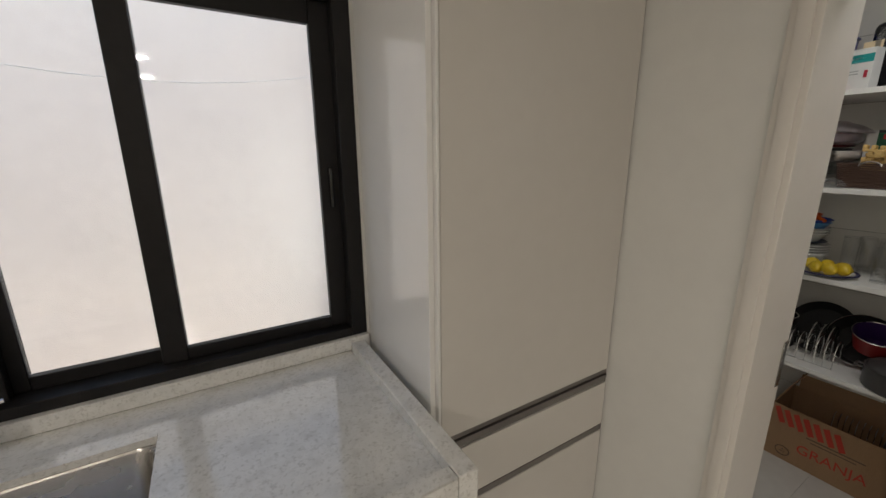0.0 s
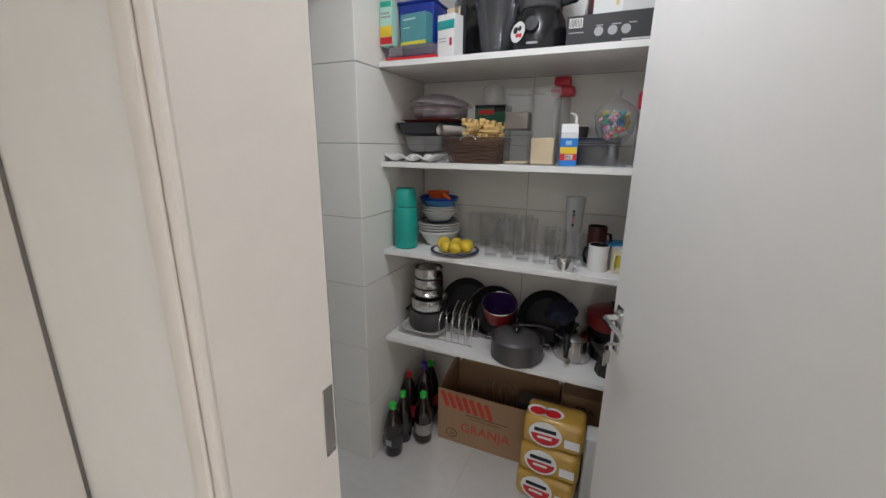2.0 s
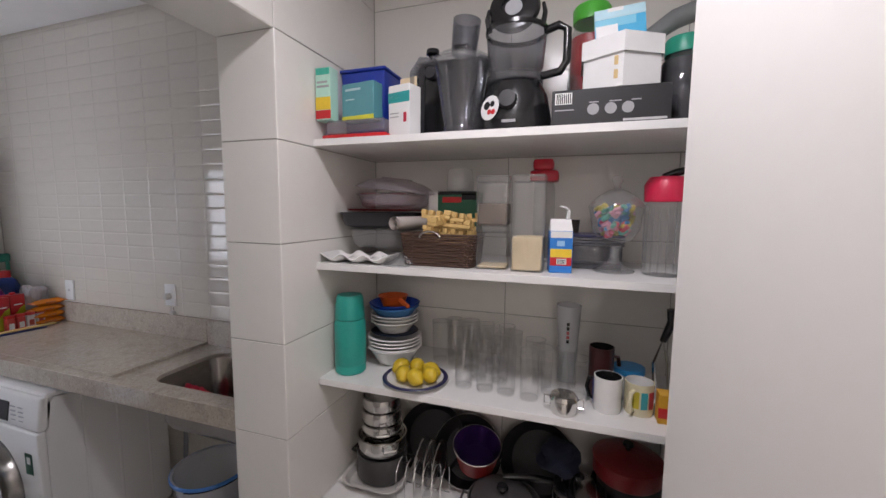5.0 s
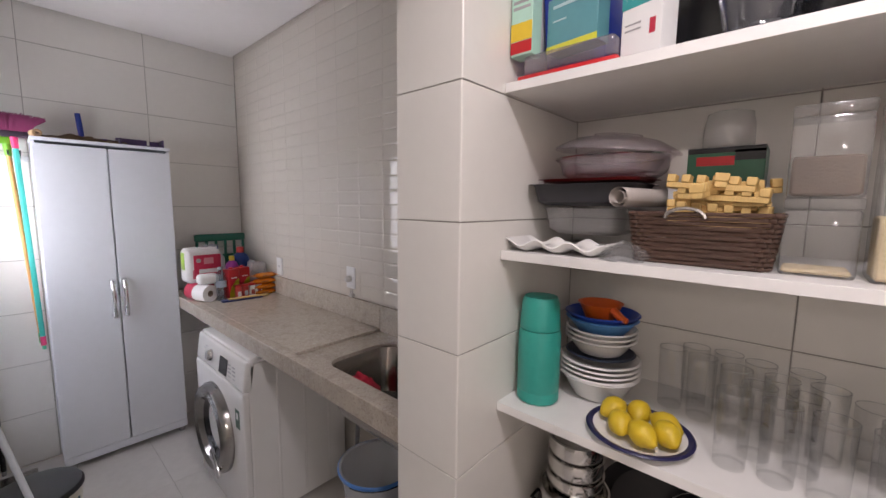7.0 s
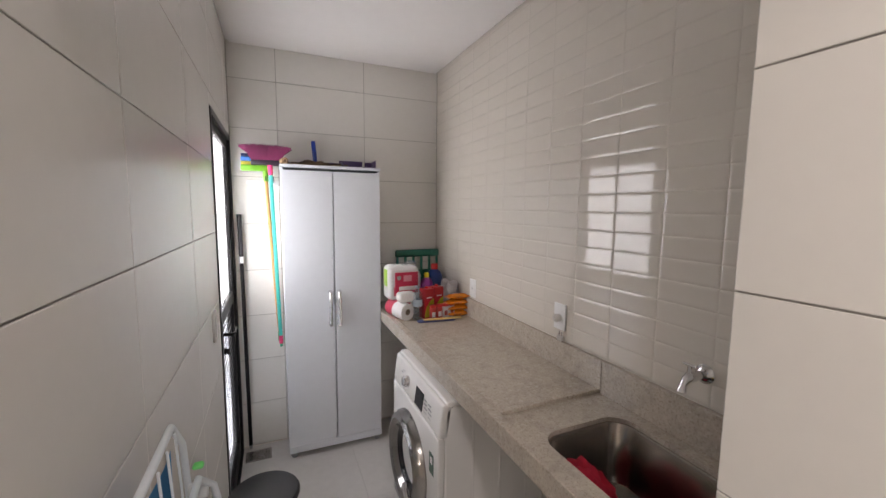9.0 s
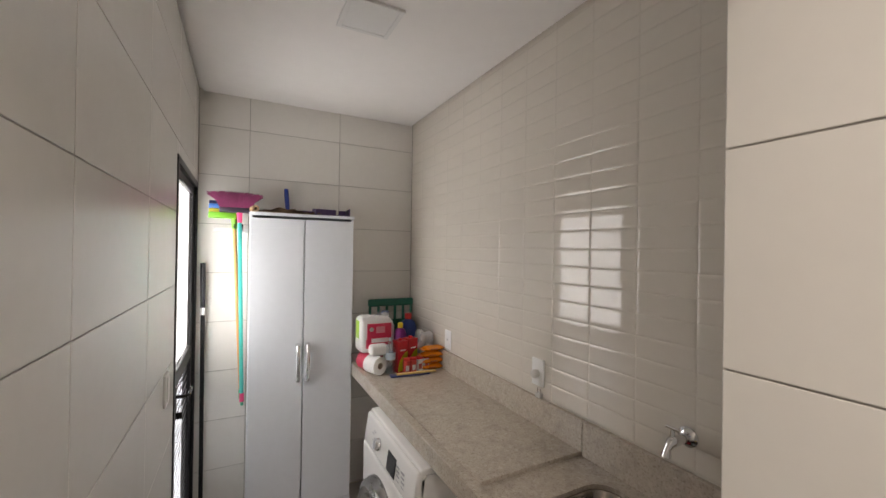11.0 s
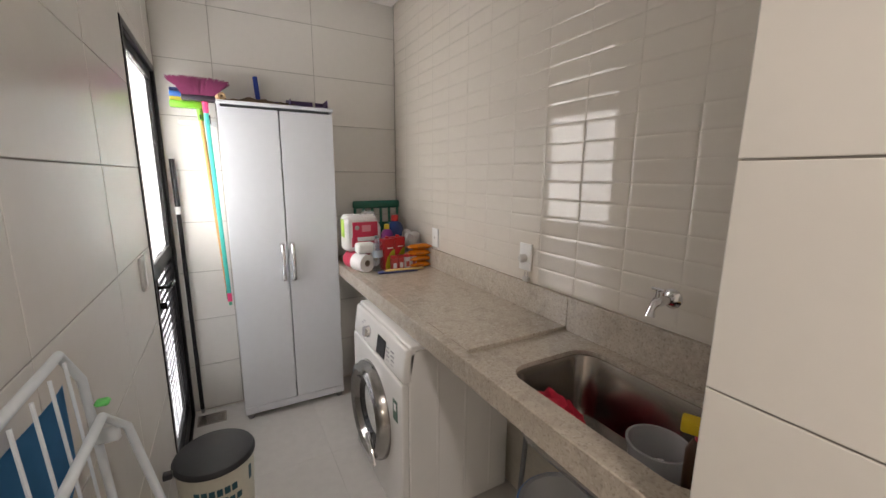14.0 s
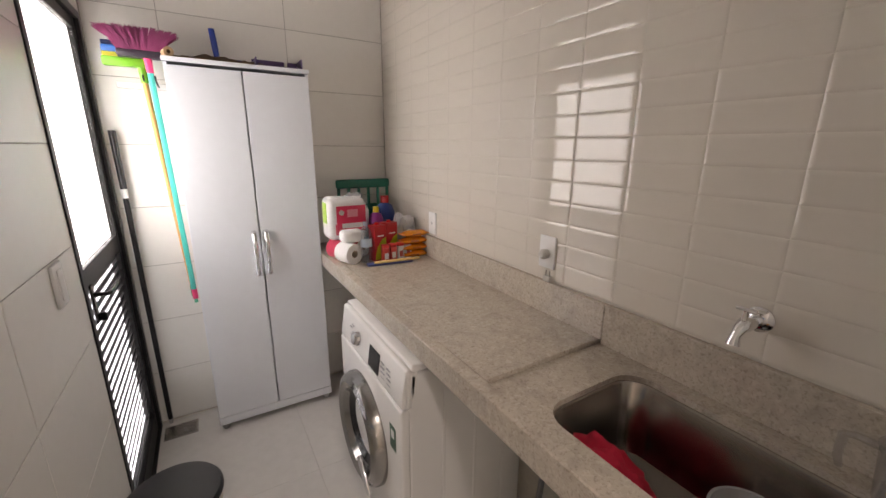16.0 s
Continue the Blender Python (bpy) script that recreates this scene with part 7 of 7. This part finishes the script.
part("print_bar", boxes((-0.005, 0.052, -0.0502, -0.0488, 0.125, 0.165), r=0.0004), plastic(0.66, 0.25, 0.30), ng)
part("badge", lathe([(0, 0), (0.014, 0), (0.014, 0.001), (0, 0.001)], 20), plastic(0.45, 0.42, 0.40), ng).matrix_basis = pose(-0.035, -0.0487, 0.15, 90, 0, 0)
part("roll_top", lathe([(0.018, 0.0), (0.018, 0.006), (0.046, 0.006), (0.049, 0.0)], 28, (-0.052, 0.025, 0.2215)), PAPER, ng)
part("roll_top", lathe([(0.018, 0.0), (0.018, 0.006), (0.046, 0.006), (0.049, 0.0)], 28, (0.052, 0.025, 0.2215)), PAPER, ng)
part("twist", crumple((0.05, 0.02, 0.03), 8.4, 10), MILKY, ng, "twisted film end", smooth=25).location = (0.05, 0.0, 0.2285)
cr = thing("green_crate", (4.90, 4.55, CT), "green plastic crate standing against the end wall", "crate")
part("rim", boxes((-0.175, 0.175, -0.036, -0.022, 0.345, 0.40), r=0.012, seg=3), plastic(0.012, 0.15, 0.10), cr)
part("sill", boxes((-0.17, 0.17, -0.035, -0.025, 0.0, 0.03), r=0.004), plastic(0.015, 0.20, 0.11), cr)
for k in range(6):
    part("slat", boxes((-0.17 + 0.064 * k, -0.15 + 0.064 * k, -0.034, -0.026, 0.0305, 0.3445), r=0.003), plastic(0.012, 0.15, 0.10), cr)
part("back", boxes((-0.165, 0.165, 0.0, 0.008, 0.0, 0.24), r=0.003), plastic(0.010, 0.12, 0.08), cr)
part("base", boxes((-0.165, 0.165, -0.0245, -0.0005, 0.0, 0.01), r=0.002), plastic(0.012, 0.16, 0.09), cr)


def cleaner(loc, r, h, body, cap, label, squash=1.0, turn=0):
    b = thing("cleaner_bottle", loc, label, "bottle", turn=turn)
    part("body", lathe([(0, 0), (r * 0.95, 0), (r, 0.006), (r, h * 0.68), (r * 0.75, h * 0.8), (r * 0.34, h * 0.87), (r * 0.34, h * 0.89), (0, h * 0.89)], 26, squash=squash), body, b)
    part("cap", lathe([(r * 0.42, h * 0.86), (r * 0.42, h * 0.98), (r * 0.36, h), (0, h)], 18), cap, b)
    return b


cleaner((5.0, 4.42, CT), 0.062, 0.30, plastic(0.01, 0.04, 0.20), plastic(0.55, 0.02, 0.02), "dark blue detergent bottle with a red cap")
cb2 = cleaner((4.915, 4.36, CT), 0.045, 0.245, plastic(0.32, 0.04, 0.30), plastic(0.75, 0.6, 0.03), "purple cleaner bottle with a yellow cap")
part("label", boxes((-0.03, 0.03, -0.047, -0.0455, 0.05, 0.13)), plastic(0.6, 0.2, 0.5), cb2)
cleaner((4.815, 4.40, CT), 0.065, 0.33, plastic(0.72, 0.73, 0.75), plastic(0.015, 0.05, 0.20), "white bleach bottle with a blue trigger cap")
wtr = thing("water_bottle", (4.735, 4.055, CT), "small clear water bottle beside the cartons", "bottle")
part("body", lathe([(0, 0), (0.03, 0.0), (0.032, 0.006), (0.032, 0.15), (0.028, 0.17), (0.012, 0.195), (0.012, 0.20)], 24), clear_mat("pet_plastic", (0.80, 0.86, 0.90), 0.05, 1.4, 0.15), wtr)
part("cap", lathe([(0.014, 0.198), (0.014, 0.217), (0, 0.217)], 16), plastic(0.3, 0.35, 0.4), wtr)
part("label", lathe([(0.0325, 0.085), (0.0325, 0.13)], 24), plastic(0.45, 0.55, 0.65), wtr)
for k, (x, y) in enumerate(((4.80, 4.06), (4.885, 4.10))):
    jc = thing("juice_carton", (x, y, CT), "red juice carton with a green corner and red cap", "carton", "juice cartons", turn=12)
    part("body", boxes((-0.036, 0.036, -0.034, 0.034, 0, 0.195), r=0.002), plastic(0.45, 0.012, 0.018), jc)
    pic = bmesh.new()
    pv = [pic.verts.new(p) for p in ((-0.034, -0.0346, 0.01), (0.034, -0.0346, 0.01), (0.034, -0.0346, 0.13), (0.012, -0.0346, 0.12), (-0.02, -0.0346, 0.08), (-0.034, -0.0346, 0.03))]
    pic.faces.new(pv)
    bmesh.ops.solidify(pic, geom=pic.faces[:], thickness=0.0006)
    part("print", pic, plastic(0.50, 0.55, 0.03), jc, "green yellow picture")
    part("print_bar", boxes((-0.02, 0.02, -0.0356, -0.0347, 0.135, 0.142)), WHITE, jc)
    part("cap", lathe([(0.012, 0.1951), (0.012, 0.207), (0, 0.207)], 16), plastic(0.6, 0.02, 0.03), jc)
for k in range(4):
    ys = thing("yoghurt_bottle", (4.825 + 0.046 * k, 4.012 + 0.006 * k, CT), "small red and white drink bottle in a row", "bottle", "small drink bottles")
    part("body", boxes((-0.019, 0.019, -0.019, 0.019, 0, 0.074), r=0.005, seg=2), plastic(0.55, 0.06, 0.05) if k < 2 else FLAT_WHITE, ys)
    part("top", boxes((-0.019, 0.019, -0.019, 0.019, 0.0745, 0.092), r=0.004, seg=2), plastic(0.55, 0.03, 0.03), ys)
    part("print", boxes((-0.011, 0.011, -0.0199, -0.0191, 0.015, 0.048)), FLAT_WHITE if k < 2 else plastic(0.45, 0.08, 0.06), ys)
ORANGE_FILM = node_mat("orange_film", (0.75, 0.24, 0.02), 0.22, vary=0.14, scale=22, bump=0.7, bump_scale=40)
for k in range(4):
    og = thing("orange_packet", (5.005 + 0.006 * (k % 2), 4.03, CT + 0.0382 * k), "glossy orange biscuit packet in a pile", "packet", "orange packets", turn=-6 + 7 * (k % 2))
    film = bmesh.new()
    bmesh.ops.create_grid(film, x_segments=14, y_segments=8, size=1)
    for v in film.verts:
        u, w_ = v.co.x, v.co.y
        bulge = (1 - abs(w_) ** 3) * (1 - abs(u) ** 6)
        v.co = Vector((0.072 * u, 0.038 * w_, 0.017 + 0.020 * bulge * (0.86 + 0.14 * noise.noise(Vector((u * 4 + k, w_ * 3, k))))))
    geo = bmesh.ops.duplicate(film, geom=film.faces[:])["geom"]
    for v in [g for g in geo if isinstance(g, bmesh.types.BMVert)]:
        v.co.z = max(0.0, 0.034 - v.co.z)
    bmesh.ops.remove_doubles(film, verts=film.verts[:], dist=0.0008)
    bmesh.ops.recalc_face_normals(film, faces=film.faces[:])
    part("packet", film, ORANGE_FILM, og, smooth=70)
    for s_ in (-1, 1):
        part("crimp", boxes((s_ * 0.0705, s_ * 0.084, -0.034, 0.034, 0.014, 0.019), r=0.001), plastic(0.68, 0.2, 0.02), og)
    part("print_bar", boxes((-0.03, 0.02, -0.0372, -0.0345, 0.013, 0.021), r=0.0004), plastic(0.30, 0.07, 0.02), og)
tbk = thing("toothbrush_pack", (4.85, 3.953, CT), "flat packet with a wooden brush on the counter", "packet", turn=-6)
part("card", boxes((-0.145, 0.10, -0.018, 0.024, 0.0, 0.012), r=0.003), plastic(0.05, 0.07, 0.22), tbk)
part("brush", boxes((-0.11, 0.14, -0.022, 0.004, 0.0122, 0.022), r=0.004, seg=2), LIGHT_WOOD, tbk, "wooden brush handle")
wbg = thing("white_bag", (4.995, 4.165, CT), "crumpled white plastic bag behind the packets", "bag")
part("film", cloth_lump((0.085, 0.06, 0.12), 21, 0.7, 4, 0.7), clear_mat("white_bag_film", (0.96, 0.96, 0.97), 0.2, 1.5, 0.62), wbg, smooth=30)


lay_all_tiles()
